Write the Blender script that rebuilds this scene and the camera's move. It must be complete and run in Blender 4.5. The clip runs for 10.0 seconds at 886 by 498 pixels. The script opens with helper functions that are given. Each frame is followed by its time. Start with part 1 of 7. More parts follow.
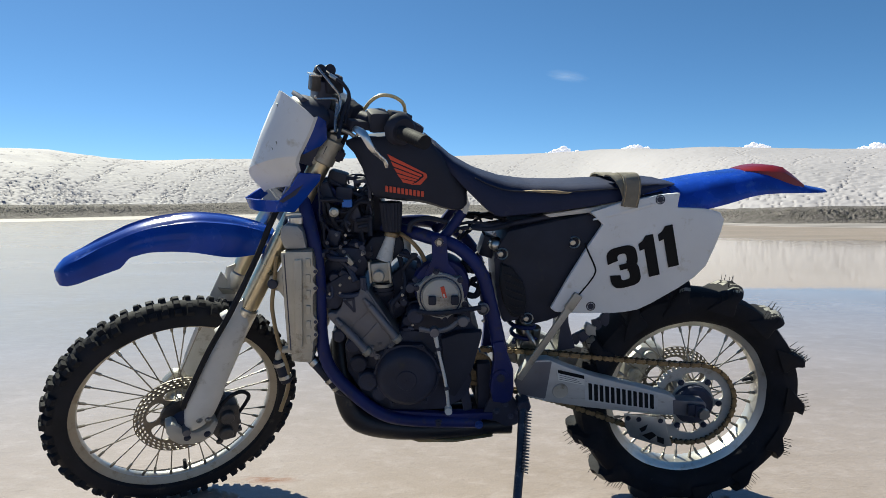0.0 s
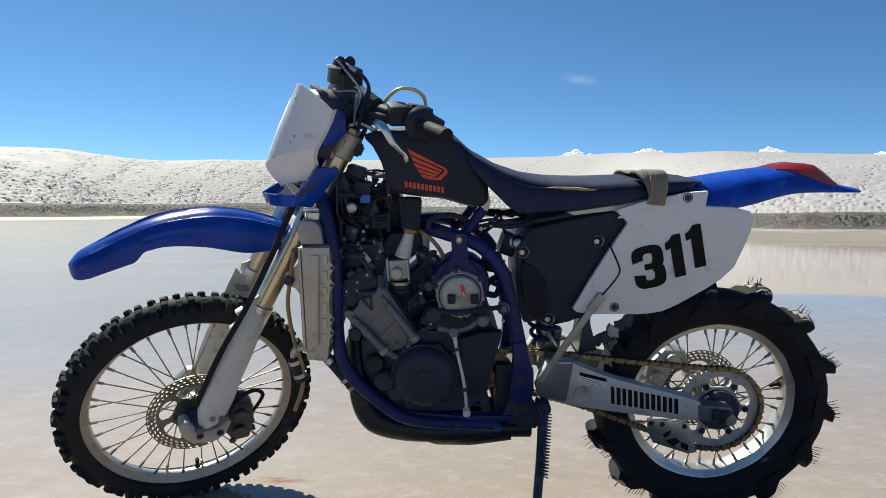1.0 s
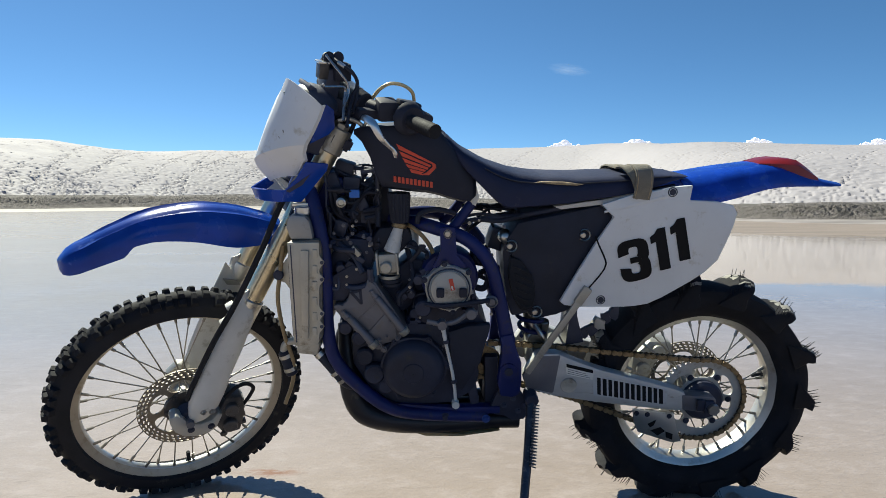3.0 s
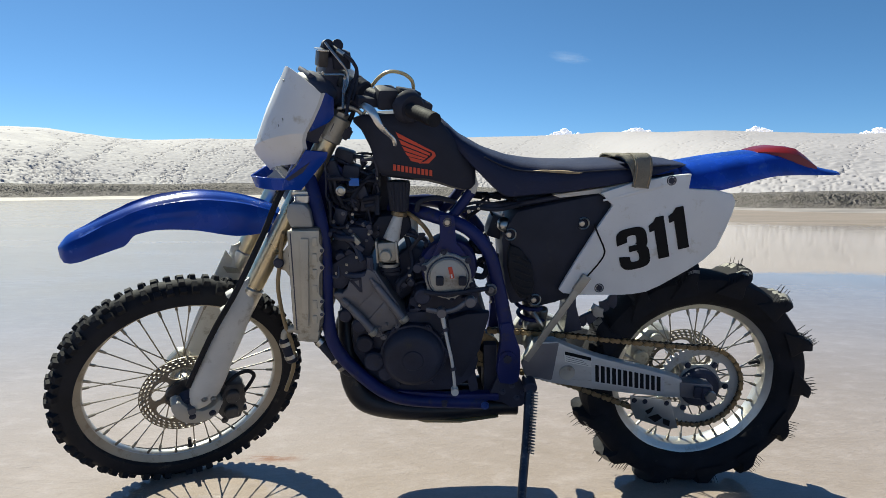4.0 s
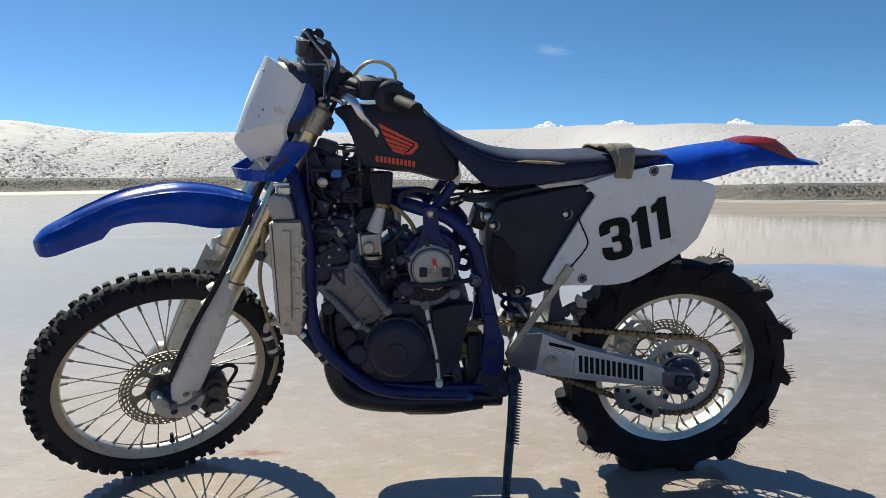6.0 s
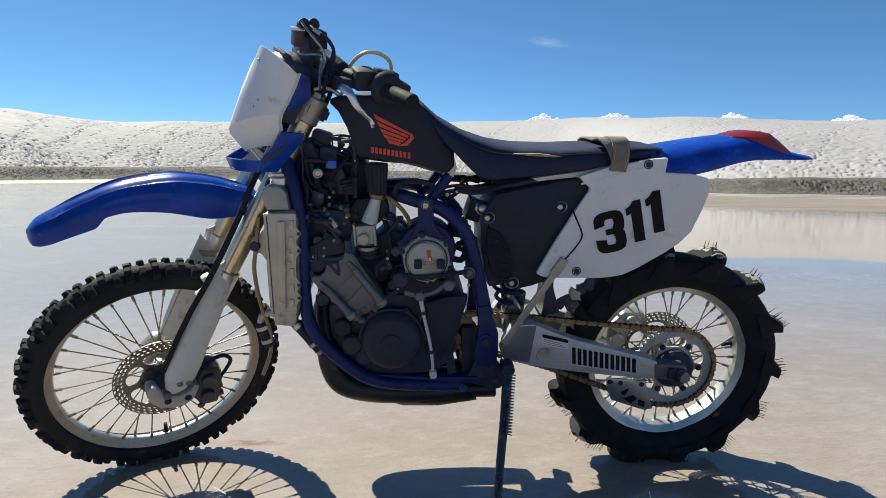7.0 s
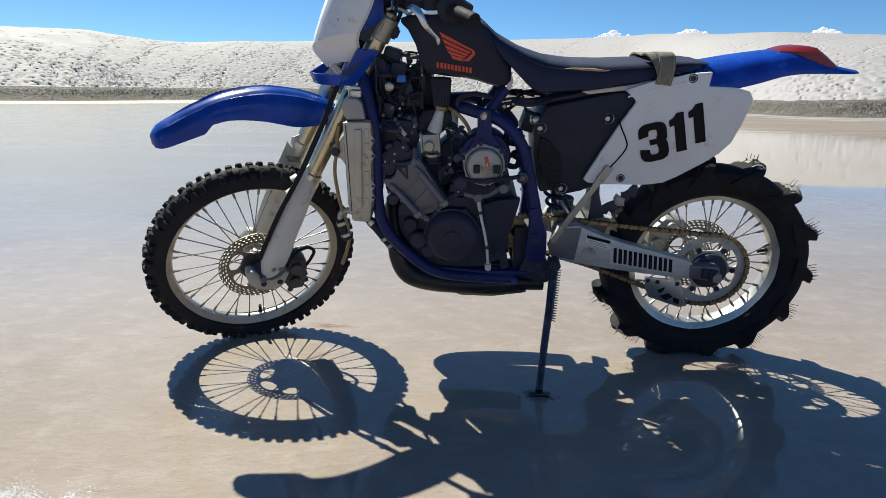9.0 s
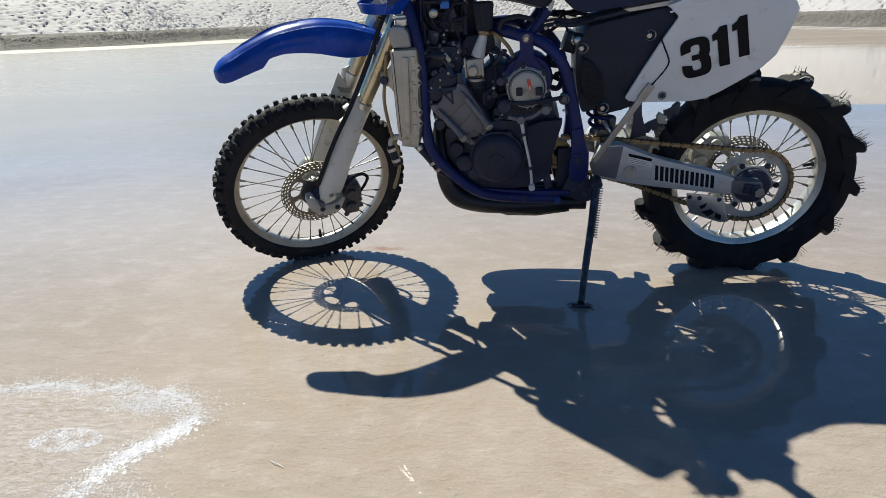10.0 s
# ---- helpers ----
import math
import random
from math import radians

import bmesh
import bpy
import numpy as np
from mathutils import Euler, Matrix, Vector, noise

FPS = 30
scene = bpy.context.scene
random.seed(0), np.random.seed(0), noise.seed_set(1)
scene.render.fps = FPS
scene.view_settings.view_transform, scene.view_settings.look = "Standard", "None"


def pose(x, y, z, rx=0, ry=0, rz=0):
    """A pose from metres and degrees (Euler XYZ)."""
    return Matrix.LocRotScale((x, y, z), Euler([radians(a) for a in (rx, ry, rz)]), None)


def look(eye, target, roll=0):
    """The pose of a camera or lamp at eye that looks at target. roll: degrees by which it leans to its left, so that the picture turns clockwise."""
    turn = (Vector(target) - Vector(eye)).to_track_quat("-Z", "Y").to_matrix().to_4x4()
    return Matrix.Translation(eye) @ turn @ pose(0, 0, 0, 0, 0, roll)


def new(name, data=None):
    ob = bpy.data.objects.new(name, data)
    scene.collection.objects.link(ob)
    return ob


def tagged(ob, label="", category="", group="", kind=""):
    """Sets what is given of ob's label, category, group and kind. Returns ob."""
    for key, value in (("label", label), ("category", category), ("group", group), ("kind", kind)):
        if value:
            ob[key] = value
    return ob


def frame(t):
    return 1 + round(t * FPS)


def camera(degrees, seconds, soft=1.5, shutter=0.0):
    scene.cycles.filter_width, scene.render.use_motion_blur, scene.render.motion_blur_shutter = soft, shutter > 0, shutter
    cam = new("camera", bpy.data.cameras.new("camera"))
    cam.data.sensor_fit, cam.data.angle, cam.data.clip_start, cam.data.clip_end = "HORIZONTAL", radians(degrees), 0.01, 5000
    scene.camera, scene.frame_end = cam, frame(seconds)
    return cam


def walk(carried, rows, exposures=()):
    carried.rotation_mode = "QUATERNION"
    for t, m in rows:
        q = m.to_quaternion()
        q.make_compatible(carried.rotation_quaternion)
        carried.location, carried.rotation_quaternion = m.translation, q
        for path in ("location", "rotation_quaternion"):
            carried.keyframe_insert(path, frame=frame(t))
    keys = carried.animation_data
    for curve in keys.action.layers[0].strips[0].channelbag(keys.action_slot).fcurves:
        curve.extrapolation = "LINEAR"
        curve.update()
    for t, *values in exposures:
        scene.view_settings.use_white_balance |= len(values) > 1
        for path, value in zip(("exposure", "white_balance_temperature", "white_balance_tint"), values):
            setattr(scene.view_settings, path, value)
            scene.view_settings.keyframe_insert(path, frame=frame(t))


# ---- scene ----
cam = camera(72.2, 10.0, soft=0.5)
PATH = [
    (0, -0.0321, -1.8300, 0.8703, 86.523, -0.091, -1.680),
    (0.5, -0.0427, -1.8042, 0.8567, 86.847, -1.217, -1.227),
    (1, -0.0529, -1.7917, 0.8553, 86.742, -0.608, -0.593),
    (1.5, -0.0569, -1.7961, 0.8609, 85.958, -0.470, -0.950),
    (2, -0.0526, -1.8043, 0.8647, 85.913, -1.095, -1.037),
    (3.5, -0.0523, -1.8089, 0.8647, 85.850, -0.293, -1.835),
    (4, -0.0526, -1.8128, 0.8637, 84.840, -0.532, -1.687),
    (4.5, -0.0488, -1.8128, 0.8635, 84.726, -0.763, -2.233),
    (5, -0.0503, -1.8112, 0.8621, 84.813, -1.020, -2.368),
    (5.5, -0.0485, -1.8062, 0.8585, 84.577, -0.313, -2.822),
    (7, -0.0504, -1.8096, 0.8592, 83.438, -0.761, -3.642),
    (7.5, -0.0502, -1.8089, 0.8570, 83.112, -0.207, -3.125),
    (8, -0.0579, -1.8111, 0.8611, 82.865, -0.551, -1.116),
    (8.5, -0.0543, -1.8696, 0.8413, 78.252, -1.919, 0.126),
    (9, -0.0522, -2.0315, 0.8358, 76.203, -0.879, 2.002),
    (9.5, -0.0102, -2.1069, 0.8506, 69.269, 0.744, 2.695),
    (10, -0.0322, -2.1511, 0.8272, 70.062, 1.686, 6.249),
]
walk(cam, [(t, pose(x, y, z, rx, ry, rz)) for t, x, y, z, rx, ry, rz in PATH])

# ---- light: clear desert sky, high sun ahead and to the left ----
SUN_DIR = Vector((-0.528, 0.730, 1.0)).normalized()
world = bpy.data.worlds.new("desert_sky")
scene.world = world
world.use_nodes = True
wn = world.node_tree
sky = wn.nodes.new("ShaderNodeTexSky")
sky.sky_type = "NISHITA"
sky.sun_disc = False
sky.sun_elevation = math.asin(SUN_DIR.z)
sky.sun_rotation = math.atan2(SUN_DIR.x, SUN_DIR.y)
sky.altitude, sky.air_density, sky.dust_density, sky.ozone_density = 1500, 0.7, 0.25, 8.0
deep = wn.nodes.new("ShaderNodeHueSaturation")
deep.inputs["Hue"].default_value, deep.inputs["Saturation"].default_value, deep.inputs["Value"].default_value = 0.4885, 1.05, 1.10
wn.links.new(sky.outputs[0], deep.inputs["Color"])
wn.links.new(deep.outputs[0], wn.nodes["Background"].inputs["Color"])
wn.nodes["Background"].inputs["Strength"].default_value = 0.064
sun = new("sun", bpy.data.lights.new("sun", "SUN"))
sun.data.energy, sun.data.angle, sun.data.color = 5.0, radians(0.53), (1.0, 0.995, 0.81)
sun.matrix_world = look((0, 0, 50), Vector((0, 0, 50)) - SUN_DIR)
scene.view_settings.exposure = 0.80


# ---- materials ----
def mat(name, col, rough=0.5, metal=0.0, var=0.15, scale=9.0, bump=0.15, bscale=220.0, dirt=None, coat=0.0, stretch=(1, 1, 1), spec=0.5):
    """Procedural surface: two scales of tone, uneven gloss, fine relief, optional blotches of dirt (colour, share)."""
    m = bpy.data.materials.new(name)
    m.use_nodes = True
    t = m.node_tree
    b = t.nodes["Principled BSDF"]
    co = t.nodes.new("ShaderNodeTexCoord")
    mp = t.nodes.new("ShaderNodeMapping")
    mp.inputs["Scale"].default_value = stretch
    t.links.new(co.outputs["Object"], mp.inputs["Vector"])
    big = t.nodes.new("ShaderNodeTexNoise")
    big.inputs["Scale"].default_value, big.inputs["Detail"].default_value = scale, 6
    fine = t.nodes.new("ShaderNodeTexNoise")
    fine.inputs["Scale"].default_value, fine.inputs["Detail"].default_value = bscale, 3
    for n in (big, fine):
        t.links.new(mp.outputs[0], n.inputs["Vector"])
    ramp = t.nodes.new("ShaderNodeValToRGB")
    ramp.color_ramp.elements[0].position, ramp.color_ramp.elements[1].position = 0.3, 0.7
    ramp.color_ramp.elements[0].color = (*[c * (1 - var) for c in col], 1)
    ramp.color_ramp.elements[1].color = (*[min(1, c * (1 + var)) for c in col], 1)
    t.links.new(big.outputs["Fac"], ramp.inputs[0])
    out = ramp.outputs[0]
    if dirt:
        n3 = t.nodes.new("ShaderNodeTexNoise")
        n3.inputs["Scale"].default_value, n3.inputs["Detail"].default_value, n3.inputs["Roughness"].default_value = scale * 2.3, 9, 0.7
        t.links.new(mp.outputs[0], n3.inputs["Vector"])
        r3 = t.nodes.new("ShaderNodeMapRange")
        r3.inputs["From Min"].default_value, r3.inputs["From Max"].default_value = 0.62 - 0.3 * dirt[1], 0.75 - 0.15 * dirt[1]
        t.links.new(n3.outputs["Fac"], r3.inputs["Value"])
        mx = t.nodes.new("ShaderNodeMix")
        mx.data_type = "RGBA"
        mx.inputs[7].default_value = (*dirt[0], 1)
        t.links.new(r3.outputs[0], mx.inputs[0])
        t.links.new(out, mx.inputs[6])
        out = mx.outputs[2]
    t.links.new(out, b.inputs["Base Color"])
    rr = t.nodes.new("ShaderNodeMapRange")
    rr.inputs["To Min"].default_value, rr.inputs["To Max"].default_value = max(0.02, rough * 0.7), min(1, rough * 1.3)
    t.links.new(big.outputs["Fac"], rr.inputs["Value"])
    t.links.new(rr.outputs[0], b.inputs["Roughness"])
    b.inputs["Metallic"].default_value = metal
    b.inputs["Specular IOR Level"].default_value = spec
    b.inputs["Coat Weight"].default_value = coat
    if bump:
        bp = t.nodes.new("ShaderNodeBump")
        bp.inputs["Strength"].default_value, bp.inputs["Distance"].default_value = bump, 0.002
        t.links.new(fine.outputs["Fac"], bp.inputs["Height"])
        t.links.new(bp.outputs[0], b.inputs["Normal"])
    return m


M_RUBBER = mat("tyre_rubber", (0.02013, 0.0207, 0.02546), 0.78, var=0.3, bump=0.3, dirt=((0.07, 0.066, 0.06), 0.05), spec=0.15)
M_PADDLE = mat("paddle_rubber", (0.01667, 0.01667, 0.02049), 0.78, var=0.35, scale=14, bump=0.5, bscale=120, dirt=((0.05, 0.047, 0.043), 0.05), spec=0.14)
M_WORN = mat("worn_rubber", (0.25, 0.24, 0.22), 0.7, var=0.4, scale=40)
M_ALU = mat("brushed_aluminium", (0.62, 0.61, 0.58), 0.33, 1.0, var=0.15, dirt=((0.3, 0.26, 0.2), 0.15))
M_RIM = mat("rim_aluminium", (0.56, 0.55, 0.53), 0.38, 0.8, var=0.12, dirt=((0.40, 0.34, 0.26), 0.2))
M_CAST = mat("cast_aluminium", (0.40, 0.39, 0.36), 0.5, 0.75, var=0.2, bump=0.35, dirt=((0.2, 0.17, 0.13), 0.2))
M_RAD = mat("dusty_radiator_metal", (0.50, 0.465, 0.40), 0.5, 0.4, var=0.18, bump=0.25, dirt=((0.22, 0.18, 0.13), 0.2))
M_GREY = mat("grey_engine_paint", (0.1437, 0.1437, 0.1677), 0.45, 0.35, var=0.2, bump=0.2, dirt=((0.14, 0.125, 0.105), 0.15))
M_STEEL = mat("steel", (0.45, 0.44, 0.42), 0.32, 1.0, var=0.15)
M_DISC = mat("brake_disc_steel", (0.20, 0.18, 0.155), 0.5, 0.7, var=0.25, dirt=((0.16, 0.115, 0.075), 0.25))
M_SPOKE = mat("spoke_steel", (0.30, 0.28, 0.25), 0.4, 0.9, var=0.2)
M_GOLD = mat("anodised_fork", (0.58, 0.51, 0.37), 0.28, 0.95, var=0.1, dirt=((0.35, 0.3, 0.22), 0.12))
M_GUARD = mat("scuffed_grey_white_plastic", (0.60, 0.59, 0.57), 0.55, var=0.12, bump=0.2, dirt=((0.3, 0.27, 0.23), 0.2))
M_WHITE = mat("white_plastic", (0.71, 0.72, 0.745), 0.38, var=0.05, bump=0.05, dirt=((0.5, 0.47, 0.42), 0.12))
M_BLUE = mat("blue_plastic", (0.004, 0.046, 0.33), 0.26, var=0.25, bump=0.08, bscale=160, dirt=((0.09, 0.16, 0.5), 0.05), spec=0.3)
M_FRAME = mat("blue_frame_paint", (0.00897, 0.01725, 0.1045), 0.45, var=0.25, bump=0.1, spec=0.3, dirt=((0.04, 0.036, 0.045), 0.25))
# brighter than M_BLUE: light passing through the tail shell is put into the colour
M_TAIL = mat("backlit_blue_plastic", (0.006, 0.048, 0.37), 0.26, var=0.3, scale=16, bump=0.06, spec=0.35, dirt=((0.05, 0.13, 0.46), 0.2))
M_RED = mat("red_lens", (0.19, 0.008, 0.007), 0.3, var=0.2, bump=0.05)
M_LOGO = mat("red_decal", (0.62, 0.07, 0.035), 0.5, var=0.12, bump=0.05)
M_DECAL = mat("black_decal", (0.010, 0.010, 0.012), 0.55, var=0.2, bump=0.05, spec=0.12)
M_PAPER = mat("pale_sticker", (0.66, 0.65, 0.62), 0.6, var=0.1, bump=0.05)
# M_BLACK, M_DARK, M_TANK, M_ENGINE: raised and blued, glare haze put into the base colour
M_BLACK = mat("black_plastic", (0.02565, 0.02835, 0.04374), 0.55, var=0.25, bump=0.2, spec=0.2, dirt=((0.045, 0.043, 0.043), 0.03))
M_DARK = mat("veiled_black", (0.045, 0.051, 0.08424), 0.5, var=0.3, bump=0.3, bscale=90, spec=0.35)
M_TANK = mat("satin_black_tank", (0.0195, 0.02275, 0.03931), 0.5, var=0.2, bump=0.15, dirt=((0.035, 0.035, 0.042), 0.06), spec=0.2)
M_SEAT = mat("navy_seat_vinyl", (0.01208, 0.01782, 0.05216), 0.58, var=0.2, bump=0.35, bscale=400, spec=0.3, dirt=((0.07, 0.07, 0.09), 0.06))
M_ENGINE = mat("black_engine_paint", (0.036, 0.03975, 0.0648), 0.5, 0.1, var=0.35, bump=0.3, spec=0.25, dirt=((0.045, 0.042, 0.040), 0.1))
M_PIPE = mat("black_exhaust", (0.0196, 0.0196, 0.0257), 0.38, 0.2, var=0.4, bump=0.2, spec=0.35, dirt=((0.07, 0.055, 0.042), 0.15))
M_LINK = mat("oily_inner_links", (0.10, 0.075, 0.045), 0.4, 0.7, var=0.4, scale=60)
M_CHAIN = mat("gold_chain", (0.29, 0.215, 0.125), 0.40, 0.8, var=0.4, scale=60, dirt=((0.06, 0.045, 0.03), 0.3))
M_WEB = mat("olive_webbing", (0.20, 0.18, 0.145), 0.85, var=0.2, scale=40, bump=0.8, bscale=500)
M_FOAM = mat("torn_foam", (0.36, 0.27, 0.17), 0.9, var=0.3, scale=80)
M_HOSE = mat("yellowed_clear_hose", (0.66, 0.52, 0.28), 0.35, var=0.1, bump=0.05)
M_BROWN = mat("brown_hose", (0.32, 0.22, 0.11), 0.5, var=0.2, bump=0.1)
M_TAPE = mat("silver_tape", (0.45, 0.46, 0.48), 0.3, 0.8, var=0.4, scale=60, bump=0.5, bscale=120)
M_CORE = mat("radiator_core", (0.17, 0.155, 0.135), 0.55, 0.4, var=0.3, scale=30, bump=0.5, bscale=300, stretch=(1, 1, 3))
M_LUG = mat("pale_painted_casting", (0.42, 0.41, 0.39), 0.5, 0.3, var=0.15, bump=0.2, dirt=((0.22, 0.19, 0.16), 0.2))
M_LEVER = mat("satin_lever_aluminium", (0.62, 0.62, 0.62), 0.28, 0.95, var=0.1)
# black cable made grey all over in place of its pale highlights
M_CABLE = mat("highlight_grey_cable", (0.34, 0.34, 0.35), 0.2, 0.75, var=0.2, bump=0.05)
M_BLUECLIP = mat("bright_blue_connector", (0.01, 0.14, 0.55), 0.4, var=0.1)
M_FLANGE = mat("dusty_tan_rim_wall", (0.45, 0.395, 0.32), 0.48, 0.45, var=0.14, scale=14, bump=0.15, dirt=((0.30, 0.235, 0.165), 0.3))
M_CALIPER = mat("dusty_grey_caliper", (0.0744, 0.072, 0.07776), 0.45, 0.45, var=0.3, scale=30, bump=0.3, dirt=((0.15, 0.13, 0.11), 0.2))
M_STAND = mat("worn_blued_steel", (0.040, 0.044, 0.060), 0.34, 0.6, var=0.4, scale=25, bump=0.2, dirt=((0.20, 0.19, 0.18), 0.2))
M_ARM = mat("satin_swingarm_aluminium", (0.50, 0.50, 0.50), 0.45, 0.35, var=0.1, scale=12, bump=0.12, stretch=(1, 1, 4), dirt=((0.27, 0.25, 0.22), 0.15))
M_SPROCKET = mat("machined_sprocket", (0.46, 0.45, 0.43), 0.45, 0.25, var=0.12, bump=0.1, dirt=((0.2, 0.17, 0.13), 0.15))
M_TOPTANK = mat("dull_cast_tank", (0.33, 0.33, 0.335), 0.5, 0.4, var=0.15, bump=0.2, dirt=((0.2, 0.18, 0.15), 0.15))
M_BAND = mat("scuffed_silver_decal", (0.52, 0.52, 0.525), 0.5, 0.1, var=0.08, scale=30, bump=0.08, dirt=((0.36, 0.34, 0.31), 0.2))
M_SPRING = mat("blue_spring", (0.02, 0.06, 0.25), 0.35, var=0.2)


# ---- mesh tools ----
def finish(bm, name, material, angle=38):
    bmesh.ops.recalc_face_normals(bm, faces=bm.faces)
    me = bpy.data.meshes.new(name)
    bm.to_mesh(me)
    bm.free()
    for m in (material if isinstance(material, (list, tuple)) else [material]):
        me.materials.append(m)
    me.shade_smooth()
    me.set_sharp_from_angle(angle=radians(angle))
    return me


def part(name, bm, material, parent, label="", steered=False, angle=38):
    """One mesh object under a thing or a part. steered: turned with the handlebar."""
    if steered:
        bm.transform(STEER)
    ob = new(name, finish(bm, name, material, angle))
    ob.parent = parent
    return tagged(ob, label)


def piece(name, me, parent, m):
    ob = new(name, me)
    ob.parent = parent
    ob.matrix_basis = m
    return ob


def merge(bm, tmp, m=None):
    if m is not None:
        tmp.transform(m)
    me = bpy.data.meshes.new("tmp")
    tmp.to_mesh(me)
    tmp.free()
    bm.from_mesh(me)
    bpy.data.meshes.remove(me)
    return bm


def loft(bm, rings, closed=True, cap=True):
    vs = [[bm.verts.new(p) for p in r] for r in rings]
    n = len(vs[0])
    for a, b in zip(vs, vs[1:]):
        for i in range(n if closed else n - 1):
            bm.faces.new((a[i], a[(i + 1) % n], b[(i + 1) % n], b[i]))
    if cap and closed:
        bm.faces.new(vs[0])
        bm.faces.new(vs[-1][::-1])
    return bm


def spline(pts, k=6):
    """Catmull-Rom through the points."""
    p = [Vector(q) for q in pts]
    if len(p) < 3:
        return p
    p = [2 * p[0] - p[1]] + p + [2 * p[-1] - p[-2]]
    res = []
    for a, b, c, d in zip(p, p[1:], p[2:], p[3:]):
        for i in range(k):
            t = i / k
            res.append(0.5 * (2 * b + (c - a) * t + (2 * a - 5 * b + 4 * c - d) * t * t + (3 * b - a - 3 * c + d) * t ** 3))
    res.append(p[-2])
    return res


def tube(bm, pts, r, n=10, k=6, flat=1.0, cap=True):
    """A round bar along a smooth line; r may be a number or one number a point."""
    line = spline(pts, k)
    rs = [r] * len(line) if isinstance(r, (int, float)) else [float(v) for v in np.interp(np.linspace(0, 1, len(line)), np.linspace(0, 1, len(r)), r)]
    tang = [(line[min(i + 1, len(line) - 1)] - line[max(i - 1, 0)]).normalized() for i in range(len(line))]
    u = tang[0].orthogonal().normalized() if abs(tang[0].y) > 0.9 else tang[0].cross(Vector((0, 1, 0))).normalized()
    rings = []
    for p, t, q in zip(line, tang, rs):
        u = (u - t * u.dot(t)).normalized()
        v = t.cross(u)
        rings.append([p + q * (u * math.cos(a) + v * flat * math.sin(a)) for a in (2 * math.pi * j / n for j in range(n))])
    return loft(bm, rings, cap=cap)


def cyl(bm, p0, p1, r0, r1=None, n=18, bev=0.0):
    p0, p1 = Vector(p0), Vector(p1)
    r1 = r0 if r1 is None else r1
    t = (p1 - p0).normalized()
    u = t.orthogonal().normalized()
    v = t.cross(u)
    stations = [(p0, r0), (p1, r1)] if not bev else [(p0, r0 - bev), (p0 + t * bev, r0), (p1 - t * bev, r1), (p1, r1 - bev)]
    return loft(bm, [[p + q * (u * math.cos(a) + v * math.sin(a)) for a in (2 * math.pi * j / n for j in range(n))] for p, q in stations])


def prism(bm, outline, y0, y1, bev=0.0, seg=2, m=None):
    """A plate or block: an outline in x, z, with depth along y and rounded edges."""
    tmp = bmesh.new()
    loft(tmp, [[(x, y0, z) for x, z in outline], [(x, y1, z) for x, z in outline]])
    if bev:
        bmesh.ops.recalc_face_normals(tmp, faces=tmp.faces)
        bmesh.ops.bevel(tmp, geom=list(tmp.edges), offset=bev, segments=seg, profile=0.6, affect="EDGES", clamp_overlap=True)
    return merge(bm, tmp, m)


def box(bm, c, s, m=None, bev=0.0):
    x, y, z = (v / 2 for v in s)
    base = Matrix.Translation(c)
    return prism(bm, [(-x, -z), (x, -z), (x, z), (-x, z)], -y, y, bev, 2, base if m is None else base @ m)


def lathe(bm, prof, c, n=72, closed=True, arc=(0, 2 * math.pi)):
    """A ring about the line through c along y; prof holds (radius, y)."""
    full = abs(arc[1] - arc[0] - 2 * math.pi) < 1e-6
    cols = []
    for j in range(n if full else n + 1):
        a = arc[0] + (arc[1] - arc[0]) * j / n
        cols.append([bm.verts.new((c[0] + r * math.cos(a), c[1] + y, c[2] + r * math.sin(a))) for r, y in prof])
    k = len(prof)
    for j in range(n):
        A, B = cols[j], cols[(j + 1) % len(cols)]
        for i in range(k if closed else k - 1):
            bm.faces.new((A[i], A[(i + 1) % k], B[(i + 1) % k], B[i]))
    return bm


def pierced(bm, c, y, r0, r1, rows, cols, share, thick, skew=0.0, hollow=2.4, seg=8, edge=0.0):
    """A flat ring with rows of holes cut through it."""
    tmp = bmesh.new()

    def at(i, j, u, v):
        r = r0 + (r1 - r0) * (i + v) / rows
        a = 2 * math.pi * (j + u + skew * (i + v)) / cols
        return tmp.verts.new((c[0] + r * math.cos(a), y, c[2] + r * math.sin(a)))

    for i in range(rows):
        for j in range(cols):
            outer, inner = [], []
            for s in range(seg * 4):
                e, w = divmod(s, seg)
                f = w / seg
                u, v = ((f, 0), (1, f), (1 - f, 1), (0, 1 - f))[e]
                outer.append(at(i, j, u, v))
                du, dv = u - 0.5, v - 0.5
                q = (abs(du * 2) ** hollow + abs(dv * 2) ** hollow) ** (1 / hollow)
                inner.append(at(i, j, 0.5 + du / q * 2 * share[0], 0.5 + dv / q * 2 * share[1]))
            n = len(outer)
            for s in range(n):
                tmp.faces.new((outer[s], outer[(s + 1) % n], inner[(s + 1) % n], inner[s]))
    bmesh.ops.remove_doubles(tmp, verts=tmp.verts, dist=1e-5)
    bmesh.ops.recalc_face_normals(tmp, faces=tmp.faces)
    bmesh.ops.solidify(tmp, geom=list(tmp.faces), thickness=thick)
    return merge(bm, tmp)


def bolt(bm, c, r=0.007, h=0.006, washer=True):
    if washer:
        cyl(bm, c, (c[0], c[1] - 0.002, c[2]), r * 1.45, n=16)
    return cyl(bm, (c[0], c[1] - 0.002, c[2]), (c[0], c[1] - h, c[2]), r, n=6, bev=0.001)


def lerp(table, x):
    return float(np.interp(x, [a for a, _ in table], [b for _, b in table]))


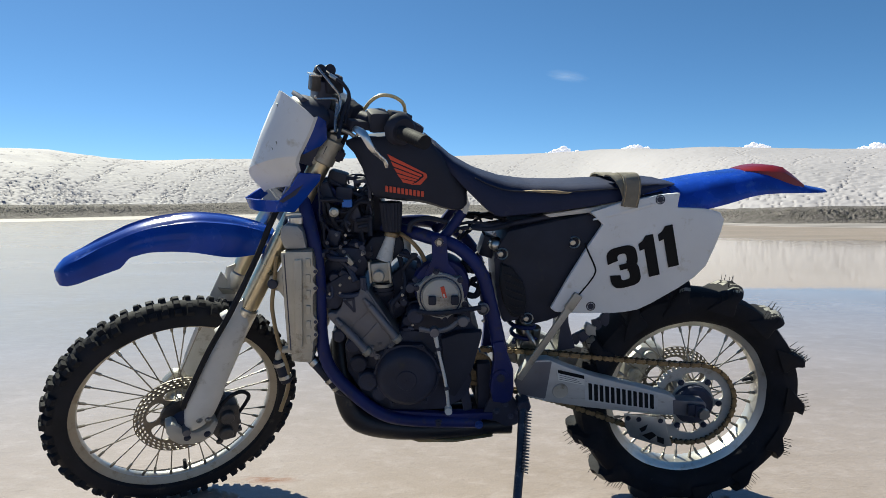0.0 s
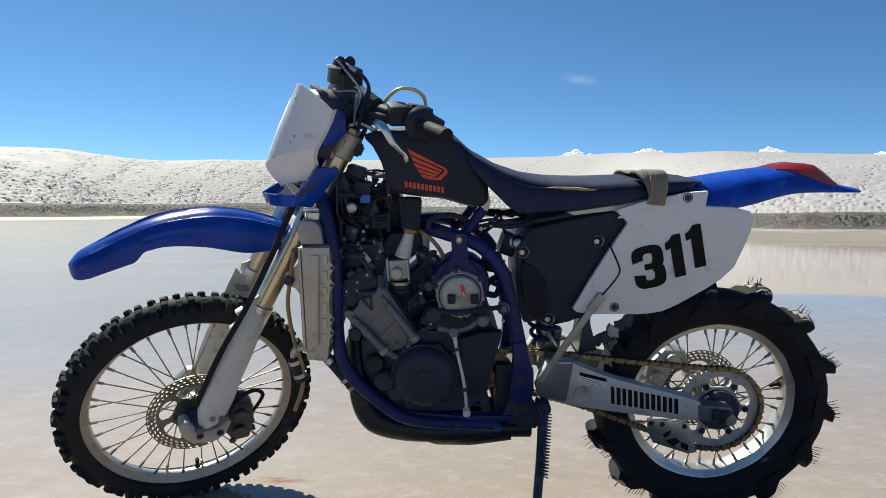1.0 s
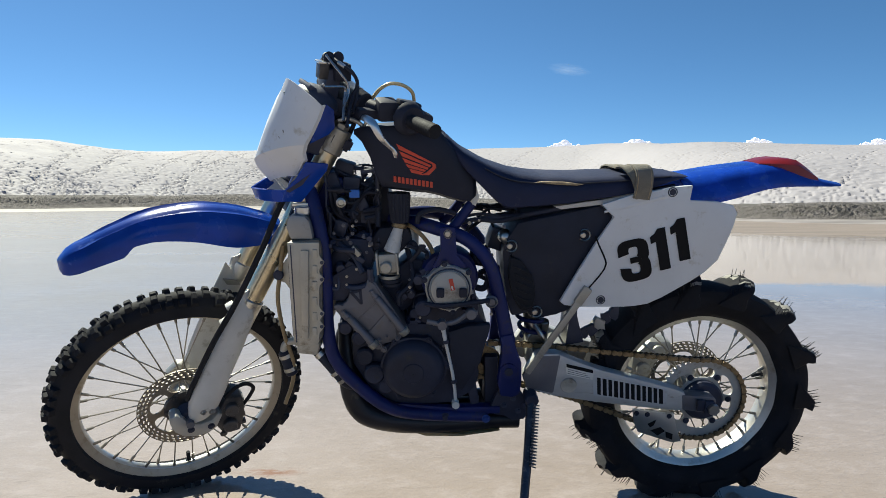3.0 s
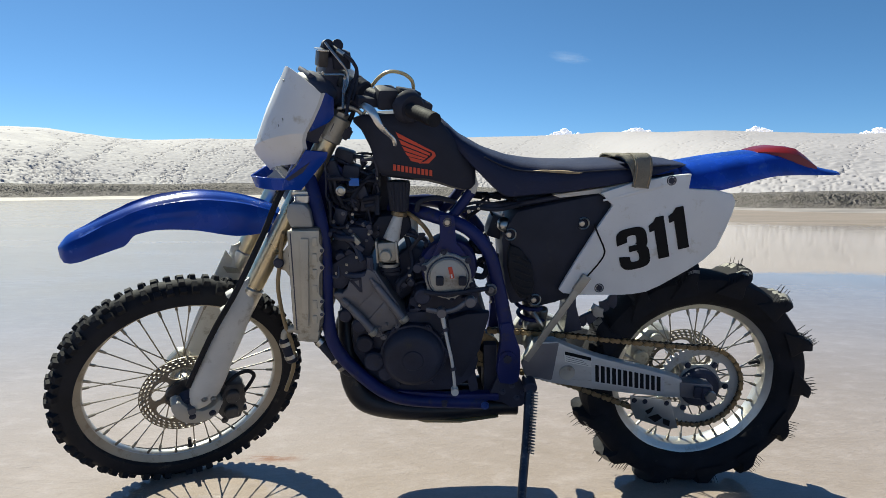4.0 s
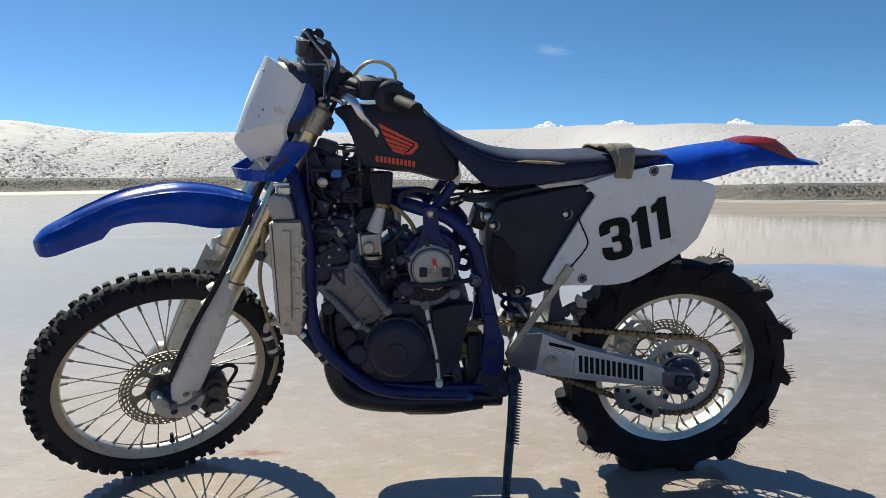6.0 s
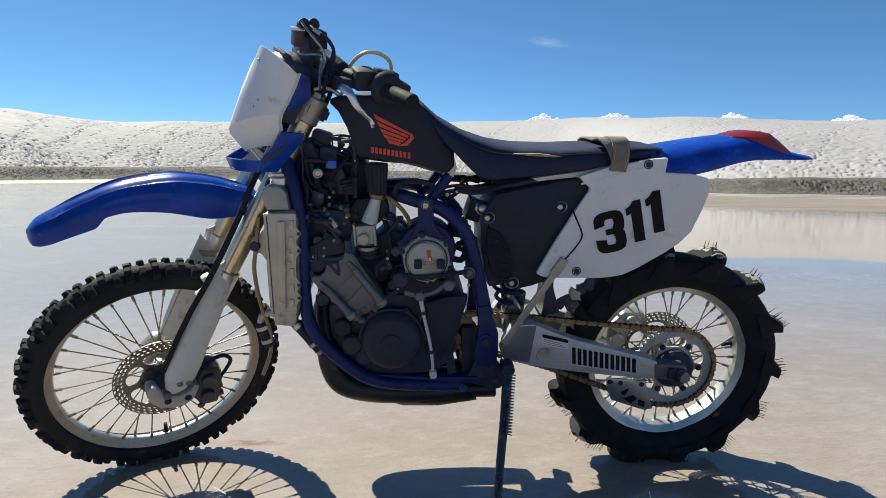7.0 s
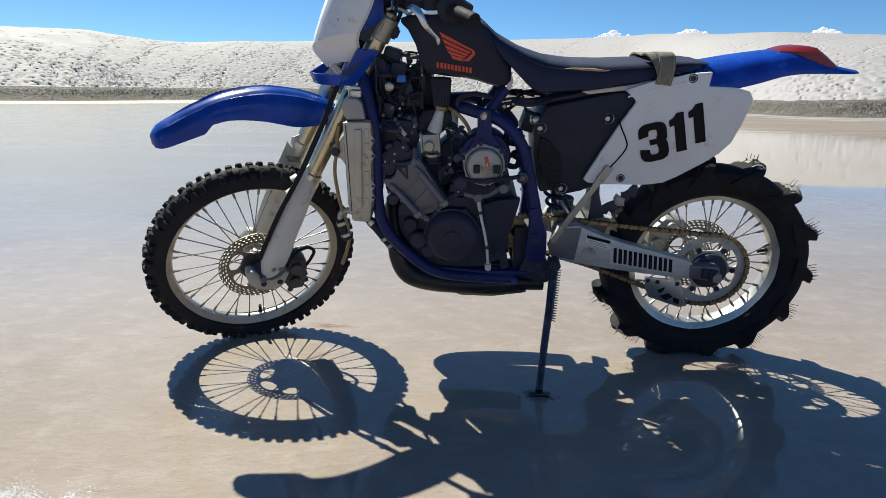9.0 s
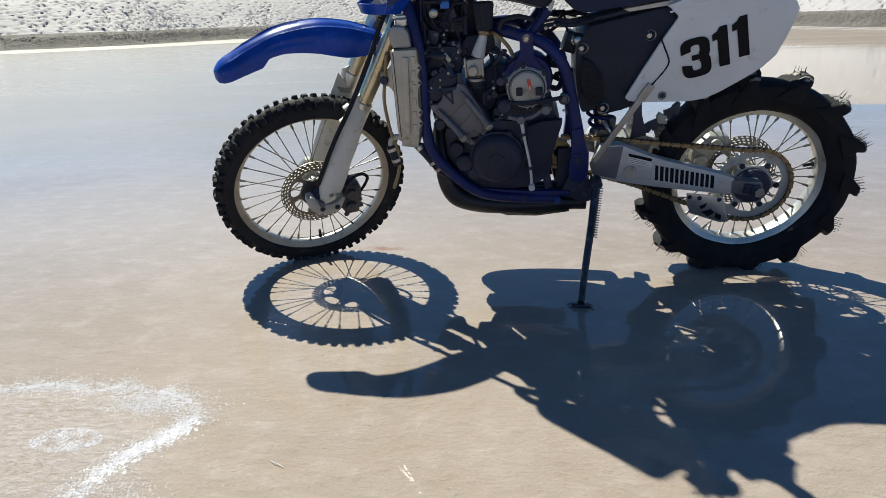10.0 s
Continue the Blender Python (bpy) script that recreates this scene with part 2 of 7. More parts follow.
def curve_at(table, x):
    """Smooth curve through the table, with tangents from its neighbours."""
    n = len(table)
    i = max(0, min(n - 2, sum(1 for a, _ in table if a <= x) - 1))

    def slope(k):
        lo, hi = max(k - 1, 0), min(k + 1, n - 1)
        return (table[hi][1] - table[lo][1]) / (table[hi][0] - table[lo][0])

    (x0, y0), (x1, y1) = table[i], table[i + 1]
    h = x1 - x0
    t = min(1, max(0, (x - x0) / h))
    return (2 * t ** 3 - 3 * t * t + 1) * y0 + (t ** 3 - 2 * t * t + t) * h * slope(i) + (3 * t * t - 2 * t ** 3) * y1 + (t ** 3 - t * t) * h * slope(i + 1)


# ---- ground: one wet sheet of sand that reaches the horizon ----
def wet_sand():
    m = bpy.data.materials.new("wet_gypsum_sand")
    m.use_nodes = True
    t = m.node_tree
    b = t.nodes["Principled BSDF"]
    L = t.links.new

    def noise_node(scale, detail=5, rough=0.5, stretch=(1, 1, 1), warp=0.0):
        mp = t.nodes.new("ShaderNodeMapping")
        mp.inputs["Scale"].default_value = stretch
        L(co.outputs["Object"], mp.inputs["Vector"])
        n = t.nodes.new("ShaderNodeTexNoise")
        n.inputs["Scale"].default_value, n.inputs["Detail"].default_value = scale, detail
        n.inputs["Roughness"].default_value, n.inputs["Distortion"].default_value = rough, warp
        L(mp.outputs[0], n.inputs["Vector"])
        return n.outputs["Fac"]

    def remap(v, a, b_, c, d):
        r = t.nodes.new("ShaderNodeMapRange")
        for k, val in zip(("From Min", "From Max", "To Min", "To Max"), (a, b_, c, d)):
            r.inputs[k].default_value = val
        L(v, r.inputs["Value"])
        return r.outputs[0]

    def blend(f, a, c):
        x = t.nodes.new("ShaderNodeMix")
        x.data_type = "RGBA"
        L(f, x.inputs[0])
        for s, v in ((6, a), (7, c)):
            if isinstance(v, tuple):
                x.inputs[s].default_value = (*v, 1)
            else:
                L(v, x.inputs[s])
        return x.outputs[2]

    co = t.nodes.new("ShaderNodeTexCoord")
    broad = noise_node(0.9, 4, 0.55, warp=0.4)
    flow = noise_node(5.0, 6, 0.6, (0.7, 1.6, 1), 0.8)
    grain = noise_node(130.0, 4, 0.65)
    pits = noise_node(28.0, 5, 0.6, (0.7, 1.5, 1), 0.5)
    tone = blend(remap(broad, 0.35, 0.65, 0, 1), (0.259, 0.206, 0.171), (0.308, 0.253, 0.225))
    tone = blend(remap(flow, 0.4, 0.75, 0, 0.40), tone, (0.343, 0.291, 0.276))
    tone = blend(remap(pits, 0.58, 0.74, 0, 0.38), tone, (0.182, 0.142, 0.116))
    tone = blend(remap(grain, 0.3, 0.75, 0.0, 0.3), tone, (0.175, 0.138, 0.116))
    mottle = noise_node(9.0, 8, 0.72, (0.85, 1.15, 1), 0.15)
    tone = blend(remap(mottle, 0.50, 0.68, 0, 0.40), tone, (0.385, 0.331, 0.320))
    tone = blend(remap(mottle, 0.46, 0.30, 0, 0.22), tone, (0.203, 0.159, 0.131))
    ticks = noise_node(46.0, 6, 0.66, (0.55, 1.5, 1), 0.6)
    tone = blend(remap(ticks, 0.66, 0.76, 0, 0.35), tone, (0.125, 0.095, 0.075))
    crumbs = noise_node(48.0, 6, 0.72, (0.8, 1.2, 1), 0.3)
    # dried crust in front of the bike, rougher and paler than the wet sand
    mp2 = t.nodes.new("ShaderNodeMapping")
    mp2.inputs["Location"].default_value, mp2.inputs["Scale"].default_value = (1.12 / 0.40, 1.20 / 0.26, 0), (1 / 0.40, 1 / 0.26, 1)
    L(co.outputs["Object"], mp2.inputs["Vector"])
    span = t.nodes.new("ShaderNodeVectorMath")
    span.operation = "LENGTH"
    L(mp2.outputs[0], span.inputs[0])
    edge = t.nodes.new("ShaderNodeMath")
    edge.operation = "MULTIPLY_ADD"
    L(noise_node(6.0, 5, 0.6), edge.inputs[0])
    edge.inputs[1].default_value = 0.5
    L(span.outputs["Value"], edge.inputs[2])
    dry = remap(edge.outputs[0], 1.02, 1.22, 1, 0)
    dry_tone = t.nodes.new("ShaderNodeMath")
    dry_tone.operation = "MULTIPLY"
    L(dry, dry_tone.inputs[0])
    L(remap(crumbs, 0.35, 0.65, 0.1, 0.75), dry_tone.inputs[1])
    tone = blend(dry_tone.outputs[0], tone, (0.400, 0.360, 0.372))
    # one rusty stain in the sand behind the front wheel
    mp = t.nodes.new("ShaderNodeMapping")
    mp.inputs["Location"].default_value, mp.inputs["Scale"].default_value = (0.55 * 7.5, -0.115 * 24, 0), (7.5, 24, 1)
    L(co.outputs["Object"], mp.inputs["Vector"])
    length = t.nodes.new("ShaderNodeVectorMath")
    length.operation = "LENGTH"
    L(mp.outputs[0], length.inputs[0])
    spot = t.nodes.new("ShaderNodeMath")
    spot.operation = "MULTIPLY"
    L(remap(length.outputs["Value"], 0.3, 1.0, 1, 0), spot.inputs[0])
    L(remap(noise_node(20.0, 6, 0.7, (0.6, 2.0, 1)), 0.40, 0.56, 0, 0.95), spot.inputs[1])
    tone = blend(spot.outputs[0], tone, (0.210, 0.104, 0.056))
    tone_out = tone
    b.inputs["Roughness"].default_value = 0.75
    b.inputs["Specular IOR Level"].default_value = 0.2
    b.inputs["Coat IOR"].default_value = 1.33
    sep = t.nodes.new("ShaderNodeSeparateXYZ")
    L(co.outputs["Object"], sep.inputs[0])

    def maths(op, p, q):
        n = t.nodes.new("ShaderNodeMath")
        n.operation = op
        for k, v in enumerate((p, q)):
            if isinstance(v, (int, float)):
                n.inputs[k].default_value = v
            else:
                L(v, n.inputs[k])
        return n.outputs[0]

    # the water lies calm beside the bike and to the right, wind-ruffled far out to the left
    across = maths("SUBTRACT", maths("MULTIPLY", sep.outputs[1], 0.32), sep.outputs[0])
    ruffle = maths("MULTIPLY", remap(across, 0.3, 2.5, 0, 1), remap(sep.outputs[1], 0.4, 3.0, 0, 1))
    gust = noise_node(0.35, 4, 0.6, (0.5, 1.5, 1), 0.6)
    ruffle = maths("MULTIPLY", ruffle, remap(gust, 0.25, 0.6, 0.55, 1))
    # damp sand without standing water along the shore to the right, in streaks
    length2 = t.nodes.new("ShaderNodeVectorMath")
    length2.operation = "LENGTH"
    L(co.outputs["Object"], length2.inputs[0])
    away = length2.outputs["Value"]
    rightward = maths("MULTIPLY", remap(maths("DIVIDE", sep.outputs[0], maths("MAXIMUM", sep.outputs[1], 0.5)), 0.30, 0.42, 0, 1), remap(sep.outputs[1], 0.5, 3, 0, 1))
    streak = maths("SUBTRACT", noise_node(0.22, 5, 0.6, (0.45, 2.2, 1), 0.5), 0.5)
    shoal = maths("MULTIPLY", remap(maths("ADD", away, maths("MULTIPLY", streak, 16)), 19.5, 22.5, 0, 1), rightward)
    L(maths("MULTIPLY", remap(shoal, 0, 1, 1.0, 0.10), maths("MULTIPLY", remap(dry, 0, 1, 1.0, 0.25), remap(ruffle, 0, 1, 1.0, 0.68))), b.inputs["Coat Weight"])
    strand = noise_node(0.5, 6, 0.65, (0.12, 2.6, 1), 0.3)
    # the base is darkened with ruffle to tone down the bright sky reflection
    L(blend(maths("MULTIPLY", remap(strand, 0.42, 0.60, 0.25, 1), maths("MULTIPLY", shoal, 0.75)), blend(maths("MULTIPLY", ruffle, 0.7), tone_out, (0.105, 0.098, 0.099)), (0.140, 0.118, 0.112)), b.inputs["Base Color"])
    smear = maths("MULTIPLY", remap(away, 5, 16, 0, 0.04), rightward)
    L(maths("ADD", smear, maths("ADD", remap(flow, 0.45, 0.8, 0.0, 0.02), maths("MULTIPLY", ruffle, 0.22))), b.inputs["Coat Roughness"])
    bp = t.nodes.new("ShaderNodeBump")
    bp.inputs["Strength"].default_value, bp.inputs["Distance"].default_value = 0.7, 0.004
    add = t.nodes.new("ShaderNodeMath")
    add.operation = "MULTIPLY_ADD"
    mix2 = t.nodes.new("ShaderNodeMath")
    mix2.operation = "MULTIPLY_ADD"
    L(mottle, mix2.inputs[0])
    mix2.inputs[1].default_value = 1.7
    L(pits, mix2.inputs[2])
    L(mix2.outputs[0], add.inputs[0])
    add.inputs[1].default_value = 1.0
    L(maths("ADD", maths("ADD", remap(grain, 0, 1, 0, 0.35), remap(ticks, 0.64, 0.76, 0, -0.35)), maths("MULTIPLY", maths("MULTIPLY", crumbs, 2.8), dry)), add.inputs[2])
    L(add.outputs[0], bp.inputs["Height"])
    L(bp.outputs[0], b.inputs["Normal"])
    film = t.nodes.new("ShaderNodeBump")
    film.inputs["Strength"].default_value, film.inputs["Distance"].default_value = 0.10, 0.004
    ripple = noise_node(7.0, 4, 0.5, (0.6, 1.8, 1), 0.4)
    swell = noise_node(9.0, 3, 0.5, (0.12, 3.2, 1), 0.1)
    L(maths("ADD", ripple, maths("MULTIPLY", swell, maths("MULTIPLY", maths("MULTIPLY", remap(away, 5, 16, 0, 1), rightward), 14.0))), film.inputs["Height"])
    L(maths("ADD", maths("MULTIPLY", ruffle, 0.9), 0.012), film.inputs["Strength"])
    L(film.outputs[0], b.inputs["Coat Normal"])
    return m


bm = bmesh.new()
R_OUT = 4200.0
radii = [0, 2, 6, 15, 40, 120, 500, 1500, R_OUT]
rings = [[bm.verts.new((r * math.cos(2 * math.pi * j / 64), r * math.sin(2 * math.pi * j / 64), 0)) for j in range(64)] for r in radii[1:]]
hub = bm.verts.new((0, 0, 0))
for j in range(64):
    bm.faces.new((hub, rings[0][j], rings[0][(j + 1) % 64]))
    for a, b in zip(rings, rings[1:]):
        bm.faces.new((a[j], b[j], b[(j + 1) % 64], a[(j + 1) % 64]))
ground = tagged(new("ground", finish(bm, "ground", wet_sand())), "wide flat of wet beige gypsum sand under a film of water", "ground", kind="structure")

# ---- dunes round the flat ----
SHORE = [(-180, 60), (-60, 52), (-34.5, 58), (-25, 74), (-15, 92), (0, 98), (14, 84), (22, 55), (28.8, 41), (40, 40), (60, 42), (180, 60)]
CREST = [(-180, 3.4), (-60, 4.6), (-36, 4.9), (-33.3, 4.90), (-31.5, 4.87), (-29.7, 4.64), (-27.4, 4.45), (-24.5, 4.42), (-15.6, 4.79), (5.9, 5.37), (13.6, 5.56), (18.6, 5.73), (25.6, 5.62), (31.9, 5.26), (37.9, 4.96), (60, 4.4), (180, 3.4)]
BANK = [(-180, 1.1), (-34, 1.35), (-15.6, 2.2), (6.5, 1.85), (28, 1.03), (38, 1.1), (180, 1.1)]
BEACH = [(-180, 0.15), (-34, 0.18), (-17, 0.42), (10, 0.35), (28, 0.10), (38, 0.18), (180, 0.15)]


def dune_point(az, s):
    """s runs from 0 at the water to 1 behind the crest."""
    az = (az + 180) % 360 - 180
    shore = curve_at(SHORE, az) + 0.5 * noise.noise(Vector((az * 0.12, 3.1, 0)))
    bank, beach, top = curve_at(BANK, az), curve_at(BEACH, az), 0.86
    wide = 0.26 * shore
    if s < 0.08:
        r = shore + wide * 0.6 * s / 0.08
        z = -0.05 + (beach + 0.05) * s / 0.08
    elif s < 0.25:
        q = (s - 0.08) / 0.17
        r = shore + wide * (0.6 + 0.4 * q)
        z = beach + (bank - beach) * (q * q * (3 - 2 * q))
    else:
        q = (s - 0.25) / 0.75
        r = shore + wide + 62 * q
        crest = top + (shore + wide + 50) * math.tan(radians(lerp(CREST, az)))
        p = min(q / 0.8, 1.0)
        z = bank + (crest - bank) * (0.55 * p + 0.45 * math.sin(p * math.pi / 2)) - (6.0 * max(0, q - 0.8))
    a = radians(az)
    return r * math.sin(a), r * math.cos(a) + 0.0, z


TRAILS = [(-33, 9), (-31, 14), (-29.5, 7), (-26, 12), (-23.5, 16), (-22, 6), (-18, 12), (-14, -8), (-3, 10), (6, 9), (18, -9), (24, 10), (29, 14), (31, -7), (35.5, 6)]


def chance_at(i, j, k):
    v = math.sin(i * 127.1 + j * 311.7 + k * 74.7) * 43758.5453
    return v - math.floor(v)


def footprint(x, y, az, s):
    """Depth of the trodden pit at this place: single prints, thick near the foot of the dune and along trails."""
    worn = max(0, noise.noise(Vector((x, y, 0)) * 0.05 + Vector((7, 2, 5))) + 0.5) * max(0.03, 1.05 - 1.35 * s) * 0.95
    trail = min(abs(az - (p + q * (s - 0.3))) for p, q in TRAILS)
    calm = min(1, max(0, (az - 4) / 10))
    worn *= 1 - 0.45 * calm * min(1, max(0, (s - 0.32) * 5)) + 0.25 * calm * max(0, 1 - abs(s - 0.33) * 6)
    share = worn + (0.55 if trail < 0.16 else 0.15 if trail < 0.5 else 0) * (1 if s < 0.8 else 0.2)
    i = math.floor(x / 0.46)
    j = math.floor(y / 0.80 + 0.7 * chance_at(i, 0, 5))
    if chance_at(i, j, 0) > share:
        return 0
    cx, cy = (i + 0.35 + 0.3 * chance_at(i, j, 1)) * 0.46, (j - 0.7 * chance_at(i, 0, 5) + 0.35 + 0.3 * chance_at(i, j, 2)) * 0.80
    wide = 1 - 0.3 * calm
    d = ((x - cx) / (0.20 * wide)) ** 2 + ((y - cy) / (0.33 * wide)) ** 2
    return (0.20 + 0.30 * chance_at(i, j, 3)) * (1 - 0.35 * calm) * (1 - d * d) if d < 1 else 0


def dune_mesh(az0, az1, step, rows, rough):
    rnd = random.Random(8)
    bm = bmesh.new()
    cols = []
    n = int(round((az1 - az0) / step))
    for i in range(n + 1):
        col = []
        for j in range(rows + 1):
            s = j / rows
            x, y, z = dune_point(az0 + (az1 - az0) * i / n, s)
            if 0.02 < s < 0.97:
                v = Vector((x, y, 0))
                z += 0.35 * noise.noise(v * 0.06) * min(1, max(0, s - 0.1) * 4)
                if rough:
                    z += (0.05 if s > 0.25 else 0.16 if s > 0.09 else 0.01) * noise.noise(v * 0.7)
                    if 0.08 < s < 0.27:
                        z += 0.24 * (rnd.random() - 0.5) * max(0, min(1, (s - 0.08) * 12, (0.255 - s) * 22))
                    if s > 0.262:
                        z += 0.13 * noise.noise(v * 1.5) * max(0, min(1, (0.62 - s) * 4))
                        z -= footprint(x, y, az0 + (az1 - az0) * i / n, s)
            col.append(bm.verts.new((x, y, z)))
        cols.append(col)
    for a, b in zip(cols, cols[1:]):
        for j in range(rows):
            f = bm.faces.new((a[j], b[j], b[j + 1], a[j + 1]))
            s = (j + 0.5) / rows
            f.material_index = 0 if s > 0.262 else (1 if s > 0.085 else 2)
    return bm


M_DUNE = mat("white_gypsum_dune", (0.3, 0.2809, 0.3068), 0.9, var=0.05, scale=0.12, bump=0.6, bscale=1.6)
M_DUNE.node_tree.nodes["Bump"].inputs["Distance"].default_value = 0.09
M_BANK = mat("grey_brown_bank", (0.12, 0.1052, 0.1053), 0.95, var=0.4, scale=1.4, bump=1.0, bscale=9.0, dirt=((0.065, 0.058, 0.047), 0.5))
M_BANK.node_tree.nodes["Bump"].inputs["Distance"].default_value = 0.2
M_BEACH = mat("pale_damp_beach", (0.25, 0.222, 0.2175), 0.7, var=0.55, scale=0.9, stretch=(0.05, 0.45, 4), bump=0.4, bscale=2.0, dirt=((0.10, 0.088, 0.078), 0.35))
dunes = tagged(new("dune_ridge", finish(dune_mesh(-42, 43, 0.09, 310, True), "dune_ridge", [M_DUNE, M_BANK, M_BEACH], 80)), "white gypsum dunes covered in footprints behind a grey bank", "dune", kind="structure")
tagged(new("dune_ridge_behind", finish(dune_mesh(43, 318, 2.5, 40, False), "dune_ridge_behind", [M_DUNE, M_BANK, M_BEACH], 80)), "white gypsum dunes round the far side of the flat", "dune", kind="structure")

# ---- small clouds low over the dunes, far away ----
M_CLOUD = mat("cloud", (0.8835, 0.855, 0.931), 1.0, var=0.02, scale=0.01, bump=0)
# faint glow replaces the sunlight scattered through the clouds' shaded side
M_CLOUD.node_tree.nodes["Principled BSDF"].inputs["Emission Color"].default_value = (0.93, 0.96, 1.0, 1)
M_CLOUD.node_tree.nodes["Principled BSDF"].inputs["Emission Strength"].default_value = 0.27
for k, (x, y, z, wide) in enumerate(((0.2218, 0.9701, 0.0905, 80), (0.3253, 0.9401, 0.0935, 66), (0.4768, 0.8733, 0.0905, 56), (0.5977, 0.7968, 0.0815, 60), (0.40, 0.91, 0.091, 26))):
    rnd = random.Random(40 + k)
    bm = bmesh.new()
    base = Vector((x, y, z + 0.0025)) * 3000
    side_v = Vector((y, -x, 0)).normalized()
    for i in range(70):
        q = rnd.uniform(-1, 1)
        tall = rnd.random() * (1 - abs(q)) ** 0.7
        r = wide * rnd.uniform(0.07, 0.19) * (1.1 - 0.5 * abs(q))
        m = Matrix.Translation(base + side_v * wide * q + Vector((0, rnd.uniform(-10, 10), wide * 0.38 * tall))) @ Matrix.Diagonal((1.2, 1.0, 0.8, 1))
        bmesh.ops.create_icosphere(bm, subdivisions=2, radius=r, matrix=m)
    for v in bm.verts:
        v.co += Vector((noise.noise(v.co * 0.12), 0, noise.noise(v.co * 0.12 + Vector((9, 9, 9))))) * 6.0
    tagged(new("cloud", finish(bm, "cloud", M_CLOUD, 180)), "small white cumulus cloud low over the dunes", "cloud", "clouds over the dunes", "structure")

# ---- one faint wisp high over the dunes ----
M_WISP = bpy.data.materials.new("thin_cirrus")
M_WISP.use_nodes = True
wt = M_WISP.node_tree
wt.nodes.remove(wt.nodes["Principled BSDF"])
w_co, w_n, w_g = wt.nodes.new("ShaderNodeTexCoord"), wt.nodes.new("ShaderNodeTexNoise"), wt.nodes.new("ShaderNodeTexGradient")
w_g.gradient_type = "SPHERICAL"
w_map, w_map2 = wt.nodes.new("ShaderNodeMapping"), wt.nodes.new("ShaderNodeMapping")
w_map.inputs["Scale"].default_value = (1 / 130, 1 / 130, 1 / 36)
w_map2.inputs["Scale"].default_value = (0.014, 0.014, 0.09)
w_n.inputs["Scale"].default_value, w_n.inputs["Detail"].default_value = 1.0, 6
w_mul = wt.nodes.new("ShaderNodeMath")
w_mul.operation = "MULTIPLY"
w_amt = wt.nodes.new("ShaderNodeMapRange")
w_amt.inputs["From Min"].default_value, w_amt.inputs["From Max"].default_value, w_amt.inputs["To Max"].default_value = 0.10, 0.60, 0.11
w_thin, w_white, w_mix = wt.nodes.new("ShaderNodeBsdfTransparent"), wt.nodes.new("ShaderNodeBsdfTranslucent"), wt.nodes.new("ShaderNodeMixShader")
w_white.inputs["Color"].default_value = (0.9, 0.9, 0.9, 1)
for src, dst in ((w_co.outputs["Object"], w_map.inputs[0]), (w_co.outputs["Object"], w_map2.inputs[0]), (w_map.outputs[0], w_g.inputs[0]), (w_map2.outputs[0], w_n.inputs["Vector"]), (w_g.outputs["Fac"], w_mul.inputs[0]), (w_n.outputs["Fac"], w_mul.inputs[1]),
                 (w_mul.outputs[0], w_amt.inputs["Value"]), (w_amt.outputs[0], w_mix.inputs[0]), (w_thin.outputs[0], w_mix.inputs[1]), (w_white.outputs[0], w_mix.inputs[2]), (w_mix.outputs[0], wt.nodes["Material Output"].inputs["Surface"])):
    wt.links.new(src, dst)
bm = bmesh.new()
loft(bm, [[Vector((140 * math.cos(q), 10 * math.sin(2 * q), k * 40 * abs(math.sin(q)) + 1 * math.sin(q))) for q in (math.pi * i / 24 for i in range(25))] for k in (-1, 0, 1)], closed=False)
wisp = tagged(new("wisp_cloud", finish(bm, "wisp_cloud", M_WISP)), "faint white wisp of cirrus in the blue sky", "cloud", kind="structure")
wisp.matrix_world = pose(0.2203 * 3000, 0.9523 * 3000, 0.2115 * 3000, 0, 8, -14)

# ---- salt crust, twig and specks on the sand ----
M_SALT = mat("salt_crystals", (0.7, 0.686, 0.7452), 0.35, var=0.05, scale=60, bump=0.3)
rnd = random.Random(11)
band = spline([(-1.640, -1.02, 0), (-1.440, -0.975, 0), (-1.293, -0.955, 0), (-1.194, -0.925, 0), (-1.080, -0.945, 0), (-1.007, -0.925, 0), (-0.880, -0.945, 0), (-0.785, -0.985, 0), (-0.762, -1.045, 0), (-0.795, -1.115, 0), (-0.845, -1.182, 0), (-0.870, -1.283, 0), (-0.820, -1.40, 0), (-0.800, -1.6, 0)], 10)
bm = bmesh.new()


def flake(x, y, r):
    n = rnd.choice((4, 5, 6))
    a0 = rnd.uniform(0, 6.3)
    tilt = Vector((rnd.uniform(-0.35, 0.35), rnd.uniform(-0.35, 0.35), 1)).normalized()
    u = tilt.orthogonal().normalized()
    w = tilt.cross(u)
    top = Vector((x, y, r * rnd.uniform(0.18, 0.4)))
    ring = [bm.verts.new(Vector((x, y, -0.001)) + (u * math.cos(a0 + 6.283 * j / n) + w * math.sin(a0 + 6.283 * j / n)) * r * rnd.uniform(0.7, 1.2)) for j in range(n)]
    tip = bm.verts.new(top)
    for j in range(n):
        bm.faces.new((ring[j], ring[(j + 1) % n], tip))


def patchy(x, y):
    return rnd.random() < 0.62 + 1.1 * noise.noise(Vector((x, y, 0.3)) * 11) + 0.6 * noise.noise(Vector((x, y, 0.7)) * 37)


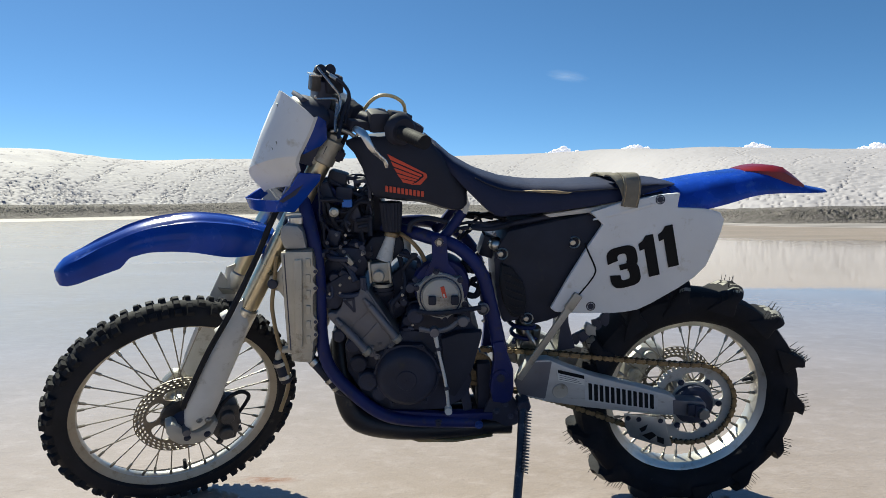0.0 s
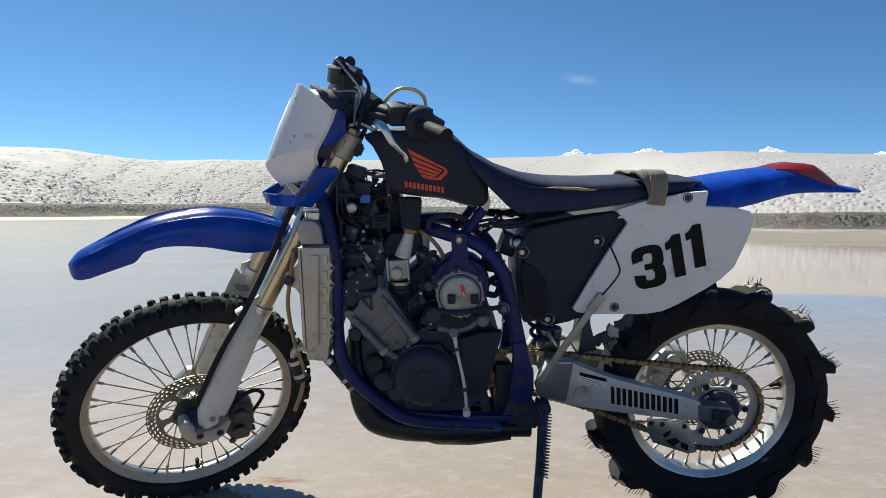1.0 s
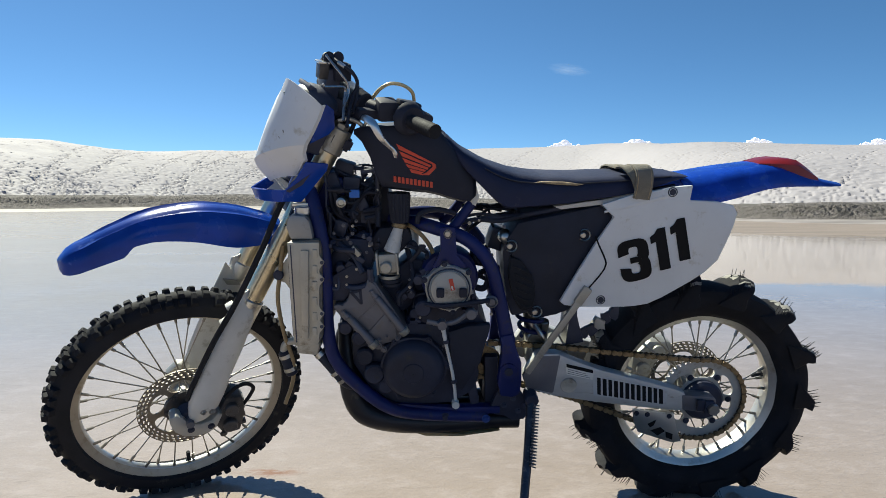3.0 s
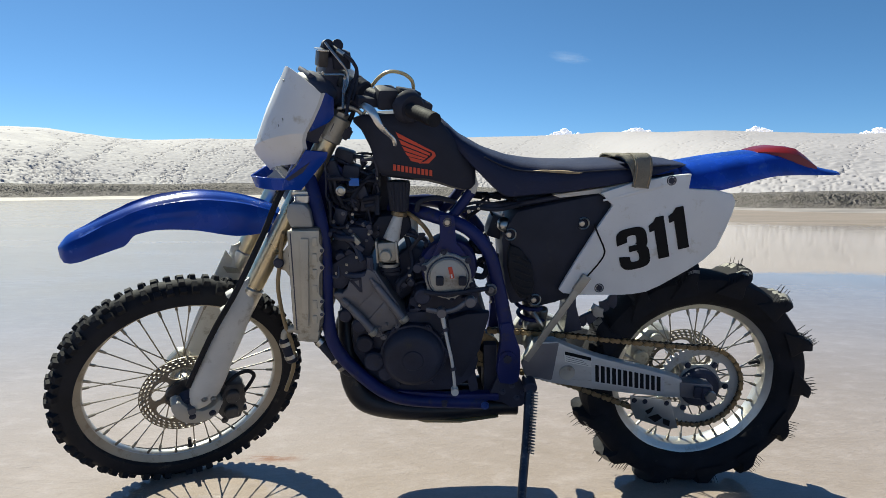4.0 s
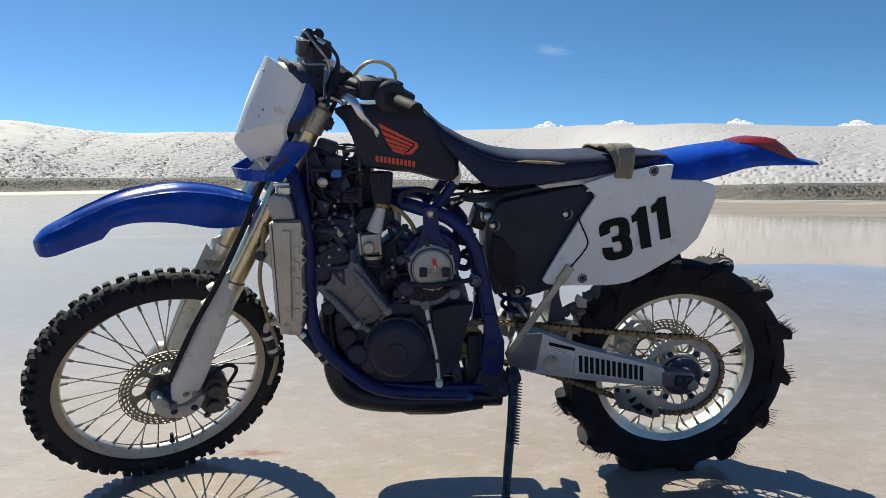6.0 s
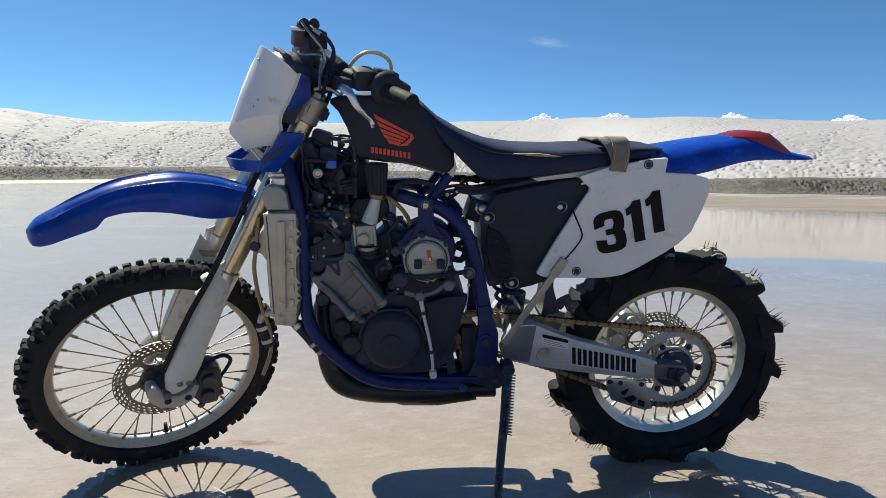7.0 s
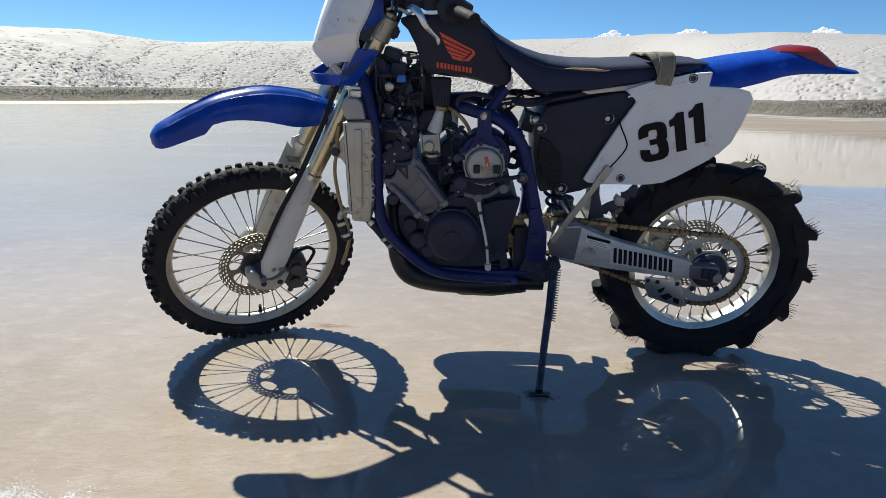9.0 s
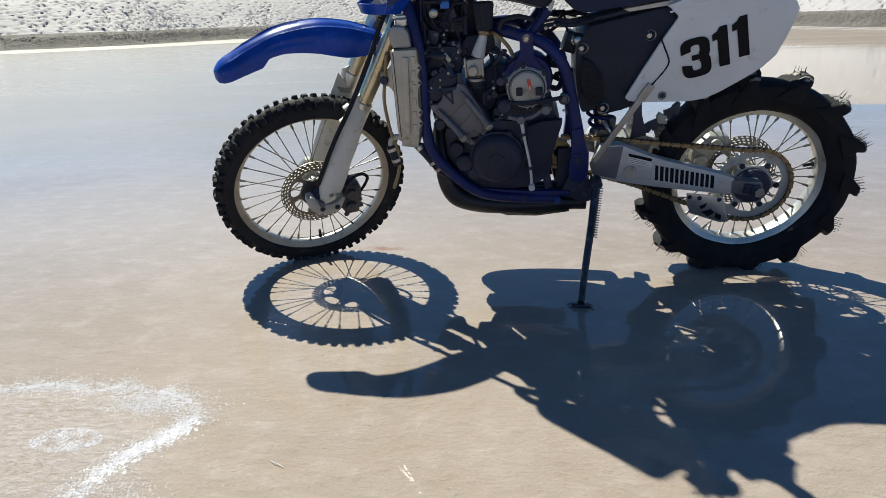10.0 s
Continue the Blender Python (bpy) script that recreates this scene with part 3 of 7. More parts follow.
for i in range(30000):
    p = band[min(int(rnd.random() * (len(band) - 1)), len(band) - 2)]
    d = rnd.gauss(0, 0.040) * (1 + 0.9 * noise.noise(p * 4))
    a = rnd.uniform(0, 6.283)
    x, y = p.x + d * math.cos(a) + rnd.uniform(-0.012, 0.012), p.y + d * math.sin(a) * 0.8
    if patchy(x, y):
        flake(x, y, rnd.choice((0.0011, 0.0014, 0.0018, 0.0024, 0.0034)))
for i in range(4200):
    a, d = rnd.uniform(0, 6.283), 0.042 * math.sqrt(rnd.random())
    x, y = -1.005 + 2.0 * d * math.cos(a), -1.135 + d * math.sin(a)
    if patchy(x, y):
        flake(x, y, rnd.choice((0.0014, 0.0020, 0.0028, 0.0034)))
# the bands widen into a crumbly pool inside the bend, with coarser lumps along the outer limb
for i in range(5200):
    x, y = rnd.gauss(-0.905, 0.070), rnd.gauss(-0.995, 0.028)
    if patchy(x, y):
        flake(x, y, rnd.choice((0.0012, 0.0016, 0.0022, 0.0030)))
for i in range(420):
    p = band[rnd.randrange(82, 108)]
    flake(p.x + rnd.gauss(0.012, 0.014), p.y + rnd.gauss(-0.006, 0.010), rnd.uniform(0.0032, 0.0062))
for i in range(1800):
    x, y = rnd.gauss(-0.815, 0.060), rnd.gauss(-1.285, 0.022)
    if patchy(x, y):
        flake(x, y, rnd.choice((0.0014, 0.0020, 0.0028)))
for i in range(3000):
    x, y = rnd.gauss(-0.98, 0.24), rnd.gauss(-1.08, 0.12)
    if patchy(x, y):
        flake(x, y, rnd.choice((0.001, 0.0013, 0.0018, 0.0024)))
for i in range(260):
    flake(rnd.gauss(-0.22, 0.10), rnd.gauss(-1.24, 0.05), rnd.choice((0.001, 0.0014, 0.002)))
tagged(new("salt_crust", finish(bm, "salt_crust", M_SALT, 20)), "crumbly white salt crust dried in curved bands on the sand", "salt", kind="stuff")
bm = tube(bmesh.new(), [(-0.522, -1.170, 0.002), (-0.512, -1.178, 0.004), (-0.500, -1.182, 0.003), (-0.486, -1.190, 0.002)], [0.0003, 0.0007, 0.0008, 0.0003], 6)
tagged(new("twig", finish(bm, "twig", M_SALT)), "tiny pale salt-crusted twig lying on the sand", "twig")
M_MUD = mat("damp_mud", (0.20, 0.16, 0.11), 0.6, var=0.3, scale=60, bump=0.5)
bm = bmesh.new()
for i in range(60):
    a, d = rnd.uniform(0, 6.283), rnd.uniform(0.018, 0.045)
    flake(0.182 + 1.3 * d * math.cos(a), -0.400 + 0.8 * d * math.sin(a), rnd.uniform(0.004, 0.009))
for i in range(26):
    flake(rnd.uniform(-0.7, 1.1), rnd.uniform(-1.3, 0.3), rnd.uniform(0.0015, 0.004))
tagged(new("mud_crumbs", finish(bm, "mud_crumbs", M_MUD, 20)), "dark crumbs of mud pushed up round the stand foot", "mud", kind="stuff")

# ---- the motorcycle: left side towards the camera, leaning on its side stand, bar turned left ----
LEAN = 9.28
RAKE = radians(27)
AXIS = Vector((math.sin(RAKE), 0, math.cos(RAKE)))
FRONT = Vector((-0.752, 0, 0.339))
REAR = Vector((0.740, 0, 0.334))
ON_AXIS = Vector((-0.7196, 0, 0.3226))
STEER = Matrix.Translation(ON_AXIS) @ Matrix.Rotation(radians(30.8), 4, AXIS) @ Matrix.Translation(-ON_AXIS)
bike = tagged(new("motorcycle"), "blue and white dirt bike leaning on its side stand", "motorcycle")
STANCE = pose(0, 0, 0, LEAN, 0, 0) @ Matrix.Translation(REAR) @ Matrix.Rotation(radians(-0.5), 4, "Y") @ Matrix.Translation(-REAR)
bike.matrix_world = STANCE


def fork_x(z):
    return -0.297 - (1.113 - z) * 0.560


# -- wheels --
def wheel(name, c, flange, half, well, hub_r, hub_half, spokes, gauge, turn, label):
    prof = [(flange, -half), (flange - 0.004, -half - 0.001), (flange - 0.012, -half + 0.003), (flange - 0.016, -half + 0.007), (well + 0.004, -half + 0.012), (well, -half * 0.25),
            (well, half * 0.25), (well + 0.004, half - 0.012), (flange - 0.016, half - 0.007), (flange - 0.012, half - 0.003), (flange - 0.004, half + 0.001), (flange, half), (flange - 0.008, 0)]
    bm = lathe(bmesh.new(), prof, c, 96)
    for f in bm.faces:
        q = f.calc_center_median() - c
        f.material_index = int(math.hypot(q.x, q.z) > well + 0.003 and abs(q.y) > half * 0.35)
    rim = part(name, bm, [M_RIM, M_FLANGE if turn else M_RIM], bike, label, turn)
    base = (STEER if turn else Matrix()) @ Matrix.Translation(c)
    bm = bmesh.new()
    cyl(bm, (c[0], -hub_half, c[2]), (c[0], hub_half, c[2]), hub_r * 0.7, n=28)
    for s in (-1, 1):
        lathe(bm, [(hub_r * 0.5, s * hub_half * 0.75), (hub_r, s * hub_half * 0.8), (hub_r, s * hub_half), (hub_r * 0.5, s * hub_half * 1.1)], c, 28)
    part("hub", bm, M_CAST, rim, "cast aluminium hub", turn)
    reach = well + 0.002

    def spoke_mesh(side, way):
        bm = bmesh.new()
        a = radians(way * 34)
        p0 = Vector((hub_r * 0.93 * math.cos(a), side * hub_half * 0.9, hub_r * 0.93 * math.sin(a)))
        p1 = Vector((reach, side * 0.006, 0))
        cyl(bm, p0, p1, gauge, n=6)
        d = (p1 - p0).normalized()
        cyl(bm, p1 - d * 0.020, p1, gauge * 2.0, gauge * 2.3, n=6)
        return finish(bm, "spoke", M_SPOKE)

    kinds = [spoke_mesh(-1, 1), spoke_mesh(1, 1), spoke_mesh(-1, -1), spoke_mesh(1, -1)]
    for i in range(spokes):
        piece("spoke", kinds[i % 4], rim, base @ Matrix.Rotation(2 * math.pi * i / spokes + 0.04 * (i % 4 > 1), 4, "Y"))
    return rim


front_wheel = wheel("front_wheel", FRONT, 0.285, 0.024, 0.256, 0.034, 0.034, 36, 0.0019, True, "spoked front wheel rim of dusty aluminium")
rear_wheel = wheel("rear_wheel", REAR, 0.244, 0.034, 0.216, 0.046, 0.05, 36, 0.0021, False, "spoked rear wheel rim of bright aluminium")


def valve(c, a, parent, turn):
    d = Vector((math.cos(a), 0, math.sin(a)))
    p = Vector(c) + d * (0.25 if turn else 0.213)
    bm = cyl(bmesh.new(), p, p - d * 0.03, 0.0055, n=10)
    cyl(bm, p - d * 0.004, p, 0.009, n=10)
    part("valve_stem", bm, M_RUBBER, parent, "black valve cap", turn)


valve(FRONT, radians(-93), front_wheel, True)
valve(REAR, radians(12), rear_wheel, False)


def tyre_profile(r_bead, r_top, half, drop):
    """Half-round tyre wall from bead over the crown to bead."""
    pts = []
    for i in range(17):
        a = math.pi * (i / 16 - 0.5)
        y = half * math.sin(a) * (1.0 if abs(a) < 1.2 else 0.92)
        pts.append((r_bead + 0.004 + (r_top - r_bead - 0.004) * math.cos(a) ** drop, y))
    return pts


front_tyre = part("front_tyre", lathe(bmesh.new(), tyre_profile(0.274, 0.333, 0.043, 0.75), FRONT, 120), M_RUBBER, bike, "knobbly black front tyre", True)


def knob(w, l, h, lean_a, r, y):
    bm = bmesh.new()
    tmp = bmesh.new()
    rings = [[(x * l / 2 * k, q * w / 2 * k, z) for x, q in ((-1, -1), (1, -1), (1, 1), (-1, 1))] for k, z in ((1.15, -0.006), (1.0, h * 0.45), (0.94, h * 0.85), (0.76, h))]
    loft(tmp, rings)
    tmp.transform(Matrix.Translation((0, y, r)) @ Matrix.Rotation(lean_a, 4, "X"))
    return finish(merge(bm, tmp), "knob", M_RUBBER, 30)


KNOBS = {
    "crown": [knob(0.019, 0.017, 0.010, 0.12, 0.332, -0.012), knob(0.019, 0.017, 0.010, -0.12, 0.332, 0.012)],
    "side": [knob(0.015, 0.018, 0.010, 0.62, 0.320, -0.034), knob(0.015, 0.018, 0.010, -0.62, 0.320, 0.034)],
    "wide": [knob(0.021, 0.014, 0.010, 0.35, 0.328, -0.023), knob(0.021, 0.014, 0.010, -0.35, 0.328, 0.023)],
}
f_base = STEER @ Matrix.Translation(FRONT)
for i in range(66):
    for me in KNOBS["crown" if i % 2 else "wide"] + (KNOBS["side"] if i % 2 == 0 or i % 4 == 1 else []):
        piece("knob", me, front_tyre, f_base @ Matrix.Rotation(2 * math.pi * (i + random.uniform(-0.06, 0.06)) / 66, 4, "Y"))

rear_prof = [(0.238, -0.036), (0.250, -0.052), (0.275, -0.062), (0.300, -0.064), (0.318, -0.056), (0.326, -0.035), (0.328, 0), (0.326, 0.035), (0.318, 0.056), (0.300, 0.064), (0.275, 0.062), (0.250, 0.052), (0.238, 0.036)]
bm = lathe(bmesh.new(), rear_prof, REAR, 120)
for v in bm.verts:
    d = v.co - REAR
    v.co += 0.003 * noise.noise(v.co * 16) * Vector((d.x, 0, d.z)).normalized()
rear_tyre = part("rear_tyre", bm, M_PADDLE, bike, "smooth black sand tyre with rubber paddles")


def paddle(seed):
    """A scooped rubber paddle across the tyre with a worn lip."""
    rnd = random.Random(seed)
    bm = bmesh.new()
    rings = []
    for i in range(17):
        q = i / 8 - 1
        y = 0.074 * q if abs(q) < 0.9 else 0.074 * math.copysign(0.9 + (abs(q) - 0.9) * 0.4, q)
        back = 0.022 * (1 - q * q)
        fall = 0.026 * abs(q) ** 3
        h = (0.042 + rnd.uniform(-0.004, 0.004)) * (1 - 0.10 * q * q) * (1 + 0.10 * noise.noise(Vector((seed * 3.1, q * 4, 0))))
        base = 0.318 - fall
        rings.append([(-0.060 + back, y, base - 0.016), (-0.040 + back, y, base + h * 0.18), (-0.022 + back, y, base + h * 0.62), (-0.010 + back, y, base + h * 0.93), (0.008 + back, y, base + h), (0.022 + back, y, base + h * 0.90),
                      (0.013 + back, y, base + h * 0.45), (0.018 + back, y, base - 0.016)])
    loft(bm, rings)
    bm.faces.ensure_lookup_table()
    for f in bm.faces:
        c = f.calc_center_median()
        if c.z > 0.338 and -0.03 < c.x < 0.03 and rnd.random() < 0.5:
            f.material_index = 1
    return finish(bm, "paddle", [M_PADDLE, M_WORN], 50)


def hair_mesh(lean_x, h):
    return finish(cyl(bmesh.new(), (0, 0, -0.004), (lean_x, 0, h), 0.0012, 0.0006, n=4), "hair", M_PADDLE)


HAIRS = [hair_mesh(-0.008, 0.024), hair_mesh(-0.005, 0.021), hair_mesh(-0.003, 0.023)]
rnd = random.Random(3)
for i in range(14):
    m = Matrix.Translation(REAR) @ Matrix.Rotation(-radians(74 - 25.7 * i) + math.pi / 2, 4, "Y")
    piece("paddle", paddle(i), rear_tyre, m)
    for k in range(13):
        comb = k < 8
        q = rnd.uniform(-0.97, -0.90) if comb else rnd.uniform(-0.8, 0.95)
        x = -0.034 + 0.0065 * k + rnd.uniform(-0.001, 0.001) if comb else rnd.uniform(-0.020, 0.014) + 0.022 * (1 - q * q)
        z = 0.316 - 0.026 * abs(q) ** 3 + 0.041 * (1 - 0.10 * q * q) - max(0, -x + 0.008) * 0.45
        piece("rubber_hair", HAIRS[k % 3], rear_tyre, m @ Matrix.Translation((x, 0.072 * q, z)))

# -- brakes --
bm = pierced(bmesh.new(), FRONT, -0.058, 0.098, 0.125, 3, 44, (0.29, 0.30), 0.004, skew=0.35, seg=3)
pierced(bm, FRONT, -0.0585, 0.052, 0.098, 1, 6, (0.41, 0.40), 0.004, skew=0.15, seg=6)
disc = part("brake_disc", bm, M_DISC, front_wheel, "drilled steel front brake disc", True)
bm = lathe(bmesh.new(), [(0.02, -0.066), (0.056, -0.064), (0.058, -0.054), (0.02, -0.05)], FRONT, 36)
for i in range(6):
    a = i * math.pi / 3
    bolt(bm, (FRONT.x + 0.05 * math.cos(a), -0.064, FRONT.z + 0.05 * math.sin(a)), 0.006)
part("disc_carrier", bm, M_CALIPER, front_wheel, "dark hub flange with disc bolts", True)
bm = pierced(bmesh.new(), REAR, 0.066, 0.094, 0.122, 3, 44, (0.29, 0.30), 0.004, skew=0.35, seg=3)
pierced(bm, REAR, 0.0655, 0.05, 0.094, 1, 6, (0.41, 0.40), 0.004, skew=0.15, seg=6)
part("brake_disc", bm, M_DISC, rear_wheel, "drilled steel rear brake disc")

bm = prism(bmesh.new(), [(-0.672, 0.335), (-0.650, 0.372), (-0.606, 0.362), (-0.604, 0.300), (-0.622, 0.243), (-0.668, 0.246), (-0.688, 0.288)], -0.108, -0.040, 0.008)
cyl(bm, (-0.640, -0.125, 0.335), (-0.640, -0.1, 0.335), 0.020, bev=0.003)
cyl(bm, (-0.648, -0.125, 0.280), (-0.648, -0.1, 0.280), 0.020, bev=0.003)
for z in (0.262, 0.29, 0.318, 0.345):
    box(bm, (-0.612, -0.075, z), (0.02, 0.05, 0.010), bev=0.002)
bolt(bm, (-0.668, -0.108, 0.25), 0.007)
caliper = part("front_brake_caliper", bm, M_CALIPER, bike, "dark grey front brake caliper", True)
part("caliper_hose", tube(bmesh.new(), [(-0.652, -0.10, 0.37), (-0.622, -0.105, 0.398), (-0.592, -0.105, 0.402), (-0.574, -0.10, 0.378), (-0.586, -0.09, 0.342), (-0.606, -0.09, 0.318)], 0.0055), M_RUBBER, caliper, "black rubber hose loop", True)
bm = prism(bmesh.new(), [(0.565, 0.345), (0.626, 0.345), (0.640, 0.40), (0.690, 0.440), (0.681, 0.468), (0.616, 0.470), (0.57, 0.42)], 0.03, 0.10, 0.010)
cyl(bm, (0.60, 0.03, 0.385), (0.60, 0.012, 0.385), 0.022, bev=0.003)
cyl(bm, (0.64, 0.03, 0.44), (0.64, 0.012, 0.44), 0.020, bev=0.003)
part("rear_brake_caliper", bm, M_CAST, bike, "cast aluminium rear brake caliper")

# -- fork --
for s, side in ((-1, "left"), (1, "right")):
    y = 0.103 * s
    shift = Matrix.Translation((0.012 * s, 0, 0))
    top, low, foot = 1.106, 0.655, 0.36
    bm = cyl(bmesh.new(), (fork_x(top), y, top), (fork_x(low), y, low), 0.0265, n=28)
    bm.transform(shift)
    leg = part("fork_tube", bm, M_GOLD, bike, "gold-tinted aluminium upper fork tube", True)
    bm = cyl(bmesh.new(), (fork_x(0.676), y, 0.676), (fork_x(0.632), y, 0.632), 0.031, n=28, bev=0.003)
    cyl(bm, (fork_x(0.636), y, 0.636), (fork_x(0.622), y, 0.622), 0.029, 0.026, n=28)
    bm.transform(shift)
    part("seal_collar", bm, M_ALU, leg, "aluminium fork seal collar", True)
    bm = cyl(bmesh.new(), (fork_x(1.116), y, 1.116), (fork_x(1.058), y, 1.058), 0.0315, n=28, bev=0.003)
    cyl(bm, (fork_x(1.070) - 0.030, y - 0.016, 1.070), (fork_x(1.070) - 0.030, y + 0.012, 1.070), 0.011, n=14, bev=0.002)
    cyl(bm, (fork_x(1.116), y, 1.114), (fork_x(1.128), y, 1.128), 0.022, n=8, bev=0.002)
    bm.transform(shift)
    part("fork_clamp", bm, M_CAST, leg, "aluminium clamp ring round the tube top", True)
    part("fork_slider", cyl(bmesh.new(), (fork_x(0.64), y, 0.64), (fork_x(foot), y, foot), 0.022, n=24), M_STEEL, leg, "steel lower fork tube", True)
    tmp = bmesh.new()
    sect = []
    for i in range(15):
        q = i / 14
        z = 0.705 - 0.370 * q
        cx = fork_x(z) + lerp([(0, -0.040), (0.12, -0.022), (0.3, -0.014), (0.7, -0.002), (1.0, 0.024)], q)
        w = lerp([(0, 0.013), (0.07, 0.018), (0.11, 0.036), (0.20, 0.046), (0.5, 0.054), (0.8, 0.052), (0.93, 0.042), (1.0, 0.026)], q)
        ring = []
        for j in range(11):
            a = math.pi * (j / 10 - 0.5)
            ring.append(Vector((cx + w * math.sin(a) * 0.98, y + (-0.006 - 0.034 * min(1, w / 0.046) * math.cos(a) ** 0.6 if s < 0 else -0.004 - 0.024 * min(1, w / 0.046) * math.cos(a) ** 0.6), z + 0.25 * w * math.sin(a))))
        sect.append(ring)
    loft(tmp, sect, closed=False)
    bmesh.ops.recalc_face_normals(tmp, faces=tmp.faces)
    bmesh.ops.solidify(tmp, geom=list(tmp.faces), thickness=0.003)
    tmp.transform(shift)
    g = part("fork_guard", tmp, M_GUARD, bike, "scuffed pale grey plastic fork guard", True)
    if s < 0:
        bm = bmesh.new()
        bolt(bm, (-0.716, y - 0.037, 0.372), 0.006)
        bolt(bm, (-0.694, y - 0.037, 0.366), 0.006)
        part("guard_bolts", bm, M_STEEL, g, "dark guard bolts", True)
        for x, z in ((-0.618, 0.684), (-0.636, 0.640)):
            bm = box(bmesh.new(), (x, y - 0.030, z), (0.022, 0.020, 0.013), Matrix.Rotation(radians(-25), 4, "Y"), 0.003)
            part("hose_clip", bm, M_GUARD, g, "pale plastic hose clip", True)
        part("brake_hose", tube(bmesh.new(), [(-0.40, -0.06, 0.99), (-0.45, -0.10, 0.955), (-0.485, -0.125, 0.915), (-0.530, -0.143, 0.835), (-0.606, -0.146, 0.695), (-0.672, -0.142, 0.585), (-0.745, -0.120, 0.425), (-0.735, -0.09, 0.40)], 0.0075, 8), M_RUBBER, bike, "black brake hose down the fork", True)
    if s < 0:
        lug = [(-0.799, 0.368), (-0.801, 0.346), (-0.793, 0.317), (-0.773, 0.294), (-0.737, 0.281), (-0.704, 0.284), (-0.683, 0.301), (-0.666, 0.334), (-0.676, 0.345), (-0.695, 0.326), (-0.724, 0.320), (-0.752, 0.332), (-0.768, 0.358), (-0.782, 0.372)]
        bm = prism(bmesh.new(), lug, y - 0.024, y + 0.016, 0.006)
        foot_p = part("axle_lug", bm, M_LUG, bike, "pale cast fork foot that holds the axle", True)
        for x, z in ((-0.752, 0.312), (-0.700, 0.306)):
            part("lug_bolt", bolt(bmesh.new(), (x, y - 0.024, z), 0.0065), M_ENGINE, foot_p, "dark pinch bolt", True)
        bm = lathe(bmesh.new(), [(0.001, y - 0.010), (0.026, y - 0.010), (0.034, y + 0.02), (0.001, y + 0.02)], FRONT, 28)
        part("axle_boss", bm, M_ENGINE, foot_p, "dark axle boss", True)
    else:
        bm = prism(bmesh.new(), [(-0.785, 0.350), (-0.780, 0.318), (-0.745, 0.300), (-0.715, 0.315), (-0.715, 0.370), (-0.750, 0.380)], y - 0.012, y + 0.018, 0.006)
        part("axle_lug", bm, M_CAST, bike, "cast fork foot", True)
bm = prism(bmesh.new(), [(-0.586, 0.698), (-0.571, 0.665), (-0.583, 0.623), (-0.602, 0.592), (-0.646, 0.520), (-0.672, 0.535), (-0.632, 0.612)], 0.078, 0.086, 0.002)
part("fork_guard_blade", bm, M_GUARD, bike, "pale upright edge of the far fork guard", True)
bm = prism(bmesh.new(), [(-0.600, 0.650), (-0.560, 0.636), (-0.552, 0.618), (-0.590, 0.628)], 0.070, 0.079, 0.002)
part("guard_clamp", bm, M_CAST, bike, "aluminium clamp of the far guard", True)
bm = cyl(bmesh.new(), (FRONT.x, -0.14, FRONT.z), (FRONT.x, 0.125, FRONT.z), 0.0105, n=16)
part("front_axle", bm, M_GREY, bike, "steel axle", True)

# lower and upper yokes, head tube
def yoke(z, h, label):
    bm = bmesh.new()
    out = []
    for x, y in ((-0.034, -0.130), (0.030, -0.130), (0.042, -0.07), (0.065, 0), (0.042, 0.07), (0.030, 0.130), (-0.034, 0.130), (-0.035, 0.06), (-0.035, -0.06)):
        out.append((x, y))
    tmp = bmesh.new()
    loft(tmp, [[(x, y, -h / 2) for x, y in out], [(x, y, h / 2) for x, y in out]])
    bmesh.ops.recalc_face_normals(tmp, faces=tmp.faces)
    bmesh.ops.bevel(tmp, geom=list(tmp.edges), offset=0.006, segments=2, affect="EDGES")
    merge(bm, tmp, Matrix.Translation((fork_x(z), 0, z)) @ Matrix.Rotation(RAKE, 4, "Y"))
    part("yoke", bm, M_ENGINE, bike, label, True)


yoke(1.085, 0.034, "black upper fork yoke")
yoke(0.905, 0.045, "black lower fork yoke")
part("head_tube", cyl(bmesh.new(), (-0.305, 0, 1.08), (-0.392, 0, 0.918), 0.034), M_FRAME, bike, "dark blue steering head")

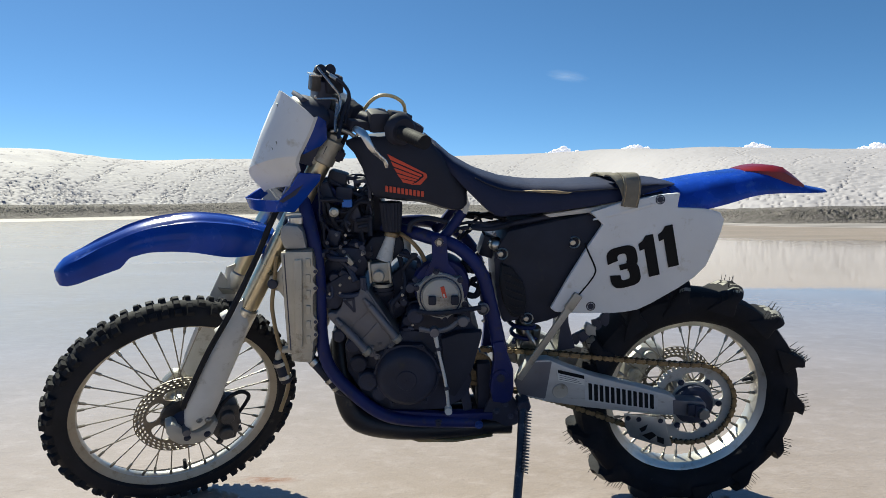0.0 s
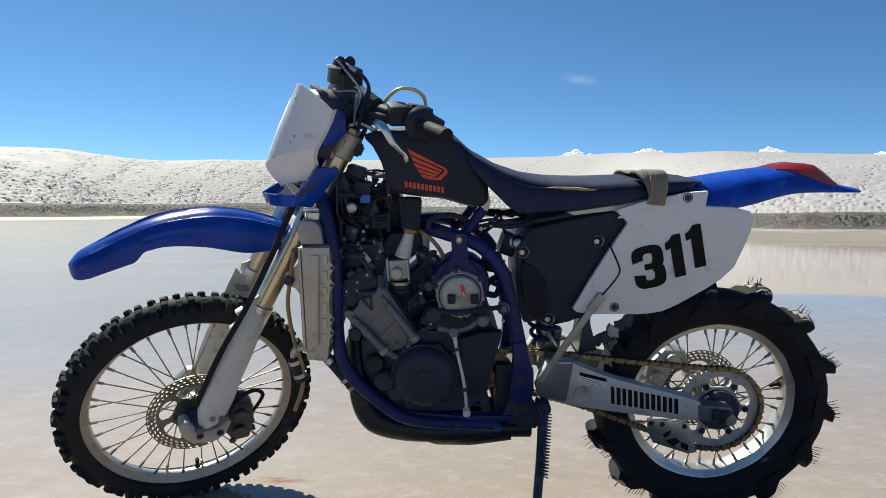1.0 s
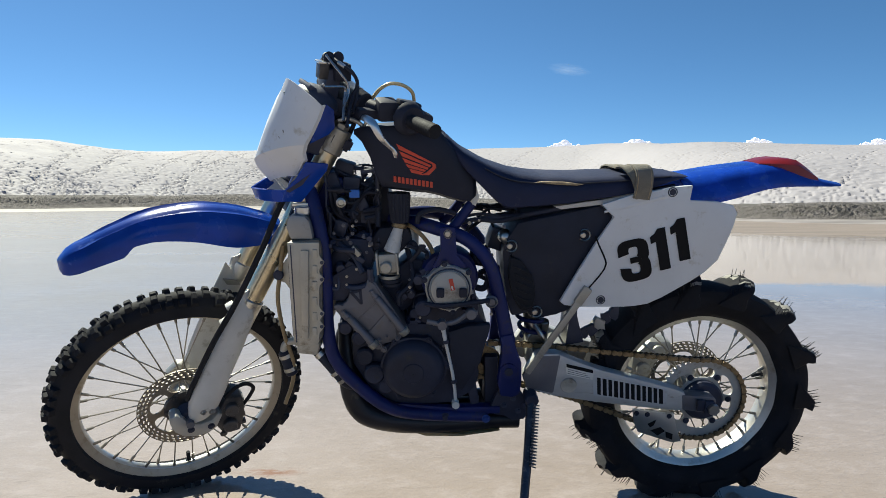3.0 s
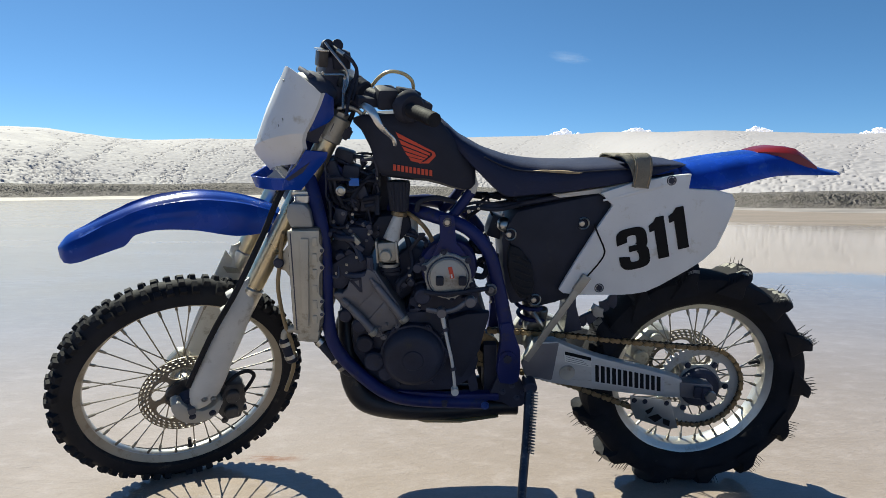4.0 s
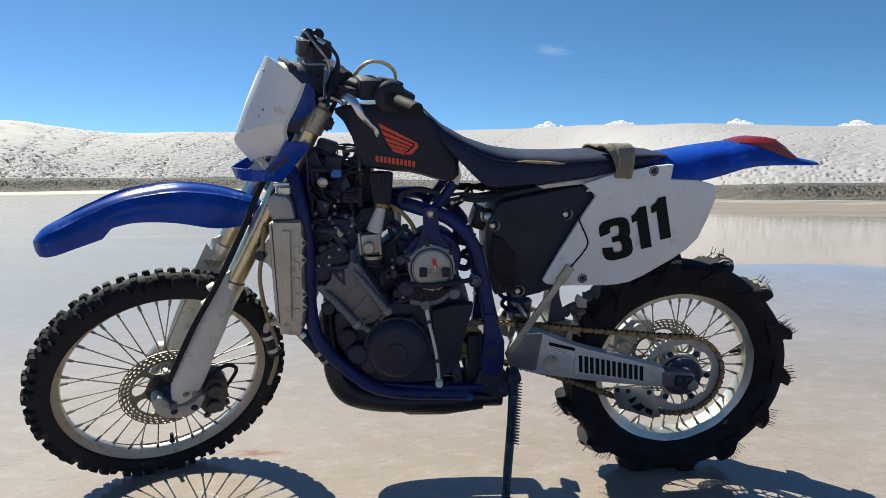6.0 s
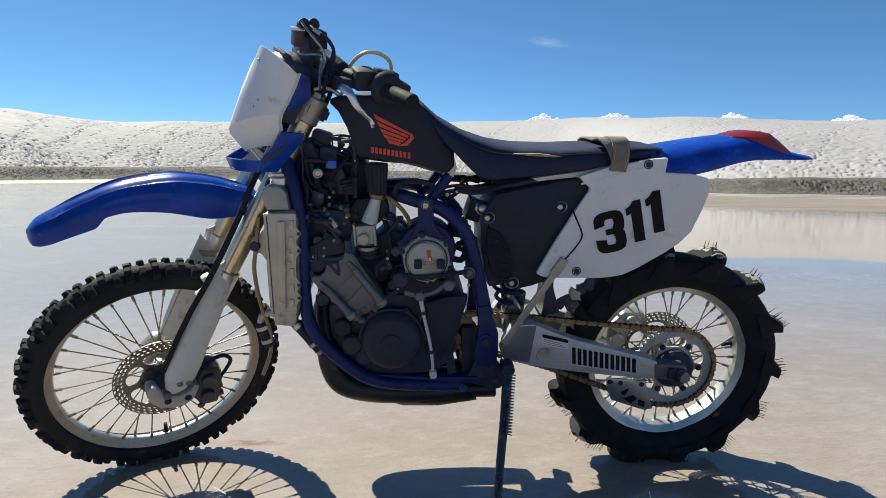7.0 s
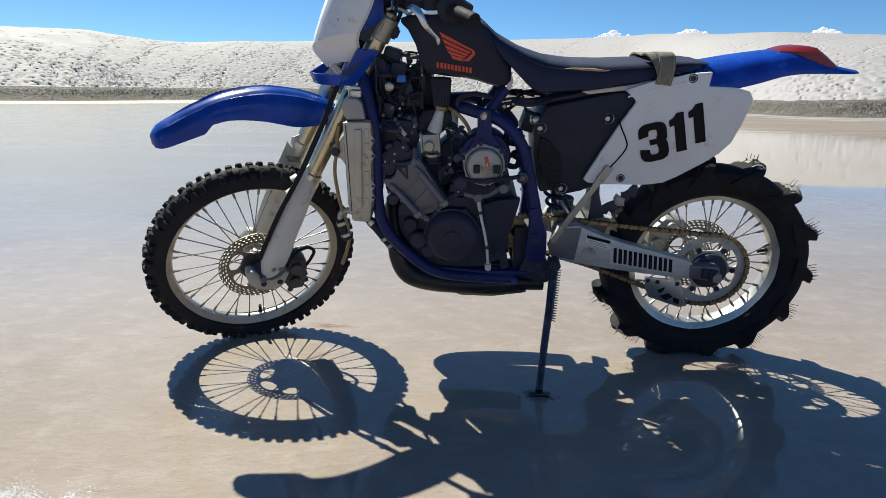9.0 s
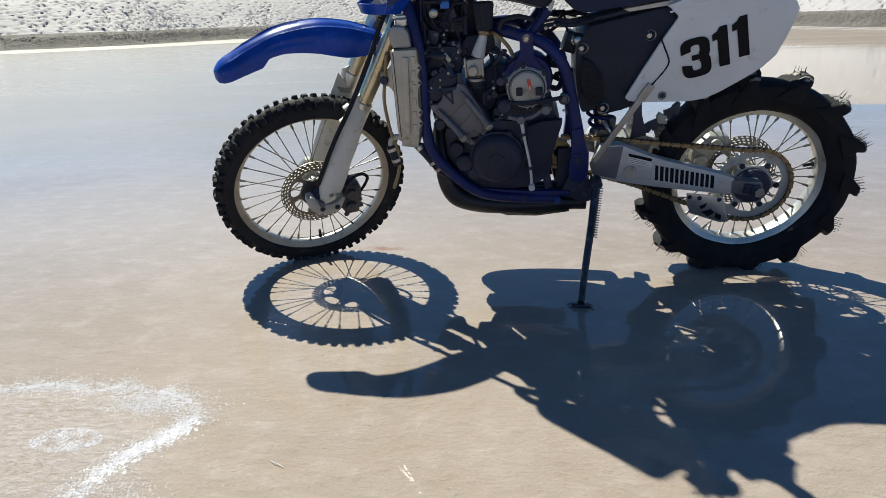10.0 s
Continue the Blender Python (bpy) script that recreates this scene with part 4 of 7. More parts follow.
# -- front mudguard --
top_l = [(-0.974, 0.820), (-0.95, 0.842), (-0.91, 0.858), (-0.847, 0.884), (-0.758, 0.909), (-0.655, 0.913), (-0.60, 0.904), (-0.549, 0.889), (-0.49, 0.862), (-0.445, 0.838)]
low_l = [(-0.974, 0.796), (-0.943, 0.797), (-0.90, 0.808), (-0.850, 0.821), (-0.836, 0.825), (-0.831, 0.828), (-0.813, 0.848), (-0.806, 0.852), (-0.758, 0.857), (-0.671, 0.842), (-0.578, 0.811), (-0.50, 0.806), (-0.445, 0.802)]
tmp = bmesh.new()
sect = []
for i in range(73):
    x = -0.974 + 0.529 * i / 72
    zt, zb = curve_at(top_l, x), curve_at(low_l, x)
    w = lerp([(-0.974, 0.006), (-0.972, 0.022), (-0.966, 0.036), (-0.955, 0.046), (-0.93, 0.052), (-0.85, 0.056), (-0.82, 0.058), (-0.80, 0.060), (-0.65, 0.066), (-0.50, 0.066), (-0.445, 0.062)], x)
    ridge = 0.005 * min(1, max(0, (x + 0.95) / 0.08)) * min(1, max(0, (-0.45 - x) / 0.03))
    ring = []
    for k in range(33):
        u = math.sin((k / 16 - 1) * math.pi / 2)
        v = (1 - abs(u) ** 3.0) ** (1 / 1.9)
        dz = ridge * math.exp(-((abs(u) - 0.55) / 0.07) ** 2) - 0.6 * ridge * math.exp(-((abs(u) - 0.36) / 0.12) ** 2)
        dent = 0.0035 * math.exp(-((v - 0.50) / 0.10) ** 2) * (1 if -0.82 < x < -0.66 else 0) * min(1, (x + 0.82) / 0.02)
        ring.append(Vector((x, w * u + math.copysign(dent, -u), zb + (zt - zb) * v + dz)))
    sect.append(ring)
loft(tmp, sect, closed=False)
bmesh.ops.recalc_face_normals(tmp, faces=tmp.faces)
bmesh.ops.solidify(tmp, geom=list(tmp.faces), thickness=0.003)
part("front_mudguard", tmp, M_BLUE, bike, "glossy blue plastic front mudguard", True, 30)

# -- number board over the fork --
tmp = bmesh.new()
EDGES = [((-0.369, -0.150, 1.187), (-0.412, -0.010, 1.221)),
         ((-0.381, -0.151, 1.157), (-0.447, -0.015, 1.157)),
         ((-0.400, -0.150, 1.119), (-0.477, -0.020, 1.099)),
         ((-0.414, -0.147, 1.094), (-0.508, -0.028, 1.029)),
         ((-0.418, -0.143, 1.073), (-0.503, -0.030, 1.012)),
         ((-0.413, -0.138, 1.052), (-0.493, -0.033, 0.997)),
         ((-0.427, -0.112, 1.005), (-0.474, -0.045, 0.972))]
sect = []
for k, (near_e, far_e) in enumerate(EDGES):
    p, q = Vector(near_e), Vector(far_e)
    swell = Vector((-0.9, 0, 0.4)) * (0.020 if k < 4 else 0.012) + Vector((0, 0, 0.012 if k == 0 else 0))
    row = [p + Vector((0.010, 0.003, 0))] + [p.lerp(q, s / 10) + swell * (4 * s / 10 * (1 - s / 10)) ** 0.7 for s in range(11)] + [q + Vector((0.012, 0.030, -0.004 if k == 0 else 0)), q + Vector((0.030, 0.090, -0.030 if k == 0 else 0)), q + Vector((0.060, 0.110, -0.040 if k == 0 else 0))]
    sect.append(row)
loft(tmp, sect, closed=False)
bmesh.ops.recalc_face_normals(tmp, faces=tmp.faces)
bmesh.ops.solidify(tmp, geom=list(tmp.faces), thickness=0.004)
board = part("number_board", tmp, M_WHITE, bike, "blank white plastic front number board", True, 16)
for y, z, x, r in ((-0.095, 1.116, -0.4475, 0.005), (-0.091, 1.100, -0.457, 0.005), (-0.048, 1.196, -0.4275, 0.006)):
    bm = cyl(bmesh.new(), (x + 0.006, y, z), (x - 0.003, y, z - 0.001), r, n=12)
    part("board_bolt", bm, M_CAST, board, "grey bolt head", True)
bm = bmesh.new()
prism(bm, [(-0.356, 1.188), (-0.337, 1.174), (-0.336, 1.130), (-0.350, 1.115), (-0.399, 1.095), (-0.374, 1.153)], -0.145, -0.137, 0.002)
part("side_wing", bm, M_BLUE, board, "blue plastic side of the board", True)
bm = prism(bmesh.new(), [(-0.420, 1.038), (-0.411, 1.052), (-0.355, 1.042), (-0.359, 1.025), (-0.427, 0.949), (-0.474, 0.958), (-0.466, 0.984), (-0.437, 1.012)], -0.150, -0.142, 0.003)
part("lower_fin", bm, M_BLUE, board, "blue plastic fin under the board", True)
# the fin is not cut: a dark sliver gives the slot's shade
bm = prism(bmesh.new(), [(-0.464, 0.985), (-0.403, 1.021), (-0.422, 0.996), (-0.456, 0.980)], -0.1512, -0.1495)
part("fin_slot", bm, M_DARK, board, "dark inlay for the shade in the fin's slot", True)
tmp = bmesh.new()
loft(tmp, [[Vector(p).lerp(Vector(q), s / 8) + Vector((-0.012, 0, 0)) * math.sin(math.pi * s / 8) for p, q in (((-0.473, -0.146, 0.955), (-0.512, -0.030, 0.926)), ((-0.465, -0.146, 0.985), (-0.521, -0.030, 0.956)), ((-0.455, -0.146, 0.985), (-0.511, -0.030, 0.956)), ((-0.463, -0.146, 0.955), (-0.502, -0.030, 0.926)))] for s in range(9)])
part("fin_bridge", tmp, M_BLUE, board, "blue plastic bridge under the board", True)
bm = prism(bmesh.new(), [(-0.521, 0.954), (-0.480, 0.978), (-0.461, 0.961), (-0.503, 0.930)], -0.028, -0.020, 0.002)
part("lower_fin", bm, M_BLUE, board, "blue plastic fin under the board", True)
bm = bmesh.new()
bmesh.ops.create_icosphere(bm, subdivisions=3, radius=1.0, matrix=pose(-0.352, -0.055, 1.178, 0, 28, 0) @ Matrix.Diagonal((0.052, 0.080, 0.036, 1)))
box(bm, (-0.372, -0.050, 1.214), (0.020, 0.085, 0.012), Matrix.Rotation(radians(30), 4, "Y"), 0.004)
part("board_top", bm, M_DARK, board, "black rubber pad behind the board", True)
box_b = box(bmesh.new(), (-0.365, -0.05, 1.11), (0.045, 0.14, 0.11), Matrix.Rotation(radians(25), 4, "Y"), 0.01)
part("board_bracket", box_b, M_DARK, board, "black bracket and wiring behind the board", True)

# -- handlebar and controls --
# the pump block with its lines stands over the bar clamp
OVER_CLAMP = Matrix.Translation((-0.1185, -0.2209, 0.2231)) @ Matrix.Scale(0.856, 4)


def over_clamp(bm):
    bmesh.ops.transform(bm, matrix=OVER_CLAMP, verts=bm.verts)
    return bm


bar = [(-0.186, -0.372, 1.174), (-0.192, -0.27, 1.168), (-0.214, -0.20, 1.168), (-0.250, -0.145, 1.160), (-0.285, -0.09, 1.132), (-0.300, -0.045, 1.122), (-0.302, 0, 1.121), (-0.300, 0.045, 1.122), (-0.285, 0.09, 1.136), (-0.255, 0.15, 1.148), (-0.210, 0.27, 1.136), (-0.190, 0.385, 1.124)]
handlebar = part("handlebar", tube(bmesh.new(), bar, 0.0125, 14), M_ENGINE, bike, "black steel handlebar turned to the left", True)
for s in (-1, 1):
    p0, p1 = (Vector((-0.191, -0.268, 1.168)), Vector((-0.186, -0.376, 1.174))) if s < 0 else (Vector((-0.212, 0.26, 1.137)), Vector((-0.190, 0.39, 1.1235)))
    d = (p1 - p0).normalized()
    u = d.orthogonal().normalized()
    w = d.cross(u)
    rings = [[p0.lerp(p1, k / 30) + (u * math.cos(6.2832 * j / 18) + w * math.sin(6.2832 * j / 18)) * (0.0166 if k % 3 == 0 else 0.0171) for j in range(18)] for k in range(31)]
    part("grip", loft(bmesh.new(), rings), M_RUBBER, handlebar, "worn black rubber grip", True)
bm = bmesh.new()
cyl(bm, (-0.186, -0.232, 1.168), (-0.184, -0.262, 1.169), 0.040, 0.036, n=26, bev=0.006)
box(bm, (-0.158, -0.225, 1.166), (0.070, 0.055, 0.040), Matrix.Rotation(radians(22), 4, "Y"), 0.012)
box(bm, (-0.222, -0.190, 1.180), (0.050, 0.060, 0.050), Matrix.Rotation(radians(-10), 4, "Z"), 0.010)
box(bm, (-0.170, -0.205, 1.192), (0.055, 0.04, 0.018), Matrix.Rotation(radians(12), 4, "Y"), 0.006)
cyl(bm, (-0.250, -0.150, 1.178), (-0.236, -0.185, 1.176), 0.020, n=18, bev=0.004)
box(bm, (-0.268, -0.185, 1.172), (0.055, 0.03, 0.022), Matrix.Rotation(radians(8), 4, "Y"), 0.005)
part("switch_housing", bm, M_BLACK, handlebar, "black switch housing", True)
LEVER = [(-0.285, -0.190, 1.165), (-0.296, -0.235, 1.176), (-0.291, -0.270, 1.172), (-0.280, -0.288, 1.146), (-0.262, -0.292, 1.125), (-0.248, -0.293, 1.112), (-0.243, -0.294, 1.102), (-0.242, -0.294, 1.094)]
bm = tube(bmesh.new(), LEVER, [0.006, 0.0085, 0.0095, 0.0078, 0.0050, 0.0048, 0.0054, 0.0036], 12, flat=0.5)
part("clutch_lever", bm, M_LEVER, handlebar, "bright aluminium clutch lever", True)
bm = tube(bmesh.new(), [(-0.255, 0.185, 1.140), (-0.278, 0.215, 1.128), (-0.265, 0.265, 1.112), (-0.235, 0.34, 1.094), (-0.225, 0.375, 1.088)], [0.010, 0.011, 0.008, 0.006, 0.008], 10, flat=0.6)
part("brake_lever", bm, M_ENGINE, handlebar, "black brake lever", True)
bm = box(bmesh.new(), (-0.228, 0.195, 1.206), (0.052, 0.046, 0.046), Matrix.Rotation(radians(8), 4, "Y"), 0.007)
cyl(bm, (-0.240, 0.19, 1.232), (-0.238, 0.17, 1.238), 0.017, n=18, bev=0.003)
cyl(bm, (-0.212, 0.19, 1.232), (-0.210, 0.17, 1.239), 0.016, n=18, bev=0.003)
box(bm, (-0.21, 0.16, 1.20), (0.05, 0.05, 0.05), None, 0.008)
part("master_cylinder", over_clamp(bm), M_BLACK, handlebar, "black brake master cylinder", True)
bm = cyl(bmesh.new(), (-0.290, -0.020, 1.208), (-0.249, -0.122, 1.176), 0.0285, n=26, bev=0.004)
pad = part("bar_pad", bm, M_BLACK, handlebar, "black round pad on the bar", True)
bm = cyl(bmesh.new(), (-0.282, -0.039, 1.201), (-0.261, -0.092, 1.184), 0.0309, n=26)
for v in bm.verts:
    v.co += Vector((1, 1, 1)) * 0.002 * noise.noise(v.co * 70)
part("tape_wrap", bm, M_TAPE, pad, "crinkled silver tape", True)
for s in (-1, 1):
    bm = box(bmesh.new(), (-0.300, 0.05 * s, 1.118), (0.044, 0.034, 0.050), Matrix.Rotation(RAKE, 4, "Y"), 0.006)
    part("bar_clamp", bm, M_CAST, handlebar, "aluminium bar clamp", True)
for pts, r, m, label in (([(-0.252, 0.16, 1.247), (-0.246, 0.13, 1.232), (-0.230, 0.10, 1.206), (-0.214, 0.09, 1.177), (-0.219, 0.08, 1.150), (-0.237, 0.06, 1.125), (-0.250, 0.03, 1.095)], 0.0036, M_CABLE, "glossy black brake line, greyed for its highlights"),
                         ([(-0.232, 0.17, 1.238), (-0.222, 0.13, 1.228), (-0.201, 0.10, 1.211), (-0.187, 0.09, 1.185), (-0.200, 0.08, 1.153), (-0.218, 0.06, 1.130), (-0.245, 0.02, 1.08)], 0.0044, M_BLACK, "black control cable"),
                         ([(-0.290, 0.08, 1.186), (-0.282, 0.08, 1.178), (-0.255, 0.08, 1.177), (-0.231, 0.08, 1.175), (-0.226, 0.08, 1.160), (-0.238, 0.06, 1.130)], 0.0034, M_CABLE, "glossy black line, greyed for its highlights"),
                         ([(-0.205, 0.165, 1.222), (-0.196, 0.13, 1.215), (-0.184, 0.10, 1.190), (-0.190, 0.08, 1.160), (-0.215, 0.05, 1.11)], 0.0036, M_BLACK, "black control cable")):
    part("control_cable", over_clamp(tube(bmesh.new(), pts, r * 1.1, 8)), m, handlebar, label, True)
bm = cyl(bmesh.new(), (-0.226, 0.135, 1.231), (-0.214, 0.115, 1.222), 0.006, n=10, bev=0.001)
part("cable_union", over_clamp(bm), M_LEVER, handlebar, "bright cable union", True)
bm = box(bmesh.new(), (-0.262, 0.165, 1.204), (0.028, 0.034, 0.044), Matrix.Rotation(radians(6), 4, "Y"), 0.004)
part("reservoir", over_clamp(bm), M_CALIPER, handlebar, "grey brake fluid reservoir", True)
bm = box(bmesh.new(), (-0.262, 0.165, 1.2275), (0.032, 0.038, 0.006), Matrix.Rotation(radians(6), 4, "Y"), 0.002)
part("reservoir_cap", over_clamp(bm), M_LEVER, handlebar, "worn bright reservoir cap", True)
part("breather_hose", tube(bmesh.new(), [(-0.195, -0.04, 1.150), (-0.178, -0.08, 1.168), (-0.158, -0.10, 1.188), (-0.133, -0.11, 1.200), (-0.102, -0.11, 1.196), (-0.080, -0.10, 1.180), (-0.076, -0.07, 1.155), (-0.077, -0.03, 1.115)], 0.0045, 8), M_HOSE, bike, "clear yellowed breather hose looping to the tank cap")

for pts, r in (([(-0.330, 0.02, 1.175), (-0.295, -0.01, 1.185), (-0.270, -0.05, 1.160), (-0.268, -0.10, 1.135), (-0.285, -0.10, 1.09)], 0.006), ([(-0.325, 0.05, 1.19), (-0.290, 0.03, 1.16), (-0.285, -0.03, 1.14), (-0.31, -0.07, 1.10), (-0.33, -0.08, 1.05)], 0.005),
               ([(-0.34, 0.0, 1.18), (-0.315, -0.04, 1.165), (-0.31, -0.07, 1.13), (-0.335, -0.085, 1.08), (-0.36, -0.085, 1.03)], 0.006), ([(-0.272, -0.15, 1.165), (-0.292, -0.13, 1.160), (-0.310, -0.10, 1.14), (-0.322, -0.06, 1.10)], 0.0045),
               ([(-0.34, -0.03, 1.15), (-0.32, -0.06, 1.17), (-0.295, -0.06, 1.165), (-0.28, -0.06, 1.13), (-0.30, -0.07, 1.08)], 0.004)):
    part("control_cable", tube(bmesh.new(), pts, r, 8), M_BLACK, handlebar, "black control cable", True)
bm = tube(bmesh.new(), [(-0.318, -0.118, 1.140), (-0.297, -0.128, 1.146), (-0.275, -0.135, 1.138), (-0.262, -0.14, 1.128)], 0.0055, 8)
cyl(bm, (-0.262, -0.145, 1.128), (-0.250, -0.150, 1.150), 0.004, n=8)
part("cable_end", bm, M_STEEL, handlebar, "bright cable adjuster", True)
bm = box(bmesh.new(), (-0.310, -0.025, 1.152), (0.070, 0.13, 0.070), Matrix.Rotation(radians(27), 4, "Y"), 0.016)
box(bm, (-0.322, -0.062, 1.215), (0.040, 0.060, 0.085), Matrix.Rotation(radians(14), 4, "Y"), 0.010)
part("gauge_bracket", bm, M_DARK, board, "black bracket behind the board", True)

# -- frame --
down = [(-0.345, 0.10, 0.955), (-0.318, 0.13, 0.86), (-0.304, 0.14, 0.76), (-0.304, 0.14, 0.585), (-0.286, 0.14, 0.492), (-0.228, 0.14, 0.418), (-0.150, 0.135, 0.352), (-0.062, 0.13, 0.328), (0.115, 0.125, 0.318)]
spar = [(-0.140, 0.03, 0.850), (-0.080, 0.07, 0.850), (-0.020, 0.115, 0.842), (0.060, 0.125, 0.814), (0.118, 0.125, 0.750), (0.143, 0.125, 0.665), (0.160, 0.125, 0.590), (0.172, 0.125, 0.530)]
frame_p = part("frame", tube(bmesh.new(), [(x, -y, z) for x, y, z in down], 0.0175, 14), M_FRAME, bike, "dark blue painted tubular frame with dust")
for s in (-1, 1):
    if s > 0:
        part("cradle_tube", tube(bmesh.new(), [(x, y, z) for x, y, z in down], 0.0175, 12), M_FRAME, frame_p)
    part("main_spar", tube(bmesh.new(), [(x, s * y, z) for x, y, z in spar], [0.018, 0.018, 0.018, 0.0175, 0.0175, 0.018, 0.019, 0.021], 14), M_FRAME, frame_p)
    bm = prism(bmesh.new(), [(0.152, 0.560), (0.180, 0.565), (0.193, 0.520), (0.207, 0.485), (0.209, 0.430), (0.205, 0.392), (0.185, 0.384), (0.152, 0.388), (0.144, 0.425), (0.152, 0.500)], s * 0.135 - 0.016, s * 0.135 + 0.016, 0.007)
    lathe(bm, [(0.008, s * 0.150), (0.022, s * 0.150), (0.022, s * 0.156), (0.008, s * 0.156)], (0.172, 0, 0.462), 24)
    plate = part("pivot_plate", bm, M_FRAME, frame_p, "blue cast pivot plate")
    bm = prism(bmesh.new(), [(0.150, 0.400), (0.205, 0.400), (0.228, 0.365), (0.238, 0.330), (0.222, 0.308), (0.190, 0.302), (0.168, 0.318), (0.140, 0.322), (0.128, 0.345), (0.142, 0.380)], s * 0.120 - 0.010, s * 0.120 + 0.010, 0.006)
    part("linkage_plate", bm, M_ENGINE, frame_p, "black linkage plate under the pivot")
    for lx, lz in ((0.165, 0.352), (0.205, 0.335), (0.190, 0.372), (0.222, 0.350)):
        part("linkage_bolt", bolt(bmesh.new(), (lx, s * 0.130 if s < 0 else 0.108, lz), 0.006), M_DARK, frame_p)
    bm = cyl(bmesh.new(), (0.172, s * 0.150, 0.462), (0.172, s * 0.160, 0.462), 0.012, n=6)
    part("pivot_bolt", bm, M_ENGINE, frame_p, "dark pivot bolt")
    part("seat_strut", tube(bmesh.new(), [(0.000, s * 0.105, 0.815), (0.035, s * 0.10, 0.855), (0.072, s * 0.095, 0.905)], 0.0135, 12), M_FRAME, frame_p)
    part("subframe_rail", tube(bmesh.new(), [(0.095, s * 0.09, 0.862), (0.22, s * 0.09, 0.874), (0.38, s * 0.09, 0.906), (0.60, s * 0.085, 0.946)], 0.008, 10), M_ENGINE, frame_p, "dark subframe rail")
bm = prism(bmesh.new(), [(-0.012, 0.850), (0.026, 0.850), (0.032, 0.78), (0.060, 0.745), (-0.030, 0.745), (-0.010, 0.79)], -0.148, -0.138, 0.002)
part("engine_hanger", bm, M_FRAME, frame_p, "blue engine bracket")
bm = bmesh.new()
bolt(bm, (0.008, -0.146, 0.834), 0.008)
part("hanger_bolt", bm, M_STEEL, frame_p, "steel bolt")
bm = bmesh.new()
lathe(bm, [(0.010, -0.150), (0.016, -0.150), (0.0165, -0.158), (0.0125, -0.160), (0.010, -0.156)], (0.122, 0, 0.657), 24)
cyl(bm, (0.122, -0.115, 0.657), (0.122, -0.161, 0.657), 0.0105, n=12, bev=0.002)
part("rubber_mount", bm, M_GREY, frame_p, "steel mounting bolt")
bm = bmesh.new()
for x0, x1 in ((-0.16, 0.12),):
    box(bm, (-0.02, -0.122, 0.342), (0.29, 0.02, 0.016), Matrix.Rotation(radians(5), 4, "Y"), 0.003)
box(bm, (0.095, -0.12, 0.338), (0.12, 0.03, 0.02), None, 0.004)
part("lower_rail", bm, M_FRAME, frame_p)
for x, z, m in ((0.004, 0.325, M_ENGINE), (0.116, 0.318, M_SPRING)):
    part("rail_bolt", bolt(bmesh.new(), (x, -0.142, z), 0.008), m, frame_p, "rail bolt")

# -- radiators --
def radiator(s, label):
    y0, y1 = s * 0.070, s * 0.168
    body = [(-0.386, 0.820), (-0.392, 0.752), (-0.390, 0.570), (-0.380, 0.545), (-0.325, 0.545), (-0.312, 0.570), (-0.306, 0.800), (-0.312, 0.825)]
    ob = part("radiator", prism(bmesh.new(), body, min(y0, y1), max(y0, y1), 0.006), M_CORE, bike, label)
    part("top_tank", prism(bmesh.new(), [(-0.384, 0.822), (-0.393, 0.852), (-0.390, 0.872), (-0.380, 0.886), (-0.346, 0.882), (-0.334, 0.868), (-0.326, 0.822)], min(y0, y1) + 0.006, max(y0, y1) - 0.004, 0.010), M_TOPTANK, ob, "blue-grey top tank")
    part("bottom_tank", prism(bmesh.new(), [(-0.382, 0.549), (-0.384, 0.518), (-0.330, 0.512), (-0.322, 0.549)], min(y0, y1) + 0.008, max(y0, y1) - 0.006, 0.008), M_RAD, ob, "aluminium bottom tank")
    yo = s * 0.171
    edge = [(-0.389, 0.818)] + [(-0.311, 0.818)]
    for i in range(41):
        z = 0.812 - 0.0063 * i
        lobe = sum(math.exp(-((z - q) / 0.011) ** 2) for q in (0.767, 0.723, 0.633, 0.598))
        edge.append((-0.311 - 0.010 * i / 40 + 0.013 * lobe, z))
    edge += [(-0.326, 0.548), (-0.386, 0.548)]
    plate = part("side_plate", prism(bmesh.new(), edge, yo - 0.003, yo + 0.003, 0.001), M_RAD, ob, "notched side plate")
    # holes are not drilled; dark discs show the shade inside them
    for z in (0.767, 0.723, 0.633, 0.598):
        x = lerp([(0.548, -0.319), (0.818, -0.308)], z)
        part("plate_hole", cyl(bmesh.new(), (x + 0.004, yo + s * 0.0022, z), (x + 0.004, yo + s * 0.0036, z), 0.0048, n=12), M_DARK, ob, "dark disc for the shade in a bolt hole")
    bm = prism(bmesh.new(), [(-0.357, 0.800), (-0.336, 0.800), (-0.346, 0.568), (-0.363, 0.568)], yo + s * 0.0075 - 0.005, yo + s * 0.0075 + 0.001, 0.004)
    part("raised_rib", bm, M_RAD, ob, "raised rib")
    bm = prism(bmesh.new(), [(-0.383, 0.812), (-0.380, 0.812), (-0.377, 0.556), (-0.380, 0.556)], yo + s * 0.0025 - 0.001, yo + s * 0.0025 + 0.001)
    part("fold_groove", bm, M_DARK, ob, "dark folded edge")
    for i in range(6):
        z = 0.79 - 0.041 * i
        bm = box(bmesh.new(), (-0.322 - 0.0018 * i, yo + s * 0.004, z), (0.012, 0.006, 0.022), None, 0.002)
        part("edge_tab", bm, M_RAD, ob)
    return ob


